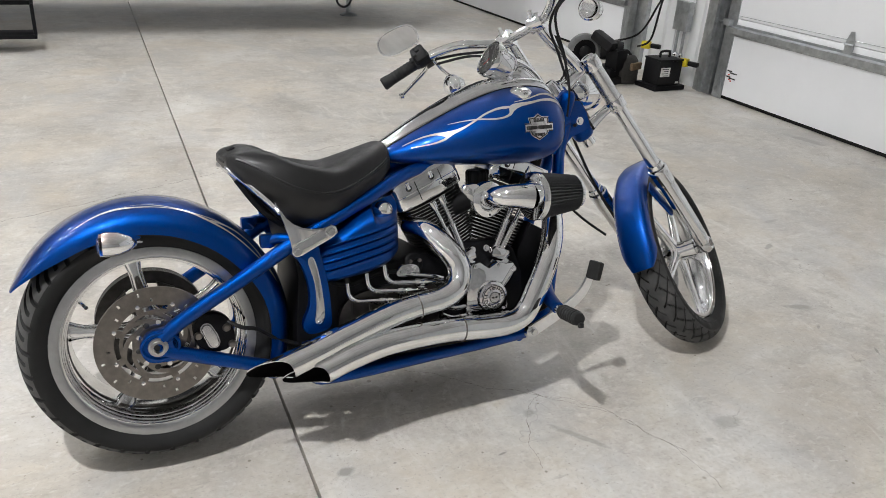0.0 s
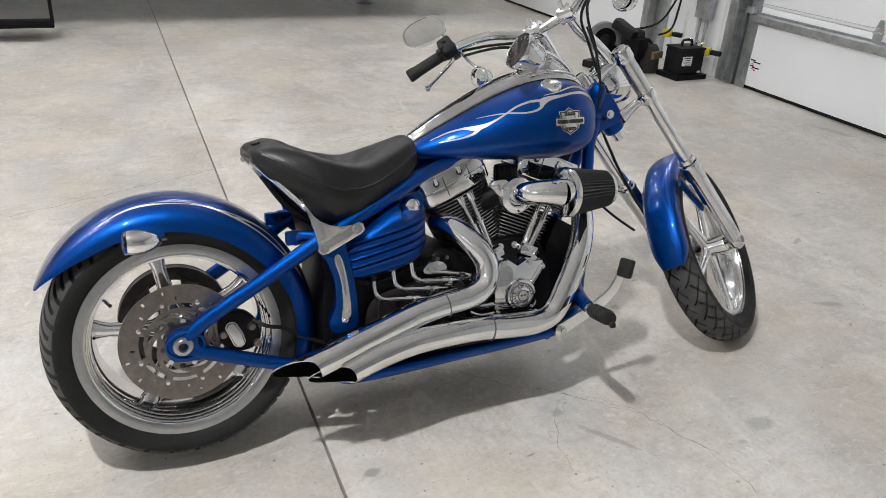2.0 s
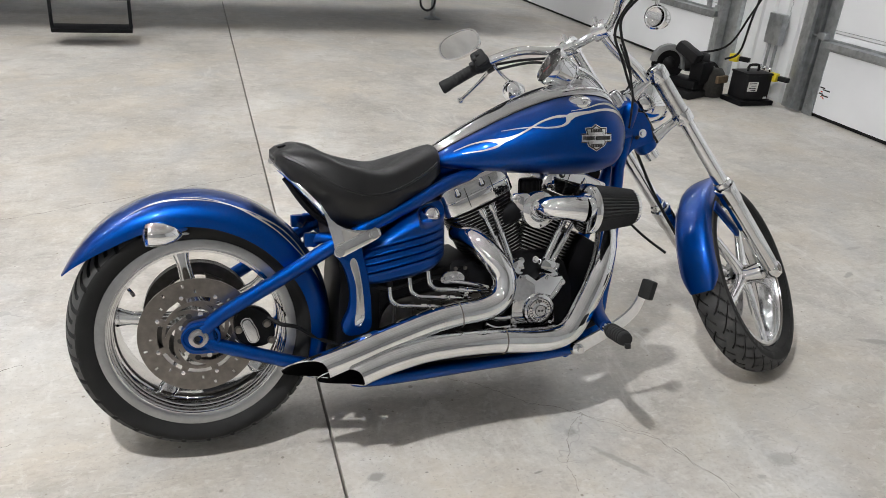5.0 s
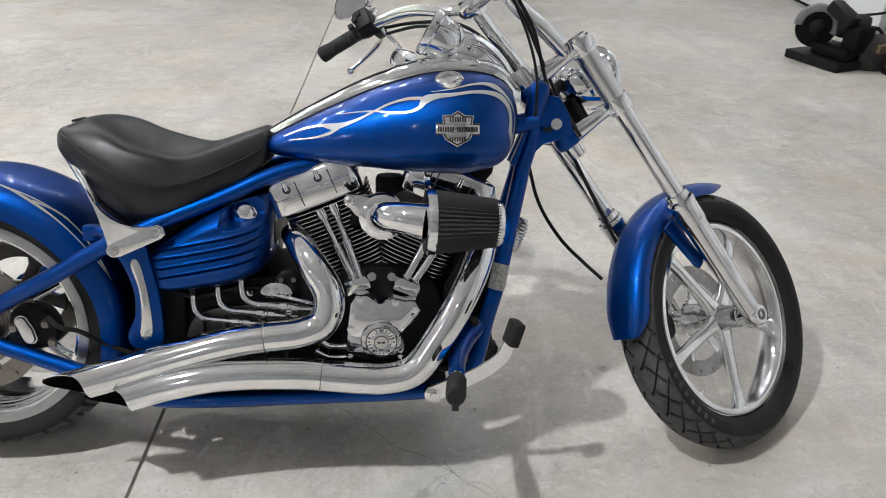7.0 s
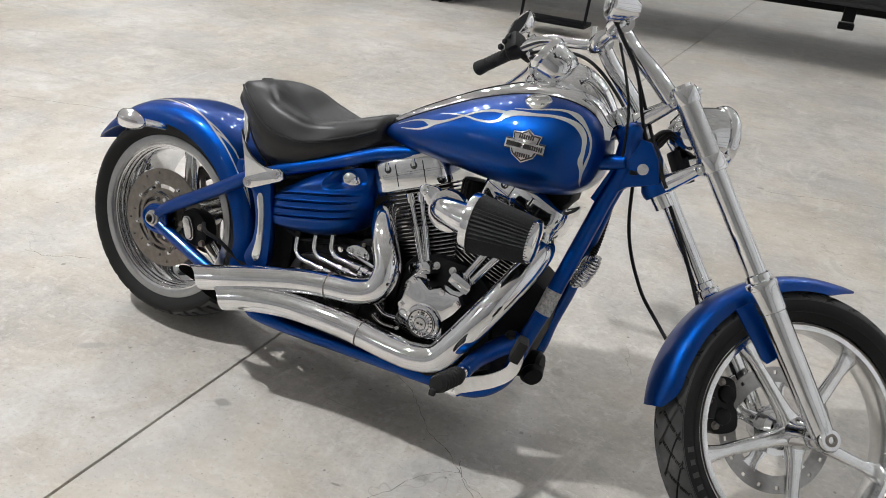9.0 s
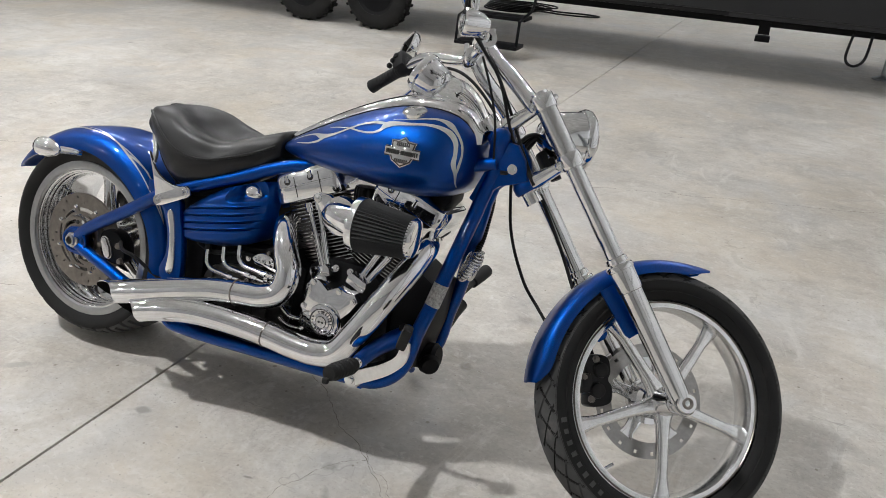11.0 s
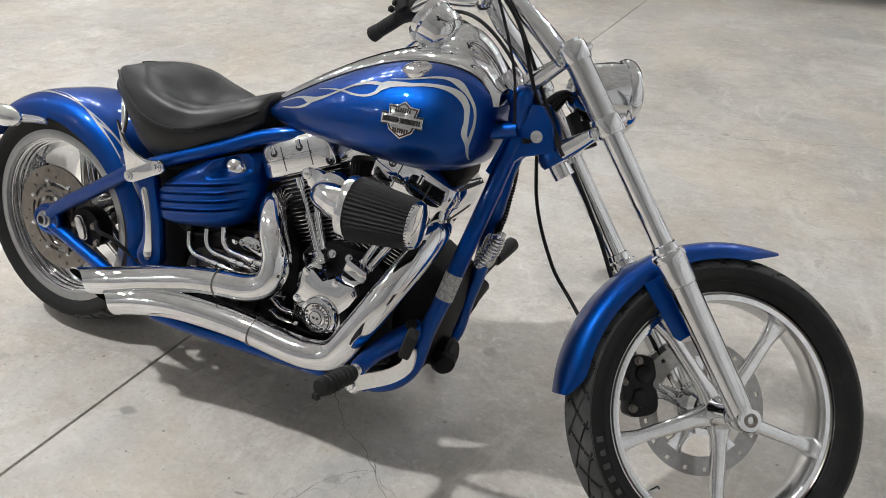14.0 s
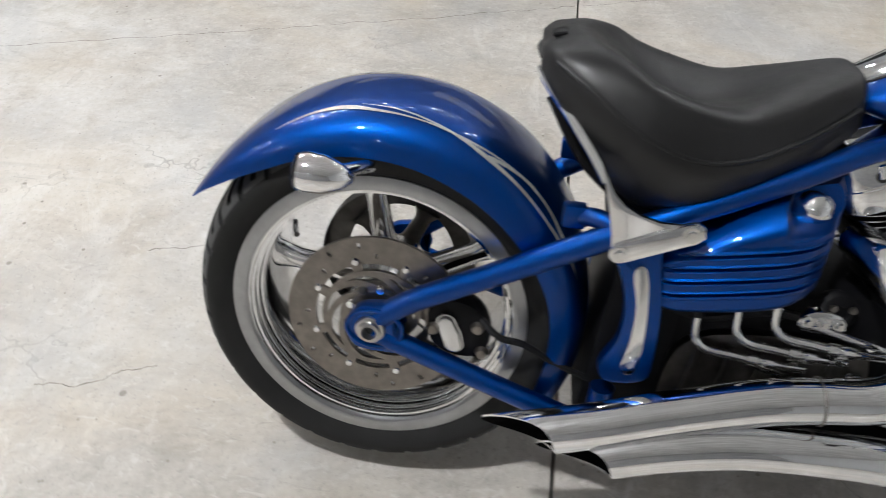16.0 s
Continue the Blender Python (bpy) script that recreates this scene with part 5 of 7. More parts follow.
# -- seat --
def seat():
    """Sprung solo saddle: stations from tail to nose, half outlines mirrored."""
    st = [  # x, then (y, z) from the lower edge over the rim to the middle
        (0.212, [(0.0, 0.742), (0.075, 0.742), (0.088, 0.752), (0.082, 0.762), (0.06, 0.768), (0.0, 0.764)]),
        (0.232, [(0.0, 0.715), (0.105, 0.716), (0.12, 0.746), (0.108, 0.773), (0.07, 0.777), (0.0, 0.780)]),
        (0.27, [(0.0, 0.66), (0.098, 0.662), (0.146, 0.718), (0.132, 0.765), (0.085, 0.785), (0.0, 0.788)]),
        (0.32, [(0.0, 0.60), (0.110, 0.602), (0.166, 0.678), (0.154, 0.742), (0.11, 0.774), (0.0, 0.758)]),
        (0.37, [(0.0, 0.57), (0.118, 0.572), (0.178, 0.65), (0.168, 0.716), (0.13, 0.748), (0.0, 0.72)]),
        (0.43, [(0.0, 0.572), (0.120, 0.574), (0.178, 0.638), (0.17, 0.692), (0.135, 0.73), (0.0, 0.7)]),
        (0.49, [(0.0, 0.597), (0.112, 0.6), (0.164, 0.648), (0.156, 0.686), (0.122, 0.721), (0.0, 0.71)]),
        (0.55, [(0.0, 0.627), (0.094, 0.63), (0.138, 0.665), (0.13, 0.706), (0.098, 0.737), (0.0, 0.741)]),
        (0.605, [(0.0, 0.662), (0.092, 0.664), (0.108, 0.69), (0.1, 0.727), (0.07, 0.756), (0.0, 0.762)]),
        (0.64, [(0.0, 0.69), (0.072, 0.692), (0.086, 0.712), (0.078, 0.744), (0.05, 0.768), (0.0, 0.774)]),
        (0.652, [(0.0, 0.70), (0.062, 0.702), (0.072, 0.716), (0.066, 0.744), (0.04, 0.764), (0.0, 0.769)]),
    ]
    cols = []
    for x, half in st:
        full = [(-y, z) for y, z in half[1:]] + [(y, z) for y, z in half[-2:0:-1]]
        loop = [Vector((x, y, z)) for y, z in full]
        n = len(loop)
        ring = []
        for i in range(n):
            for k in range(5):
                ring.append(catmull(loop[i - 1], loop[i], loop[(i + 1) % n], loop[(i + 2) % n], k / 5))
        cols.append(ring)
    rows = []
    for i in range(len(cols) - 1):
        g = (cols[max(i - 1, 0)], cols[i], cols[i + 1], cols[min(i + 2, len(cols) - 1)])
        for k in range(5):
            rows.append([catmull(a, b, c, d, k / 5) for a, b, c, d in zip(*g)])
    rows.append(cols[-1])
    return Shape().rings(rows), st


seat_shape, seat_st = seat()
saddle = part("seat", seat_shape, LEATHER, "black leather solo saddle with stitched seams", None, False, 60)


def seam(idx, inset, lo, hi):
    for s in (-1, 1):
        pts = []
        for x, half in seat_st[lo:hi]:
            y, z = half[idx]
            y2, z2 = half[idx + 1]
            pts.append((x, s * (y + (y2 - y) * inset + 0.004), z + (z2 - z) * inset + 0.0055))
        part("seam", Shape().tube(pts, 0.0036, 8, 6), LEATHER, "raised stitched seam", saddle)


seam(2, 0.45, 1, 10)
part("tail_strap", Shape().box((0.234, -0.02, 0.783), (0.022, 0.034, 0.006), Matrix.Rotation(radians(-12), 4, "Y"), 0.003), PLASTIC, "black strap over the tail", saddle)
part("tail_slit", Shape().tube([(0.2125, -0.05, 0.752), (0.2105, 0.0, 0.755), (0.2125, 0.05, 0.752)], [0.003, 0.006, 0.003], 8), INK_SHADE, "dark slit with a strap in the tail", saddle)
part("seat_pan", Shape().tube([(0.235, -0.09, 0.712), (0.3, -0.11, 0.62), (0.4, -0.12, 0.562), (0.5, -0.11, 0.59), (0.63, -0.055, 0.68)], 0.012, 8), BLACK, "", saddle)


# -- frame --
def blue_tube(name, pts, r, label="", parent=None, seg=16):
    return part(name, Shape().tube(pts, r, seg), BLUE, label, parent)


for s in (-1, 1):
    blue_tube("top_rail", [(0.33, s * 0.165, 0.535), (0.43, s * 0.155, 0.582), (0.56, s * 0.125, 0.632), (0.69, s * 0.09, 0.686), (0.85, s * 0.05, 0.715), (1.1, s * 0.035, 0.76), (1.26, s * 0.03, 0.80)], 0.0175, "blue frame rail")
    blue_tube("down_tube", [(1.258, s * 0.021, 0.79), (1.232, s * 0.024, 0.7), (1.224, s * 0.032, 0.66), (1.211, s * 0.047, 0.6), (1.19, s * 0.074, 0.5), (1.1755, s * 0.09, 0.43), (1.15, s * 0.104, 0.34), (1.127, s * 0.113, 0.24), (1.07, s * 0.124, 0.185), (0.98, s * 0.13, 0.172), (0.7, s * 0.14, 0.165), (0.45, s * 0.145, 0.16), (0.375, s * 0.15, 0.18), (0.37, s * 0.15, 0.27)], 0.0195, "blue cradle tube")
    arm = blue_tube("swingarm_tube", [(0.0, s * 0.146, 0.335), (0.06, s * 0.148, 0.383), (0.2, s * 0.157, 0.462), (0.32, s * 0.166, 0.532), (0.36, s * 0.168, 0.556)], 0.019, "blue rear swingarm tube")
    blue_tube("lower_tube", [(0.0, s * 0.146, 0.318), (0.07, s * 0.148, 0.292), (0.2, s * 0.153, 0.247), (0.3, s * 0.158, 0.215), (0.4, s * 0.16, 0.182)], 0.018, "", arm)
    plate = Shape().prism(soft([(-0.043, 0.325), (-0.036, 0.35), (-0.018, 0.368), (0.02, 0.375), (0.052, 0.388), (0.046, 0.358), (0.04, 0.335), (0.046, 0.312), (0.055, 0.288), (0.03, 0.285), (-0.018, 0.288), (-0.036, 0.302)]), s * 0.134, s * 0.158, 0.007)
    part("axle_plate", plate, BLUE, "blue axle plate", arm)
    rim = [Vector((0.004 + 0.044 * math.cos(a), s * 0.158, 0.33 + 0.033 * math.sin(a))) for a in [2 * math.pi * k / 40 for k in range(41)]]
    part("rim", Shape().tube(rim, 0.004, 8, 1), BLUE, "", arm)
    part("axle_nut", Shape().lathe([(0.01, 0.0), (0.0235, 0.0), (0.024, 0.003), (0.0225, 0.006), (0.0175, 0.007), (0.0168, 0.014), (0.0118, 0.015), (0.0105, -0.004), (0.0, -0.004)], (-0.002, s * 0.158, 0.329), (0, s, 0), 28), DISC, "steel axle nut with a dark bore", arm)
    # flat dark disc that paints the shade down the nut's bore
    part("axle_bore", Shape().lathe([(0, 0.001), (0.0102, 0.001), (0.0102, -0.003), (0, -0.003)], (-0.002, s * 0.158, 0.329), (0, s, 0), 18), INK_SHADE, "", arm)
    strut = Shape().prism(soft([(0.322, 0.54), (0.40, 0.545), (0.415, 0.5), (0.428, 0.43), (0.432, 0.36), (0.425, 0.31), (0.368, 0.3), (0.352, 0.33), (0.372, 0.38), (0.372, 0.44), (0.352, 0.5)]), s * 0.152, s * 0.178, 0.009)
    st = part("rear_strut", strut, BLUE, "blue frame strut with a chrome inlay")
    part("inlay", Shape().prism(soft([(0.375, 0.495), (0.385, 0.51), (0.396, 0.495), (0.406, 0.44), (0.411, 0.37), (0.408, 0.335), (0.396, 0.322), (0.383, 0.335), (0.389, 0.38), (0.388, 0.44)]), s * 0.174, s * 0.184, 0.003), ALLOY, "polished inlay plate", st)
    br = Shape().prism([(0.303, 0.66), (0.316, 0.636), (0.329, 0.615), (0.345, 0.6), (0.366, 0.589), (0.393, 0.582), (0.42, 0.582), (0.441, 0.588), (0.453, 0.582), (0.457, 0.566), (0.447, 0.557), (0.36, 0.517), (0.346, 0.515), (0.337, 0.525), (0.333, 0.555), (0.323, 0.597)], s * 0.184, s * 0.193, 0.002)
    sb = part("seat_bracket", br, CHROME, "chrome seat support bracket")
    part("arm", Shape().tube([(0.316, s * 0.187, 0.628), (0.298, s * 0.163, 0.652), (0.262, s * 0.128, 0.692), (0.228, s * 0.092, 0.725), (0.214, s * 0.06, 0.737)], [0.007, 0.008, 0.0085, 0.0085, 0.008], 10), CHROME, "", sb)
    ends = [(0.348 + 0.0145 * math.cos(a), 0.531 + 0.0145 * math.sin(a)) for a in [radians(115 + 18 * k) for k in range(11)]] + [(0.436 + 0.0145 * math.cos(a), 0.572 + 0.0145 * math.sin(a)) for a in [radians(-65 + 18 * k) for k in range(11)]]
    part("bolt_bar", Shape().prism(ends, s * 0.1915, s * 0.1975, 0.0012), CHROME, "rounded chrome bar under the bolts", sb)
    for x, z in ((0.348, 0.531), (0.436, 0.572)):
        bolt = Shape().lathe([(0, 0.007), (0.006, 0.007), (0.007, 0.003), (0.012, 0.003), (0.011, 0.0), (0.0, 0.0)], (x, s * 0.1974, z), (0, s, 0), 14)
        part("bolt", bolt, ALLOY, "", sb)
    # steering-head gusset
    gs = Shape().prism([(1.2, 0.70), (1.22, 0.69), (1.275, 0.745), (1.315, 0.758), (1.345, 0.772), (1.33, 0.82), (1.305, 0.855), (1.255, 0.862), (1.24, 0.8)], s * 0.012, s * 0.034, 0.006)
    part("neck_gusset", gs, BLUE, "blue steering-head gusset")
    part("bolt", Shape().lathe([(0, 0.006), (0.007, 0.006), (0.008, 0.002), (0.013, 0.002), (0.013, 0), (0, 0)], (1.302, s * 0.034, 0.794), (0, s, 0), 16), CHROME, "")
part("steering_head", Shape().lathe([(0.0, -0.088), (0.03, -0.088), (0.034, -0.08), (0.034, -0.066), (0.029, -0.056), (0.029, 0.05), (0.034, 0.06), (0.034, 0.085), (0, 0.085)], STEM + UP * 0.70, UP, 28), BLUE, "blue steering head")
part("neck_cover", Shape().lathe([(0, 0.028), (0.013, 0.026), (0.021, 0.018), (0.024, 0.0), (0.022, -0.06), (0, -0.06)], (1.258, -0.03, 0.862), (0.12, -0.25, 0.95), 24), BLUE, "rounded blue neck cover")
for x in (0.45, 0.75, 1.02):
    blue_tube("cross_member", [(x, -0.135, 0.165), (x, 0.135, 0.165)], 0.014)
part("warning_plate", Shape().tube([(1.1845, -0.0806, 0.475), (1.1772, -0.0882, 0.438), (1.1722, -0.0925, 0.416)], 0.0202, 16), STICKER, "pale printed sticker round the frame tube")
# two added black plates that block light leaking through to the floor shadow
part("exhaust_mount", Shape().prism([(0.44, 0.215), (0.96, 0.205), (1.0, 0.225), (0.96, 0.245), (0.5, 0.25)], -0.205, -0.09, 0.006), BLACK, "added black plate closing the light gap behind the pipes")
part("oil_pan", Shape().prism([(0.42, 0.165), (1.05, 0.165), (1.06, 0.2), (0.42, 0.21)], -0.12, 0.12, 0.01), BLACK, "added black plate closing the light gap between the frame tubes")
part("inner_fender", Shape().prism([(0.335, 0.19), (0.46, 0.19), (0.47, 0.45), (0.46, 0.6), (0.33, 0.62), (0.36, 0.45)], -0.125, 0.125, 0.01), BLACK, "black inner panel behind the rear wheel")
part("module_box", Shape().prism([(1.09, 0.66), (1.14, 0.655), (1.16, 0.68), (1.165, 0.72), (1.12, 0.745)], -0.045, 0.045, 0.01), BLACK, "black ignition module behind the neck")
part("battery_box", Shape().prism([(0.46, 0.42), (0.64, 0.42), (0.665, 0.52), (0.66, 0.62), (0.6, 0.63), (0.46, 0.56)], -0.065, 0.15, 0.01), BLACK, "black battery box under the seat")
part("engine_mount", Shape().prism([(1.04, 0.2), (1.13, 0.22), (1.16, 0.34), (1.17, 0.46), (1.1, 0.5), (1.05, 0.42)], -0.075, 0.075, 0.012), BLACK, "black front engine mount")


# -- oil tank cover with ribs --
def oil_cover():
    """Bulged side cover with broad ribs, rounded in at the front, and a hollow for the cap."""
    rows = []
    n, m = 64, 150
    for k in range(n + 1):
        x = 0.405 + 0.258 * (1 - (1 - k / n) ** 1.9)
        lo = curve1([(0.405, 0.436), (0.44, 0.424), (0.507, 0.43), (0.573, 0.441), (0.63, 0.46), (0.655, 0.478), (0.663, 0.5)], x)
        hi = curve1([(0.405, 0.515), (0.45, 0.549), (0.528, 0.594), (0.58, 0.616), (0.62, 0.63), (0.65, 0.634), (0.663, 0.625)], x)
        yb = curve1([(0.405, 0.16), (0.44, 0.173), (0.55, 0.178), (0.6, 0.17), (0.635, 0.142), (0.655, 0.1), (0.663, 0.05)], x)
        row = []
        for j in range(m + 1):
            u = j / m
            z = lo + (hi - lo) * u
            y = yb
            if u < 0.16:
                y -= 0.035 * (1 - u / 0.16) ** 2
            if u > 0.8:
                y -= 0.035 * ((u - 0.8) / 0.2) ** 2
            ph = ((z - 0.2 * (x - 0.405) - 0.006) / 0.0205) % 1.0  # ribs rise towards the front
            band = z - 0.2 * (x - 0.405)
            if 0.447 < band < 0.53:
                g = max(0.0, min(1, (0.65 - x) / 0.025, (x - 0.415) / 0.012, (band - 0.447) / 0.004, (0.53 - band) / 0.004))
                y += g * (0.0015 - 0.007 * max(0.0, 1 - (min(ph, 1 - ph) / 0.13) ** 2) + 0.003 * max(0.0, 1 - (abs(ph - 0.22) / 0.09) ** 2))
            s1 = max(0.0, min(1.0, (band - 0.532) / 0.02)) * max(0.0, min(1.0, (x - 0.562) / 0.022))
            y -= s1 * s1 * (3 - 2 * s1) * max(0.0, y - 0.108)
            row.append(Vector((x, -y, z)))
        rows.append(row + [Vector((x, -0.02, hi)), Vector((x, -0.02, lo))])
    return Shape().rings(rows)


oil = part("oil_tank", oil_cover(), BLUE, "ribbed blue oil tank side cover", None, False, 28)
part("oil_cap", Shape().lathe([(0, 0.036), (0.01, 0.0355), (0.019, 0.031), (0.024, 0.021), (0.0275, 0.016), (0.0285, 0.003), (0.025, -0.003), (0.022, -0.03), (0, -0.03)], (0.608, -0.106, 0.591), (0.1, -0.85, 0.45), 28), CHROME, "chrome domed oil cap", oil)


# -- engine --
CR = Vector((0.905, 0, 0.30))


def cyl_frame(tilt):
    d = Vector((math.sin(tilt), 0, math.cos(tilt)))
    p = Vector((math.cos(tilt), 0, -math.sin(tilt)))
    return d, p


def rounded(n, w, d, p=3.2, k=36):
    return [(w * math.copysign(abs(math.cos(2 * math.pi * i / k)) ** (2 / p), math.cos(2 * math.pi * i / k)), d * math.copysign(abs(math.sin(2 * math.pi * i / k)) ** (2 / p), math.sin(2 * math.pi * i / k))) for i in range(k)]


case = Shape()
case.prism([(0.80, 0.17), (1.03, 0.17), (1.06, 0.25), (1.055, 0.36), (1.03, 0.43), (0.98, 0.47), (0.83, 0.47), (0.79, 0.42), (0.765, 0.36), (0.77, 0.25)], -0.095, 0.13, 0.015)
engine = part("engine_case", case, BLACK, "black V-twin engine case")
gear = Shape().prism([(0.45, 0.2), (0.78, 0.19), (0.8, 0.42), (0.74, 0.46), (0.5, 0.43), (0.44, 0.36)], -0.105, 0.14, 0.02)
part("gearbox", gear, BLACK, "black gearbox")
part("primary_cover", Shape().prism([(0.5, 0.25), (0.6, 0.2), (0.9, 0.2), (1.0, 0.26), (1.02, 0.36), (0.95, 0.44), (0.62, 0.42), (0.52, 0.36)], 0.14, 0.2, 0.02), CHROME, "chrome primary cover")


def cylinder(tilt, name):
    d, p = cyl_frame(tilt)

    def at(a, b, y):
        return CR + d * a + p * b + Vector((0, y, 0))
    barrel = Shape()
    barrel.rings([[at(a, b, y) for b, y in rounded(0, 0.058, 0.055)] for a in (0.13, 0.36)])
    body = part(name, barrel, FIN, "black finned engine cylinder")
    for k in range(20):
        a = 0.152 + 0.0099 * k
        big = 1.0 + 0.008 * k
        fin = Shape()
        w, dd = 0.090 * big, 0.074 * big
        fin.rings([[at(a + da, b, y) for b, y in rounded(0, w * f, dd * f)] for da, f in ((-0.0017, 0.985), (-0.0013, 1.0), (0.0013, 1.0), (0.0017, 0.985))])
        part("fin", fin, FIN, "", body)
        edge = Shape()
        edge.rings([[at(a + da, b, y) for b, y in rounded(0, w * f, dd * f)] for da, f in ((-0.0009, 1.0), (-0.0009, 1.0045), (0.0009, 1.0045), (0.0009, 1.0))], True, False)
        part("fin_edge", edge, BRUSHED, "bright machined fin edge", body)
    box = Shape()
    prof = ((0.343, 0.985), (0.346, 1.0), (0.379, 1.0), (0.3805, 0.985), (0.3835, 0.985), (0.385, 1.0), (0.413, 0.99), (0.424, 0.95), (0.428, 0.88))
    cb = -0.006 if tilt < 0 else 0.004
    box.rings([[at(a, b + cb, y) for b, y in rounded(0, 0.107 * f, 0.093 * f, 8)] for a, f in prof])
    rb = part("rocker_box", box, CHROME, "chrome rocker box", body)
    for bx in (-0.032, 0.046):
        # dark strip on the face, painted shade of a groove
        part("groove", Shape().rings([[at(a, bx + cb + e, -y) for a, y in ((0.351, 0.0932), (0.379, 0.0932), (0.386, 0.0932), (0.408, 0.0925), (0.408, 0.088), (0.351, 0.088))] for e in (-0.0012, 0.0012)]), INK_SHADE, "", rb)
    for bx in (-0.055, 0.02):
        q = at(0.398, bx + cb, -0.086)
        # dark disc in place of the shade inside the bolt hole
        part("recess", Shape().lathe([(0, 0.0075), (0.0095, 0.0075), (0.0095, 0.0), (0, 0)], q, (0, -1, 0), 14), INK_SHADE, "dark disc for the shade of a bolt hole", rb)
        q = at(0.396, bx + cb, -0.091)
        part("bolt", Shape().lathe([(0, 0.02), (0.006, 0.019), (0.007, 0.0), (0, 0)], q, d, 10), CHROME, "", rb)
    # pushrod tubes
    for k, (b0, b1) in enumerate(PUSH[name]):
        t = Shape()
        lo, hi = at(0.15, b0, -0.096), at(0.318, b1, -0.084)
        m = lo.lerp(hi, 0.55)
        t.tube([lo, m], 0.0098, 14, 1)
        t.tube([m, hi], 0.0075, 14, 1)
        t.tube([lo, lo.lerp(hi, 0.06)], 0.0135, 14, 1)
        t.tube([m.lerp(lo, 0.06), m.lerp(hi, 0.02)], 0.0118, 14, 1)
        t.lathe([(0, -0.012), (0.0115, -0.012), (0.0125, -0.004), (0.0125, 0.012), (0, 0.012)], hi, (hi - lo).normalized(), 14)
        part("pushrod_tube", t, CHROME, "chrome pushrod tube", body)
    lf = Shape().prism([(-0.024, 0.128), (0.034, 0.128), (0.036, 0.148), (0.03, 0.16), (-0.02, 0.16), (-0.026, 0.148)], -0.13, -0.06, 0.005, lambda v: at(v.z, v.x + PUSH[name][0][0] + 0.002, v.y))
    part("lifter_block", lf, CHROME, "chrome lifter block", body)


cylinder(radians(-22.5), "rear_cylinder")
cylinder(radians(22.5), "front_cylinder")

cone = Shape().prism([(0.826, 0.266), (0.96, 0.262), (0.966, 0.29), (0.956, 0.335), (0.98, 0.36), (0.998, 0.39), (0.985, 0.412), (0.96, 0.412), (0.934, 0.42), (0.905, 0.405), (0.878, 0.425), (0.852, 0.425), (0.838, 0.405), (0.832, 0.353)], -0.168, -0.09, 0.012)
cam_cover = part("cam_cover", cone, CHROME, "chrome cam cover", engine)
for x, z in ((0.862, 0.415), (0.94, 0.408), (0.984, 0.392), (0.838, 0.276), (0.952, 0.274), (0.84, 0.345)):
    part("bolt", Shape().lathe([(0, 0.006), (0.005, 0.006), (0.0055, 0.002), (0.008, 0.002), (0.0085, 0), (0, 0)], (x, -0.168, z), (0, -1, 0), 12), CHROME, "", cam_cover)
derby = Shape().lathe([(0.057, -0.004), (0.057, 0.008), (0.054, 0.014), (0.046, 0.016), (0.045, 0.02), (0.04, 0.0215), (0.039, 0.019), (0.029, 0.019), (0.028, 0.023), (0.02, 0.025), (0.0, 0.0255)], (0.9, -0.172, 0.319), (0, -1, 0), 40)
timer = part("timer_cover", derby, CHROME, "chrome round timer cover", cam_cover)
part("medallion", Shape().lathe([(0.0, 0.001), (0.018, 0.0005), (0.0185, -0.002), (0.0, -0.002)], (0.9, -0.1975, 0.319), (0, -1, 0), 28), BRUSHED, "satin medallion", timer)
for r0, r1 in ((0.0185, 0.0205), (0.0405, 0.043)):
    part("ring", Shape().lathe([(r0, 0.0), (r0, 0.003), (r1, 0.003), (r1, 0.0)], (0.9, -0.1945 if r0 < 0.03 else -0.1915, 0.319), (0, -1, 0), 36, True), INK_SHADE, "dark ring", timer)
for k in range(22):
    a = 2 * math.pi * k / 22
    if k % 11 < 8:
        part("mark", Shape().box((0.9 + 0.0335 * math.cos(a), -0.1925, 0.319 + 0.0335 * math.sin(a)), (0.0055, 0.002, 0.0022), Matrix.Rotation(-a, 4, "Y")), INK_SHADE, "", timer)
for dx in (-0.006, 0.006):
    part("mark", Shape().ball((0.9 + dx, -0.1985, 0.3195), 0.0045, 10, (1.1, 0.3, 0.8)), INK_SHADE, "", timer)
for k in range(5):
    a = radians(90 + 72 * k)
    part("bolt", Shape().ball((0.9 + 0.034 * math.cos(a), -0.1915, 0.319 + 0.034 * math.sin(a)), 0.0035, 8), INK_SHADE, "", timer)
for ob in (timer, *timer.children):
    ob.data.transform(Matrix.Translation((0.909, -0.168, 0.321)) @ Matrix.Scale(0.82, 4) @ Matrix.Translation((-0.9, 0.172, -0.319)))
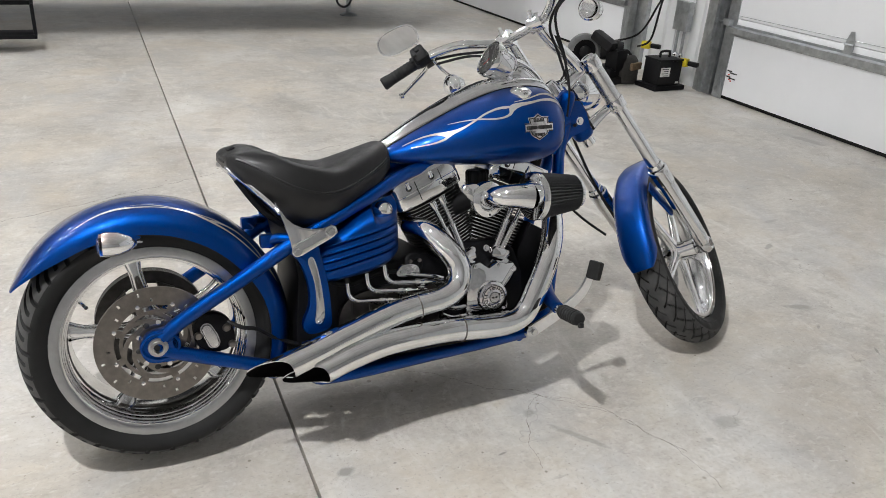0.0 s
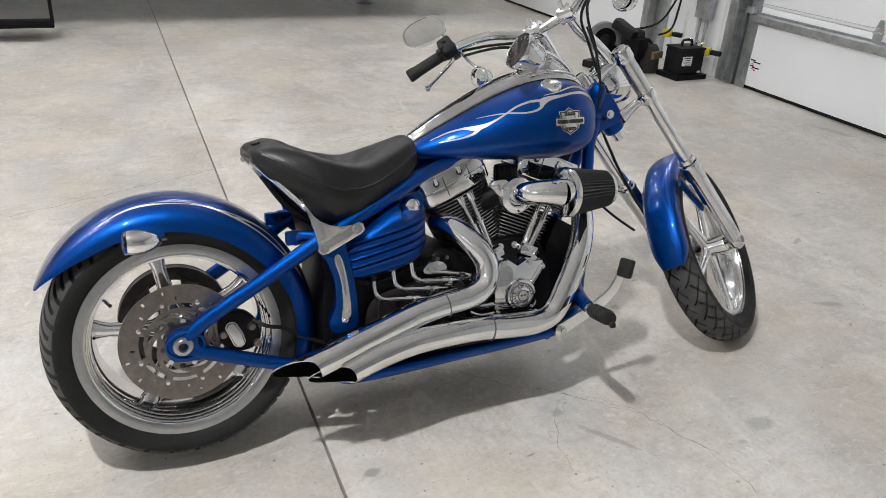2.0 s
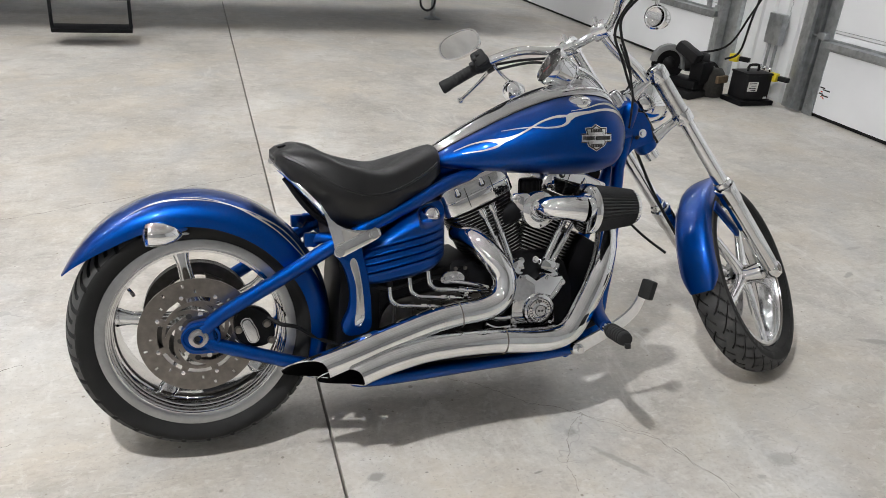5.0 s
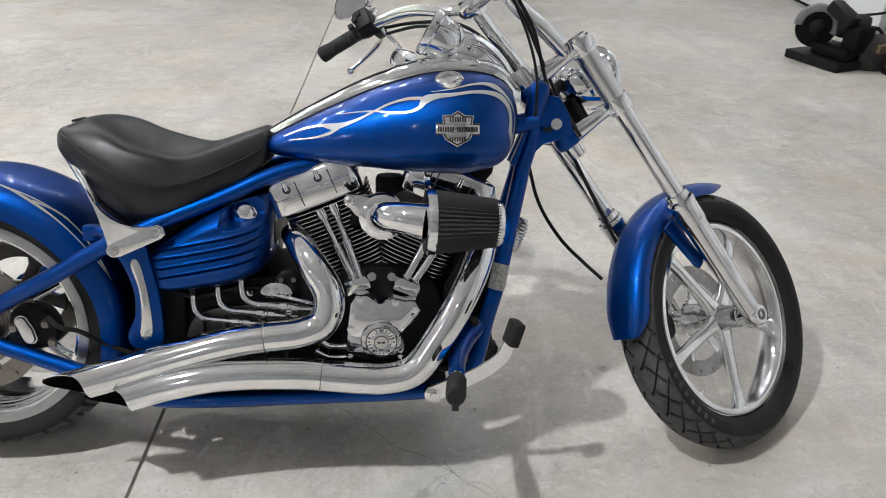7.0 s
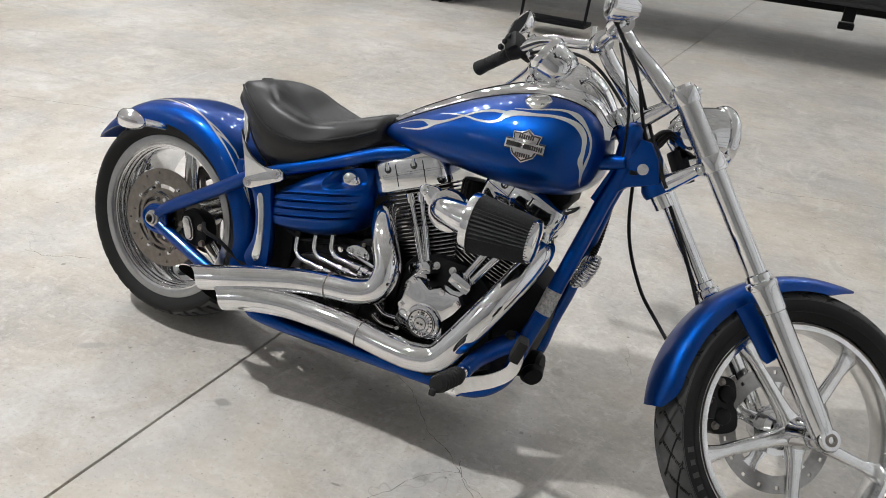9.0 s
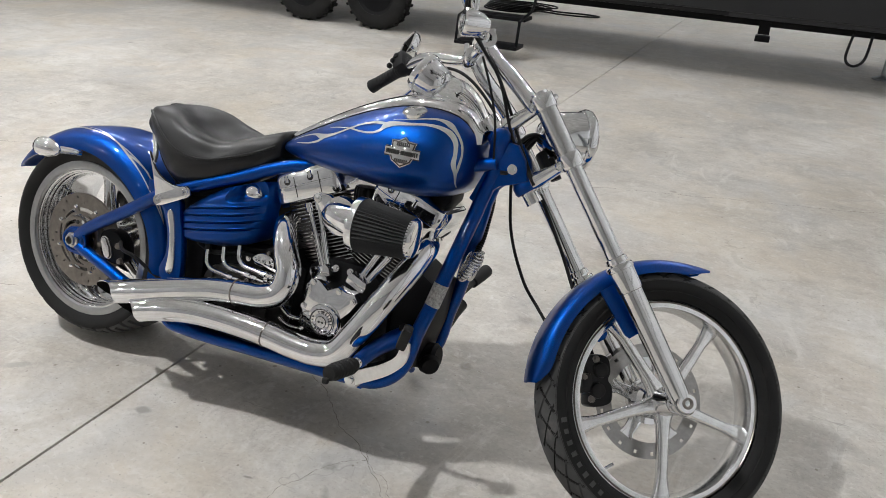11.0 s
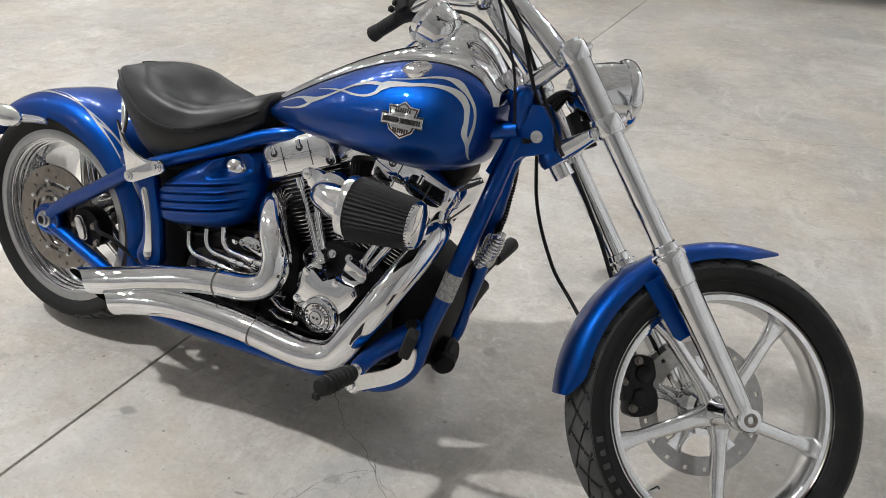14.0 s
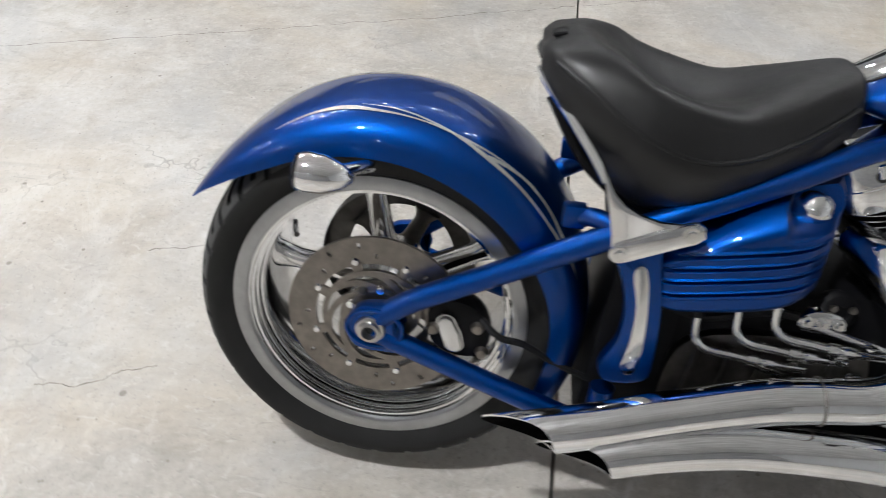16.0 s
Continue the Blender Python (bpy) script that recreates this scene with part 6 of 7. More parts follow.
# oil lines beneath the side cover
for k, (x, z) in enumerate(((0.492, 0.368), (0.548, 0.388), (0.6, 0.404))):
    part("oil_line", Shape().tube([(x - 0.004, -0.135, z + 0.065), (x - 0.002, -0.139, z + 0.02), (x + 0.004, -0.141, z + 0.004), (x + 0.022, -0.143, z - 0.008), (x + 0.06, -0.143, z - 0.013), (x + 0.11, -0.142, z - 0.02), (x + 0.17, -0.136, z - 0.026)], 0.0068, 12), CHROME, "bent chrome oil line")
    part("fitting", Shape().lathe([(0.007, -0.02), (0.0105, -0.02), (0.0112, -0.012), (0.0112, -0.004), (0.009, -0.002), (0.009, 0.004), (0.0112, 0.006), (0.0105, 0.02), (0.007, 0.02)], (x + 0.1, -0.1422, z - 0.0185), (1, 0.02, -0.12), 14), CHROME, "hexagonal chrome fitting")
    part("hose_sleeve", Shape().tube([(x - 0.004, -0.134, z + 0.068), (x - 0.003, -0.1365, z + 0.045)], 0.0092, 10, 1), PLASTIC, "black hose sleeve")
part("gearbox_cover", Shape().prism(soft([(0.47, 0.23), (0.6, 0.215), (0.74, 0.23), (0.765, 0.3), (0.745, 0.375), (0.62, 0.385), (0.5, 0.365), (0.462, 0.3)]), -0.122, -0.1, 0.006), DARKSTEEL, "dark ribbed gearbox cover")
for k in range(5):
    part("cover_rib", Shape().tube([(0.49 + 0.05 * k, -0.123, 0.235 + 0.003 * k), (0.5 + 0.05 * k, -0.125, 0.3), (0.505 + 0.05 * k, -0.123, 0.36)], 0.0045, 8), DARKSTEEL, "")
starter = part("starter", Shape().lathe([(0, 0), (0.026, 0), (0.028, 0.004)] + [(0.028 - 0.005 * (q % 2), 0.006 + 0.004 * q) for q in range(7)] + [(0.02, 0.034), (0.012, 0.034), (0.01, 0.03), (0.0, 0.03)], (0.692, -0.085, 0.43), (0.1, -1, 0.15), 24), BLACK, "ribbed black starter end")
for k in range(3):
    a = radians(30 + 120 * k)
    part("bolt", Shape().lathe([(0, 0.006), (0.005, 0.006), (0.006, 0), (0, 0)], (0.695 + 0.016 * math.cos(a), -0.117, 0.435 + 0.016 * math.sin(a)), (0.1, -1, 0.15), 8), STEEL, "", starter)
clampb = part("linkage_block", Shape().prism(soft([(0.635, 0.418), (0.655, 0.437), (0.69, 0.436), (0.706, 0.42), (0.7, 0.404), (0.65, 0.402)]), -0.126, -0.1, 0.004), CHROME, "chrome block above the gearbox")
for k, x in enumerate((0.648, 0.671, 0.693)):
    part("bolt", Shape().lathe([(0, 0.012), (0.005, 0.012), (0.006, 0.004), (0.009, 0.004), (0.009, 0), (0, 0)], (x, -0.126, 0.421), (0, -1, 0.1), 10), CHROME, "", clampb)
part("linkage_rod", Shape().tube([(0.66, -0.12, 0.41), (0.7, -0.13, 0.405), (0.745, -0.132, 0.395), (0.775, -0.125, 0.385)], 0.006, 10), CHROME, "chrome rod")
# bolts, plugs, leads and hoses round the engine
for x, y, z in ((0.47, -0.106, 0.3), (0.52, -0.106, 0.24), (0.6, -0.106, 0.235), (0.68, -0.106, 0.24), (0.745, -0.106, 0.3), (0.76, -0.106, 0.38), (0.61, -0.106, 0.41), (0.66, -0.106, 0.33), (0.81, -0.096, 0.22), (1.01, -0.096, 0.21)):
    part("bolt", Shape().lathe([(0, 0.009), (0.0045, 0.009), (0.005, 0.006), (0.0085, 0.006), (0.0095, 0.0), (0, 0)], (x, y, z), (0, -1, 0), 8), CHROME, "", engine)
part("bracket", Shape().prism(soft([(1.085, 0.612), (1.12, 0.64), (1.155, 0.652), (1.165, 0.63), (1.14, 0.6), (1.1, 0.59)]), -0.075, -0.06, 0.003), CHROME, "chrome head bracket")
for x, z in ((1.105, 0.612), (1.148, 0.636)):
    part("bolt", Shape().lathe([(0, 0.012), (0.006, 0.012), (0.0065, 0.006), (0.011, 0.006), (0.011, 0), (0, 0)], (x, -0.075, z), (0, -1, 0), 10), CHROME, "")
for k, (x, z) in enumerate(((0.64, 0.365), (0.70, 0.372), (0.735, 0.335))):
    part("hose_clamp", Shape().lathe([(0.010, -0.006), (0.0135, -0.006), (0.0135, 0.006), (0.010, 0.006)], (x, -0.139, z), (1, 0, -0.15), 14, True).tube([(x - 0.004, -0.15, z + 0.008), (x + 0.008, -0.15, z + 0.008)], 0.004, 8, 1), ALLOY, "")
for k in range(4):
    part("head_bolt", Shape().lathe([(0, 0.012), (0.006, 0.012), (0.0065, 0.005), (0.01, 0.005), (0.01, 0), (0, 0)], (0.84 + 0.045 * k, -0.098, 0.452 - 0.012 * abs(k - 1.5)), (0, -1, 0.3), 10), CHROME, "", engine)
part("return_line", Shape().tube([(0.56, -0.115, 0.345), (0.62, -0.13, 0.325), (0.7, -0.135, 0.315), (0.78, -0.125, 0.31)], 0.006, 8), CHROME, "chrome return line")
part("loom_cable", Shape().tube([(0.44, -0.12, 0.42), (0.5, -0.125, 0.405), (0.6, -0.12, 0.425), (0.7, -0.11, 0.405)], 0.007, 8), PLASTIC, "black loom cable")
part("oil_line", Shape().tube([(0.76, -0.15, 0.32), (0.79, -0.155, 0.3), (0.83, -0.158, 0.3)], 0.0075, 10), CHROME, "bent chrome oil line")
part("oil_line", Shape().tube([(0.76, -0.15, 0.285), (0.79, -0.155, 0.272), (0.83, -0.158, 0.273)], 0.0075, 10), CHROME, "bent chrome oil line")
knurl = Shape()
knurl.rings([[Vector((0.925 + q * math.cos(math.pi * k / 20), -0.06 + q * math.sin(math.pi * k / 20), z)) for k in range(40) for q in [q0 + (0.0015 if k % 2 else 0.0)]] for q0, z in ((0.03, 0.61), (0.032, 0.62), (0.032, 0.668), (0.028, 0.676))])
part("coil_cover", knurl, BLACK, "black knurled cap between the cylinders", None, False, 20)
part("manifold_bracket", Shape().prism(soft([(0.86, 0.6), (0.9, 0.585), (0.97, 0.6), (1.0, 0.63), (0.97, 0.645), (0.9, 0.63)]), -0.09, -0.07, 0.004), DARKSTEEL, "dark manifold bracket")
part("inlet", Shape().tube([(0.84, -0.05, 0.565), (0.905, -0.08, 0.6), (0.97, -0.05, 0.565)], 0.03, 14), BLACK, "black inlet manifold")


# -- air cleaner --
bk = Shape().lathe([(0.0, 0.006), (0.026, 0.006), (0.029, 0.012), (0.034, 0.015), (0.042, 0.013), (0.05, 0.008), (0.052, 0.0), (0.052, -0.012), (0.0, -0.012)], (0.91, -0.157, 0.602), (0, -1, 0), 40)
bk.prism(soft([(0.827, 0.634), (0.832, 0.647), (0.845, 0.65), (0.88, 0.646), (0.9, 0.6), (0.86, 0.6), (0.838, 0.622)]), -0.162, -0.145, 0.005)
air = part("air_cleaner", bk, CHROME, "chrome forward-breathing air cleaner")
part("bolt", Shape().ball((0.839, -0.163, 0.636), 0.0125, 12, (1, 0.5, 1)), BRUSHED, "", air)
part("elbow", Shape().tube([(0.908, -0.15, 0.607), (0.911, -0.188, 0.611), (0.926, -0.216, 0.616), (0.96, -0.235, 0.617), (1.0, -0.242, 0.613)], [0.026, 0.03, 0.032, 0.034, 0.038], 26, 8), CHROME, "chrome intake elbow", air)
part("band", Shape().lathe([(0.052, 0.0), (0.066, 0.002), (0.068, 0.006), (0.068, 0.02), (0.064, 0.022), (0.0, 0.022), (0.0, 0.0)], (0.998, -0.242, 0.613), (1, 0.09, -0.03), 36), CHROME, "chrome clamp band", air)
fl = Shape()
axf = Vector((1, 0.09, -0.03)).normalized()
nf = axf.orthogonal().normalized()
bf = axf.cross(nf)
rows = []
for u, r in ((0.0, 0.064), (0.13, 0.048)):
    rows.append([Vector((1.02, -0.24, 0.612)) + axf * u + (nf * math.cos(math.pi * k / 44) + bf * math.sin(math.pi * k / 44)) * (r + (0.0028 if k % 2 else -0.0028)) for k in range(88)])
fl.rings(rows)
part("filter", fl, FILTER, "pleated dark grey filter cone", air, False, 10)
part("end_cap", Shape().lathe([(0.0, 0.012), (0.03, 0.0115), (0.045, 0.008), (0.05, 0.0), (0.05, -0.006), (0.0, -0.006)], Vector((1.02, -0.24, 0.612)) + axf * 0.131, axf, 36), CHROME, "chrome end cap", air)


# -- exhausts --
def exhaust(pts, rad, name_label):
    """Swept pipe with an open end cut on the slant."""
    P, R = spline(pts, 9, rad)
    fr = transport(P)
    seg = 30
    s, inner = Shape(), Shape()
    rows, rin = [], []
    t_end = (P[-1] - P[-2]).normalized()
    for i, (p, (n, b), r) in enumerate(zip(P, fr, R)):
        row, ri = [], []
        for k in range(seg):
            d = n * math.cos(2 * math.pi * k / seg) + b * math.sin(2 * math.pi * k / seg)
            off = Vector()
            left = len(P) - 1 - i
            if left < 5:
                # the inner side runs on further than the outer one
                off = t_end * (0.105 * (0.5 + 0.5 * (0.86 * d.y + 0.5 * d.z)) ** 2.2 * (1 - left / 5))
            row.append(p + d * r + off)
            ri.append(p + d * (r - 0.0028) + off)
        rows.append(row)
        rin.append(ri)
    s.rings(rows, True, False)
    s.rings([rows[-1], rin[-1]], True, False)
    ob = part("exhaust_pipe", s, CHROME, name_label)
    inner.rings(rin[-22:], True, False)
    part("bore", inner, SOOT, "sooty black bore", ob)
    return ob


pipe_a = exhaust([(0.702, -0.06, 0.535), (0.728, -0.125, 0.528), (0.766, -0.17, 0.484), (0.796, -0.19, 0.43), (0.783, -0.2, 0.375), (0.735, -0.208, 0.351), (0.66, -0.214, 0.343), (0.575, -0.222, 0.331), (0.453, -0.236, 0.301), (0.36, -0.249, 0.276), (0.292, -0.255, 0.258)], [0.027, 0.03, 0.033, 0.034, 0.034, 0.034, 0.034, 0.034, 0.034, 0.034, 0.034], "chrome upper exhaust pipe swept back")
pipe_b = exhaust([(1.13, -0.06, 0.572), (1.138, -0.11, 0.556), (1.122, -0.16, 0.506), (1.085, -0.2, 0.43), (1.03, -0.215, 0.335), (0.985, -0.222, 0.272), (0.93, -0.226, 0.253), (0.86, -0.229, 0.254), (0.73, -0.234, 0.267), (0.571, -0.243, 0.267), (0.46, -0.253, 0.251), (0.378, -0.26, 0.229)], [0.027, 0.03, 0.032, 0.033, 0.034, 0.034, 0.034, 0.034, 0.034, 0.034, 0.034, 0.034], "chrome lower exhaust pipe swept back")
for ob, x, y, z, d in ((pipe_a, 0.66, -0.214, 0.343, (1, 0.02, 0.12)), (pipe_b, 0.78, -0.232, 0.263, (1, 0.03, -0.1))):
    part("joint_ring", Shape().lathe([(0.0345, -0.001), (0.0362, -0.001), (0.0362, 0.001), (0.0345, 0.001)], (x, y, z), d, 30, True), STEEL, "", ob)


# -- fork --
for s in (-1, 1):
    h = s * 0.1125
    leg = part("fork_leg", Shape().tube([F(0.3, 0, h), F(0.81, 0, h)], 0.0215, 24, 1), CHROME, "chrome fork tube", None, True)
    sl = Shape()
    prof = [(0.0, -0.028), (0.015, -0.028), (0.02, -0.022), (0.0235, 0.0), (0.0255, 0.04), (0.0268, 0.1), (0.028, 0.2), (0.0285, 0.3), (0, 0.3)]
    sl.lathe(prof, F(0, 0, h), LEG, 32)
    part("slider", sl, ALLOY, "polished fork slider", leg)
    part("sleeve", Shape().lathe([(0.028, 0.288), (0.0305, 0.29), (0.0315, 0.296), (0.0318, 0.343), (0.0335, 0.344), (0.0335, 0.353), (0.0315, 0.357), (0.0225, 0.358), (0, 0.358), (0, 0.288)], F(0, 0, h), LEG, 36), ALLOY, "polished sleeve on the slider", leg)
    part("axle_boss", Shape().lathe([(0.0, -0.028), (0.024, -0.028), (0.026, -0.022), (0.0265, 0.02), (0.022, 0.026), (0.014, 0.026), (0.014, 0.01), (0.0, 0.01)], F(0, 0, h * 0.97), (0, s, 0), 28), ALLOY, "polished axle boss", leg)
    part("axle_plug", Shape().lathe([(0.008, 0.0), (0.0135, 0.0), (0.0135, 0.028), (0.008, 0.028), (0.007, 0.01), (0, 0.01)], F(0, 0, h * 0.97), (0, s, 0), 20), STEEL, "dark axle end", leg)
    part("upper_cover", Shape().lathe([(0.0, 0.61), (0.0245, 0.61), (0.0255, 0.618), (0.0255, 0.775), (0, 0.775)], F(0, 0, h), LEG, 32), BRUSHED, "satin upper fork cover", leg)
    part("dust_seal", Shape().lathe([(0.0222, 0.0), (0.028, 0.0), (0.026, 0.012), (0.0222, 0.014)], F(0.362, 0, h), LEG, 28, True), CHROME, "", leg)
for s0, nm, lab in ((0.629, "lower_clamp", "chrome lower fork clamp"), (0.784, "upper_clamp", "chrome upper fork clamp")):
    tc = Shape()
    for s in (-1, 1):
        tc.lathe([(0.022, -0.018), (0.0285, -0.018), (0.03, -0.012), (0.03, 0.012), (0.0285, 0.018), (0.0, 0.018), (0.0, -0.018)], F(s0, 0, s * 0.1125), LEG, 28)
        tc.tube([F(s0, 0, s * 0.1), F(s0, -0.02, s * 0.07), F(s0, -0.069, s * 0.02)], [0.016, 0.015, 0.022], 14, 5)
        tc.ball(F(s0, 0.028, s * 0.1225), 0.009, 10)
    tc.lathe([(0.0, -0.02), (0.03, -0.02), (0.034, 0.0), (0.03, 0.02), (0, 0.02)], F(s0, -0.069, 0), LEG, 24)
    cl = part(nm, tc, CHROME, lab, None, True)
    for s in (-1, 1):
        part("bolt", Shape().lathe([(0, 0.012), (0.007, 0.012), (0.008, 0.004), (0.012, 0.004), (0.012, 0), (0, 0)], F(s0, -0.032, s * 0.108), (0.3, s * 0.8, 0), 12), CHROME, "", cl)
        if s0 > 0.7:
            part("cap", Shape().lathe([(0, 0.012), (0.014, 0.011), (0.018, 0.007), (0.019, 0.0), (0, 0)], F(s0 + 0.015, 0, s * 0.1125), LEG, 24), CHROME, "chrome fork cap", cl)
part("stem", Shape().lathe([(0, 0.83), (0.018, 0.828), (0.022, 0.815), (0.022, 0.58), (0, 0.58)], STEM, UP, 20), CHROME, "chrome steering stem", None, True)

# headlamp between the legs
HS = 0.84  # size of the lamp
hc = F(0.69, 0.088, 0.0)
hd = Vector((0.985, 0, 0.16)).normalized()
head = part("headlamp", Shape().lathe([(r * HS, h * HS) for r, h in [(0.0, -0.115), (0.03, -0.11), (0.055, -0.09), (0.074, -0.055), (0.082, -0.01), (0.084, 0.026), (0.08, 0.028), (0.07, 0.012), (0.05, -0.012), (0.025, -0.025), (0.0, -0.03)]], hc, hd, 44), CHROME, "chrome bullet headlamp", None, True)
part("bezel", Shape().lathe([(r * HS, h * HS) for r, h in [(0.083, 0.02), (0.089, 0.022), (0.0925, 0.028), (0.0935, 0.036), (0.0915, 0.045), (0.086, 0.051), (0.08, 0.052), (0.0785, 0.047), (0.082, 0.035)]], hc, hd, 44, True), CHROME, "rounded chrome bezel", head)
part("lens", Shape().lathe([(r * HS, h * HS) for r, h in [(0.0, 0.082), (0.025, 0.079), (0.05, 0.07), (0.069, 0.057), (0.079, 0.046), (0.079, 0.042), (0.066, 0.053), (0.048, 0.066), (0.024, 0.075), (0.0, 0.078)]], hc, hd, 36), GLASS, "clear headlamp lens", head)
hm = frame_of(hd)
for k in range(-4, 5):
    w = math.sqrt(max(0.0, 0.07 ** 2 - (0.0155 * k) ** 2)) * HS
    part("flute", Shape().tube([hc + hm @ Vector((0.0155 * k * HS, e * w, HS * (0.034 - 0.016 * abs(k) / 4 + 0.008 * abs(e)))) for e in (-1, -0.5, 0, 0.5, 1)], 0.0042, 8, 3), BRUSHED, "", head)
part("bulb_cap", Shape().ball(hc + hd * 0.042, 0.014, 14), CHROME, "", head)
part("mount", Shape().tube([hc + Vector((-0.05, 0, -0.07)), F(0.61, 0.0, 0.0)], 0.014, 12, 1), BLACK, "black headlamp mount", head)
back = hc - hd * 0.088
for k, (ex, ey, ez) in enumerate(((-0.1, -0.03, -0.05), (-0.11, 0.012, -0.075), (-0.085, -0.015, -0.13), (-0.1, 0.03, -0.02))):
    e = back + Vector((ex, ey, ez))
    part("wire", Shape().tube([back, back + Vector((-0.03, ey * 0.3, -0.015 - 0.012 * k)), e.lerp(back, 0.3) + Vector((0, 0, -0.025)), e], 0.0055, 8), PLASTIC, "black headlamp wiring", head)
part("bracket", Shape().box(F(0.655, -0.012, 0.0), (0.02, 0.034, 0.075), Matrix.Rotation(-radians(30), 4, "Y"), 0.006), BLACK, "black lamp bracket", head)

# handlebar
bar = Shape()
half = [(1.15, 0.0, 1.075), (1.14, 0.07, 1.075), (1.105, 0.12, 1.085), (1.06, 0.165, 1.1), (1.03, 0.225, 1.106), (0.997, 0.31, 1.1), (0.94, 0.402, 1.072)]
line = [(x, -y, z) for x, y, z in half[:0:-1]] + half
bar.tube(line, 0.0135, 16, 8)
hb = part("handlebar", bar, CHROME, "chrome pull-back handlebar turned to the left", None, True)
hb.matrix_basis = BAR_TURN.copy()
for s in (-1, 1):
    rs = Shape()
    rs.tube([F(0.79, -0.005, s * 0.072), F(0.86, -0.018, s * 0.066), (1.19, s * 0.056, 1.03), (1.15, s * 0.052, 1.075)], [0.027, 0.026, 0.025, 0.024], 20, 6, True, 0.75)
    r = part("riser", rs, CHROME, "chrome handlebar riser", None, True)
    cp = Shape().lathe([(0.014, -0.022), (0.026, -0.022), (0.027, -0.015), (0.027, 0.015), (0.026, 0.022), (0.014, 0.022)], (1.146, s * 0.055, 1.075), (0, 1, 0), 22, True)
    for dx in (-0.02, 0.02):
        cp.tube([(1.146 + dx, s * 0.055, 1.085), (1.143 + dx, s * 0.055, 1.112)], 0.007, 10, 1)
    part("bar_clamp", cp, CHROME, "chrome bar clamp", r)
    a, b = Vector((1.0, s * 0.302, 1.1005)), Vector((0.936, s * 0.407, 1.069))
    d = (b - a).normalized()
    g = Shape().lathe([(0.0, 0.0), (0.02, 0.0), (0.0205, 0.006), (0.0175, 0.01), *[(0.0172 + 0.001 * (0 < q < 3), 0.012 + 0.0115 * k + 0.0025 * q) for k in range(7) for q in range(4)], (0.0195, 0.108), (0.02, 0.122), (0.016, 0.126), (0.0, 0.126)], a, d, 24)
    part("grip", g, GRIP, "black rubber grip", hb)
    q = a - d * 0.012
    sw = Shape().lathe([(0.0, -0.03), (0.021, -0.03), (0.0235, -0.024), (0.0235, 0.006), (0.021, 0.012), (0, 0.012)], q, d, 20)
    sw.box(q - d * 0.008 + Vector((-0.012, 0, 0.012)), (0.046, 0.05, 0.044), frame_of(d), 0.011)
    for k in range(3):
        sw.box(q - d * (0.018 - 0.012 * k) + Vector((-0.038, 0, 0.02 - 0.01 * k)), (0.013, 0.012, 0.012), frame_of(d), 0.002)
    part("switch_housing", sw, PLASTIC, "black switch housing", hb)
    pv = q + Vector((0.03, -s * 0.01, -0.005))
    part("perch", Shape().box(pv, (0.035, 0.03, 0.026), frame_of(d), 0.006), PLASTIC, "black lever perch", hb)
    lev = Shape().tube([pv + Vector((0.012, s * 0.005, 0.0)), pv + Vector((0.026, s * 0.042, -0.01)), pv + Vector((0.01, s * 0.082, -0.032)), pv + Vector((-0.02, s * 0.118, -0.06))], [0.011, 0.011, 0.009, 0.0085], 12, 6, True, 0.6)
    lev.ball(pv + Vector((-0.022, s * 0.12, -0.062)), 0.0105, 10)
    part("lever", lev, ALLOY, "polished hand lever", hb)
    # mirror
    ms = q + Vector((0.01, 0, 0.02))
    mc = Vector((1.01, s * 0.35, 1.2))
    part("mirror_stem", Shape().tube([ms, ms + Vector((0.03, s * 0.01, 0.04)), mc + Vector((0.03, -s * 0.02, -0.03)), mc + Vector((0.012, 0, 0))], 0.0055, 10), CHROME, "chrome mirror stem", hb)
    n = Vector((-0.93, -s * 0.12, 0.16)).normalized()
    mx = frame_of(n)
    side_axis = LEFT * s - n * (LEFT * s).dot(n)
    side_axis.normalize()
    up_axis = n.cross(side_axis) * (1 if n.cross(side_axis).z > 0 else -1)

    def oval(r, off):
        return [mc + n * off + side_axis * (0.071 * r * math.copysign(abs(math.cos(a)) ** 0.75, math.cos(a)) + 0.012 * math.sin(a)) + up_axis * 0.044 * r * math.copysign(abs(math.sin(a)) ** 0.8, math.sin(a)) for a in [2 * math.pi * k / 40 for k in range(40)]]
    sh = Shape().rings([oval(0.3, -0.03), oval(0.7, -0.026), oval(0.95, -0.014), oval(1.02, 0.0), oval(1.02, 0.004), oval(0.94, 0.0055), oval(0.93, 0.002)])
    mir = part("mirror", sh, CHROME, "oval chrome mirror", hb)
    part("mirror_glass", Shape().rings([oval(0.93, 0.0025), oval(0.93, 0.0035)]), MIRROR, "", mir)
    # indicator under the bar
    ic = Vector((1.062, s * 0.24, 1.003))
    ind = Shape().lathe([(0.0, -0.05), (0.016, -0.044), (0.027, -0.026), (0.031, -0.002), (0.032, 0.012), (0.028, 0.016), (0.0, 0.016)], ic, (-0.95, 0, -0.1), 28)
    io = part("indicator", ind, CHROME, "chrome bullet turn signal", hb)
    part("indicator_stem", Shape().tube([ic + Vector((0.01, 0, 0.025)), ic + Vector((0.0, s * 0.02, 0.06)), Vector((1.03, s * 0.262, 1.094))], 0.006, 10), CHROME, "", io)
    part("lens", Shape().lathe([(0.0, 0.024), (0.018, 0.021), (0.027, 0.015), (0.0, 0.015)], ic, (-0.95, 0, -0.1), 24), GLASS if s < 0 else CHROME, "", io)
    # control cables
    for k in range(2):
        o = 0.016 * k
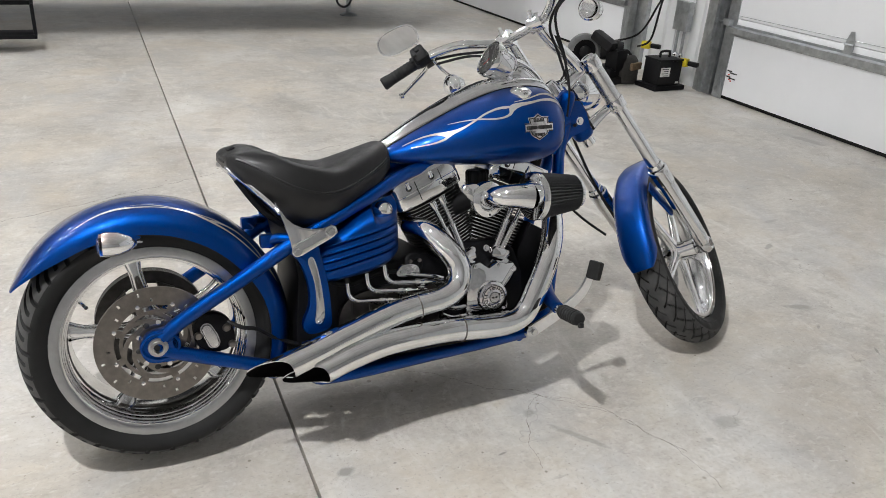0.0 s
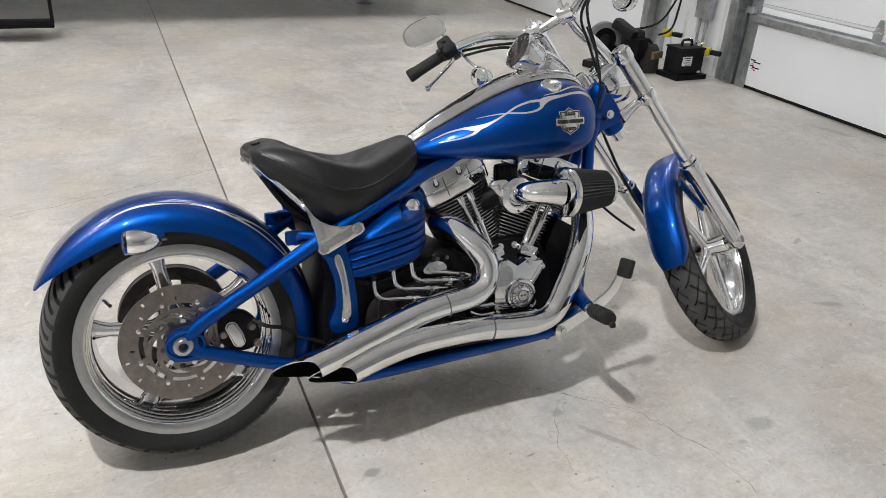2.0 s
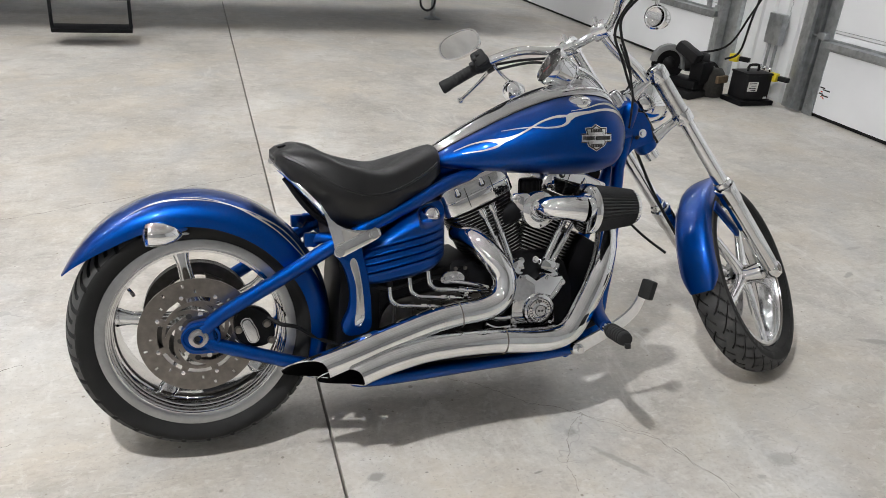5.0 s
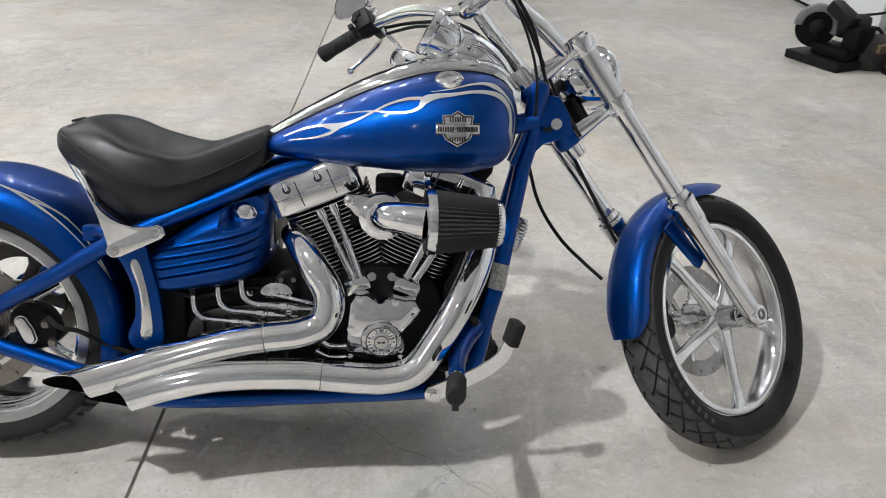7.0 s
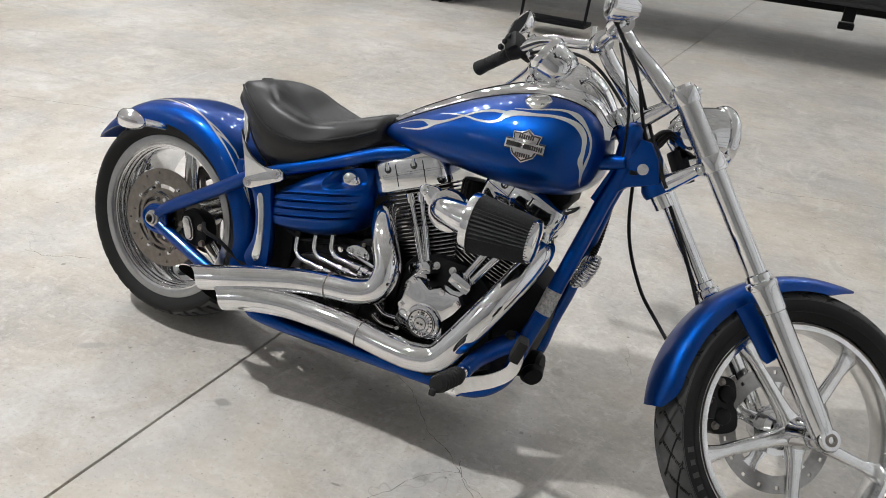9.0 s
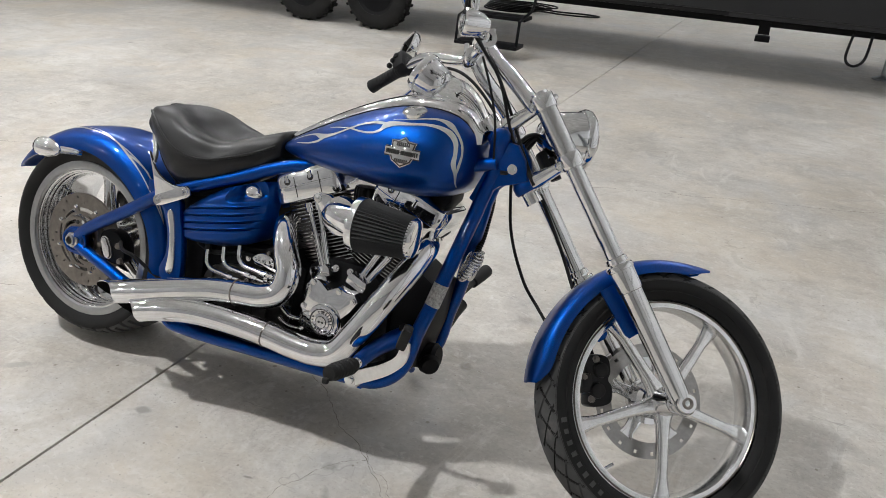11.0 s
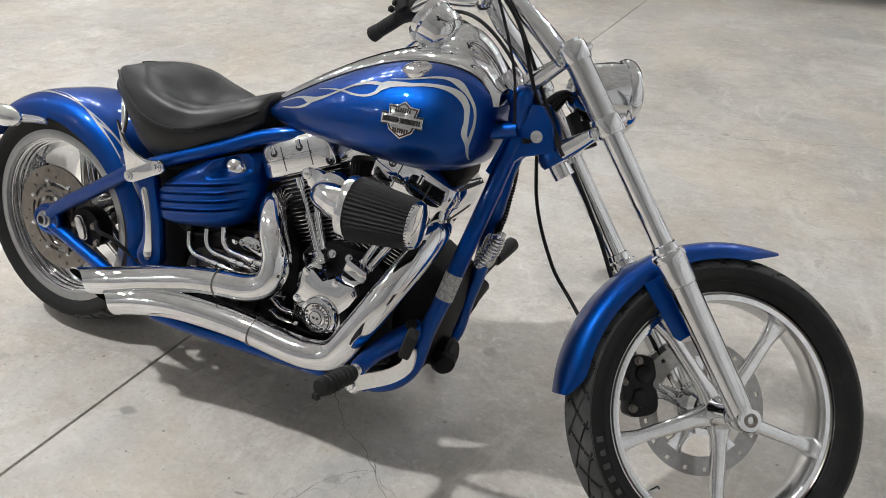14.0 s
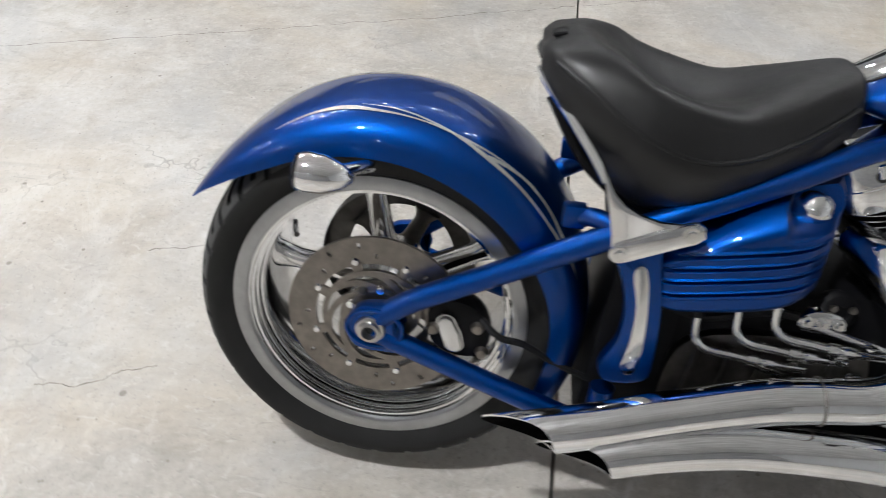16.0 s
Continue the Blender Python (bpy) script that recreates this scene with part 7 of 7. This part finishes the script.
        part("control_cable", Shape().tube([q + Vector((0.035, -s * 0.03, -0.006 - o)), (1.07, s * (0.17 - o), 1.075 - o), (1.13, s * (0.09 + o), 1.045 - o), (1.2, s * (0.06 + o), 0.985 - o), F(0.75, -0.06 - o, s * 0.03), F(0.62, -0.08, s * 0.035)], 0.0042, 8), PLASTIC, "black control cable", hb)
part("brake_line", Shape().tube([F(0.6, -0.03, 0.06), F(0.45, -0.03, 0.085), F(0.34, -0.045, 0.088), F(0.2, -0.07, 0.082), F(0.09, -0.08, 0.085)], 0.0048, 8), PLASTIC, "black front brake hose", None, True)
CAL = F(0.112, -0.104, 0.066)
CALT = Matrix.Rotation(-radians(14), 4, "Y")
cal = Shape()
cal.prism(soft([(-0.034, -0.058), (0.002, -0.066), (0.032, -0.054), (0.036, -0.018), (0.028, 0.0), (0.036, 0.02), (0.03, 0.056), (-0.004, 0.066), (-0.036, 0.052), (-0.026, 0.0)]), -0.024, 0.024, 0.008, lambda v: CAL + CALT.to_3x3() @ v)
cal.box(CAL + Vector((-0.03, 0, -0.014)), (0.03, 0.06, 0.05), CALT, 0.01)
cal.box(CAL + Vector((-0.022, 0, 0.042)), (0.034, 0.05, 0.02), CALT, 0.006)
for ds in (-0.026, 0.026):
    cal.lathe([(0, 0.014), (0.015, 0.013), (0.019, 0.01), (0.021, 0.0), (0, 0)], CAL + Vector((0, -0.022, ds)), (0, -1, 0), 18)
front_caliper = part("front_caliper", cal, CALIPER, "black front brake caliper", None, True)
for ds, dx in ((-0.05, -0.012), (0.05, -0.016), (0.0, -0.04)):
    part("bolt", Shape().lathe([(0, 0.01), (0.006, 0.009), (0.007, 0.003), (0.01, 0.002), (0.01, 0), (0, 0)], CAL + Vector((dx, -0.024, ds)), (0, -1, 0), 10), STEEL, "", front_caliper)
part("caliper_bracket", Shape().prism(soft([(0.0, 0.035), (0.03, 0.05), (0.07, 0.07), (0.085, 0.055), (0.07, 0.03), (0.05, -0.03), (0.02, -0.045), (0.0, -0.03)]), 0.028, 0.036, 0.003, lambda v: CAL + CALT.to_3x3() @ v), ALLOY, "polished caliper bracket", front_caliper)
part("pad", Shape().box(CAL + Vector((0.004, -0.004, 0.0)), (0.05, 0.01, 0.09), CALT, 0.003), STEEL, "worn brake pad", front_caliper)

# -- rear indicator, caliper, controls, stand --
for s in (-1, 1):
    c = Vector((-0.072, s * 0.205, 0.603))
    b = Shape().lathe([(0.0, 0.052), (0.006, 0.05), (0.018, 0.036), (0.027, 0.012), (0.029, -0.012), (0.027, -0.022), (0.0, -0.022)], c, (1, 0, -0.05), 28)
    so = part("rear_indicator", b, CHROME, "chrome bullet rear turn signal")
    part("lens", Shape().lathe([(0.0, 0.0), (0.0265, 0.0), (0.026, 0.006), (0.014, 0.011), (0.0, 0.013)], c - Vector((0.022, 0, 0)), (-1, 0, 0.05), 26), GLASS, "smoked lens", so)
    part("stem", Shape().tube([c + Vector((0.02, 0, 0)), c + Vector((0.05, -s * 0.05, -0.005)), c + Vector((0.06, -s * 0.07, -0.01))], [0.012, 0.01, 0.009], 12), CHROME, "", so)
cal = Shape()
cal.prism(soft([(0.085, 0.36), (0.11, 0.385), (0.15, 0.382), (0.178, 0.355), (0.185, 0.31), (0.16, 0.285), (0.12, 0.287), (0.09, 0.31)]), -0.14, -0.095, 0.01)
rc = part("rear_caliper", cal, BLACK, "black rear brake caliper")
for r, y0, kind, note in ((0.0158, -0.149, BRUSHED, "polished caliper plate"), (0.013, -0.1515, INK_SHADE, "dark outline"), (0.0112, -0.154, BRUSHED, "")):
    ov = [(0.1155 + r * math.cos(a), 0.351 + r * math.sin(a)) for a in [radians(15 + 15 * k) for k in range(12)]]
    ov += [(0.119 - r * 0.75, 0.331)]
    ov += [(0.130 + r * math.cos(a), 0.314 + r * math.sin(a)) for a in [radians(195 + 15 * k) for k in range(12)]]
    ov += [(0.126 + r * 0.95, 0.335)]
    part("inlay", Shape().prism(ov, y0, -0.138, 0.001), kind, note, rc)
for x, z in ((0.095, 0.335), (0.165, 0.345), (0.175, 0.3)):
    part("bolt", Shape().lathe([(0, 0.01), (0.008, 0.009), (0.011, 0.0), (0, 0)], (x, -0.141, z), (0, -1, 0), 12), STEEL, "", rc)
part("hose", Shape().tube([(0.17, -0.14, 0.36), (0.2, -0.16, 0.345), (0.24, -0.15, 0.33), (0.29, -0.13, 0.29), (0.35, -0.12, 0.26)], 0.0055, 8), PLASTIC, "black brake hose", rc)

mount = part("peg_mount", Shape().tube([(1.13, -0.1, 0.33), (1.1, -0.15, 0.315), (1.079, -0.21, 0.298), (1.073, -0.265, 0.284)], [0.026, 0.024, 0.021, 0.018], 18), BLUE, "blue foot-peg mount")
part("peg_bolt", Shape().lathe([(0, 0.008), (0.01, 0.008), (0.013, 0.0), (0, 0)], (1.12, -0.13, 0.35), (0.2, -0.6, 0.8), 14), PLASTIC, "", mount)
pg = Shape()
pa, pb = Vector((1.072, -0.287, 0.281)), Vector((1.062, -0.392, 0.287))
pd = (pb - pa).normalized()
pg.lathe([(0.0, 0.0), (0.017, 0.0), (0.0195, 0.008), *[(0.0193 + 0.0022 * (0 < q < 3), 0.013 + 0.0132 * k + 0.0026 * q) for k in range(6) for q in range(4)], (0.02, 0.094), (0.017, 0.103), (0.0, 0.105)], pa, pd, 20)
pg.box(pb + pd * 0.006 + Vector((0, 0, -0.015)), (0.014, 0.012, 0.014), None, 0.003)
peg = part("foot_peg", pg, GRIP, "black rubber foot peg")
part("clevis", Shape().tube([(1.073, -0.26, 0.284), pa + pd * 0.004], 0.014, 14, 1), CHROME, "chrome clevis", peg)
lv = Shape()
arm = [(1.022, -0.198, 0.2), (1.075, -0.212, 0.232), (1.13, -0.228, 0.268), (1.168, -0.24, 0.304), (1.182, -0.25, 0.335), (1.186, -0.262, 0.366)]
P, _ = spline(arm, 6)
rows = []
for i, p in enumerate(P):
    t = (P[min(i + 1, len(P) - 1)] - P[max(i - 1, 0)]).normalized()
    n = t.cross(LEFT).normalized()
    w = 0.0185 - 0.007 * i / len(P)
    rows.append([p + n * a * w + LEFT * b for a, b in ((-1, -0.004), (1, -0.004), (1, 0.004), (-1, 0.004))])
lv.rings(rows)
bl = part("brake_lever", lv, BAREALLOY, "bare aluminium brake lever", None, False, 30)
part("pivot", Shape().lathe([(0, 0.014), (0.008, 0.014), (0.009, 0.006), (0.014, 0.006), (0.021, 0.002), (0.023, -0.012), (0, -0.012)], (1.028, -0.2, 0.2), (0, -1, 0), 24), ALLOY, "polished pivot bolt", bl)
part("pedal_pad", Shape().box((1.19, -0.28, 0.383), (0.024, 0.04, 0.054), Matrix.Rotation(radians(16), 4, "Y") @ Matrix.Rotation(radians(20), 4, "Z"), 0.006), GRIP, "black rubber brake pad", bl)
part("spring", Shape().tube([(1.04, -0.17, 0.255), (1.06, -0.18, 0.262), (1.1, -0.19, 0.285)], 0.012, 10), BLACK, "", bl)
part("left_peg", Shape().lathe([(0.0, 0.0), (0.017, 0.0), (0.02, 0.06), (0.021, 0.112), (0.0, 0.124)], (1.127, 0.34, 0.383), (0.02, 1, 0.18), 18).tube([(1.13, 0.1, 0.345), (1.127, 0.345, 0.384)], 0.01, 14, 1), GRIP, "black left foot peg")
part("shift_pad", Shape().tube([(1.12, 0.16, 0.25), (1.125, 0.22, 0.285), (1.112, 0.26, 0.3), (1.112, 0.31, 0.315)], [0.008, 0.009, 0.02, 0.02], 14), PLASTIC, "black gear lever")
part("side_stand", Shape().tube([(0.99, 0.13, 0.17), (1.0, 0.2, 0.125), (1.0, 0.262, STAND_Z)], [0.014, 0.012, 0.012], 12), BLUE, "blue side stand propping the bike")
regulator = part("regulator", Shape().ball((1.226, 0.005, 0.519), 0.042, 20, (0.46, 0.42, 1.0)), BRUSHED, "finned aluminium regulator")
for k in range(11):
    u = (k - 5) / 5.6
    wide = 0.023 * math.sqrt(1 - u * u)
    c = Vector((1.226 + 0.022 * u, 0.005, 0.519 + 0.044 * u))
    tilt = Matrix.Rotation(radians(20), 3, "Y")
    part("fin", Shape().rings([[c + tilt @ Vector((wide * f * math.cos(a), 0.022 * f * math.sin(a), h)) for a in [2 * math.pi * q / 24 for q in range(24)]] for h, f in ((-0.0032, 0.86), (-0.0016, 0.97), (0.0, 1.0), (0.0016, 0.97), (0.0032, 0.86))]), BRUSHED, "", regulator)
loom, _ = spline([(1.232, 0.06, 0.73), (1.2262, 0.09, 0.68), (1.2268, 0.077, 0.635), (1.227, 0.058, 0.585), (1.226, 0.03, 0.55)], 14)
part("wire_loom", Shape().tube(loom, [0.0095 if k % 2 else 0.0075 for k in range(len(loom))], 10, 1), PLASTIC, "black corrugated wiring loom")
part("oil_filter", Shape().lathe([(0, 0), (0.036, 0), (0.038, 0.008), (0.038, 0.07), (0.03, 0.08), (0, 0.08)], (1.1, -0.0, 0.24), (1, 0, 0.1), 24), BLACK, "black oil filter")
part("horn", Shape().lathe([(0, 0), (0.026, 0), (0.031, 0.01), (0.024, 0.024), (0, 0.024)], (1.16, -0.02, 0.235), (0.6, -0.7, -0.2), 24), BLACK, "black horn disc")
part("clutch_cable", Shape().tube([(1.262, 0.11, 0.74), (1.269, 0.117, 0.68), (1.278, 0.112, 0.64), (1.29, 0.111, 0.6), (1.308, 0.106, 0.56), (1.333, 0.094, 0.52), (1.365, 0.076, 0.48), (1.409, 0.06, 0.44), (1.458, 0.033, 0.4)], 0.0045, 8), PLASTIC, "black drooping cable")
part("wire", Shape().tube([(1.19, -0.07, 1.05), (1.222, -0.07, 0.98), (1.244, -0.062, 0.91), (1.25, -0.05, 0.85), (1.252, -0.035, 0.79)], 0.0032, 8), PLASTIC, "black wiring")
both(lambda s: part("fender_strut", Shape().tube([(0.29, s * 0.13, 0.545), (0.31, s * 0.15, 0.56), (0.345, s * 0.165, 0.555)], 0.014, 12), BLUE, "blue fender mount"))
both(lambda s: part("fender_lug", Shape().box((0.285, s * 0.138, 0.555), (0.035, 0.025, 0.035), None, 0.006), BLUE, ""))
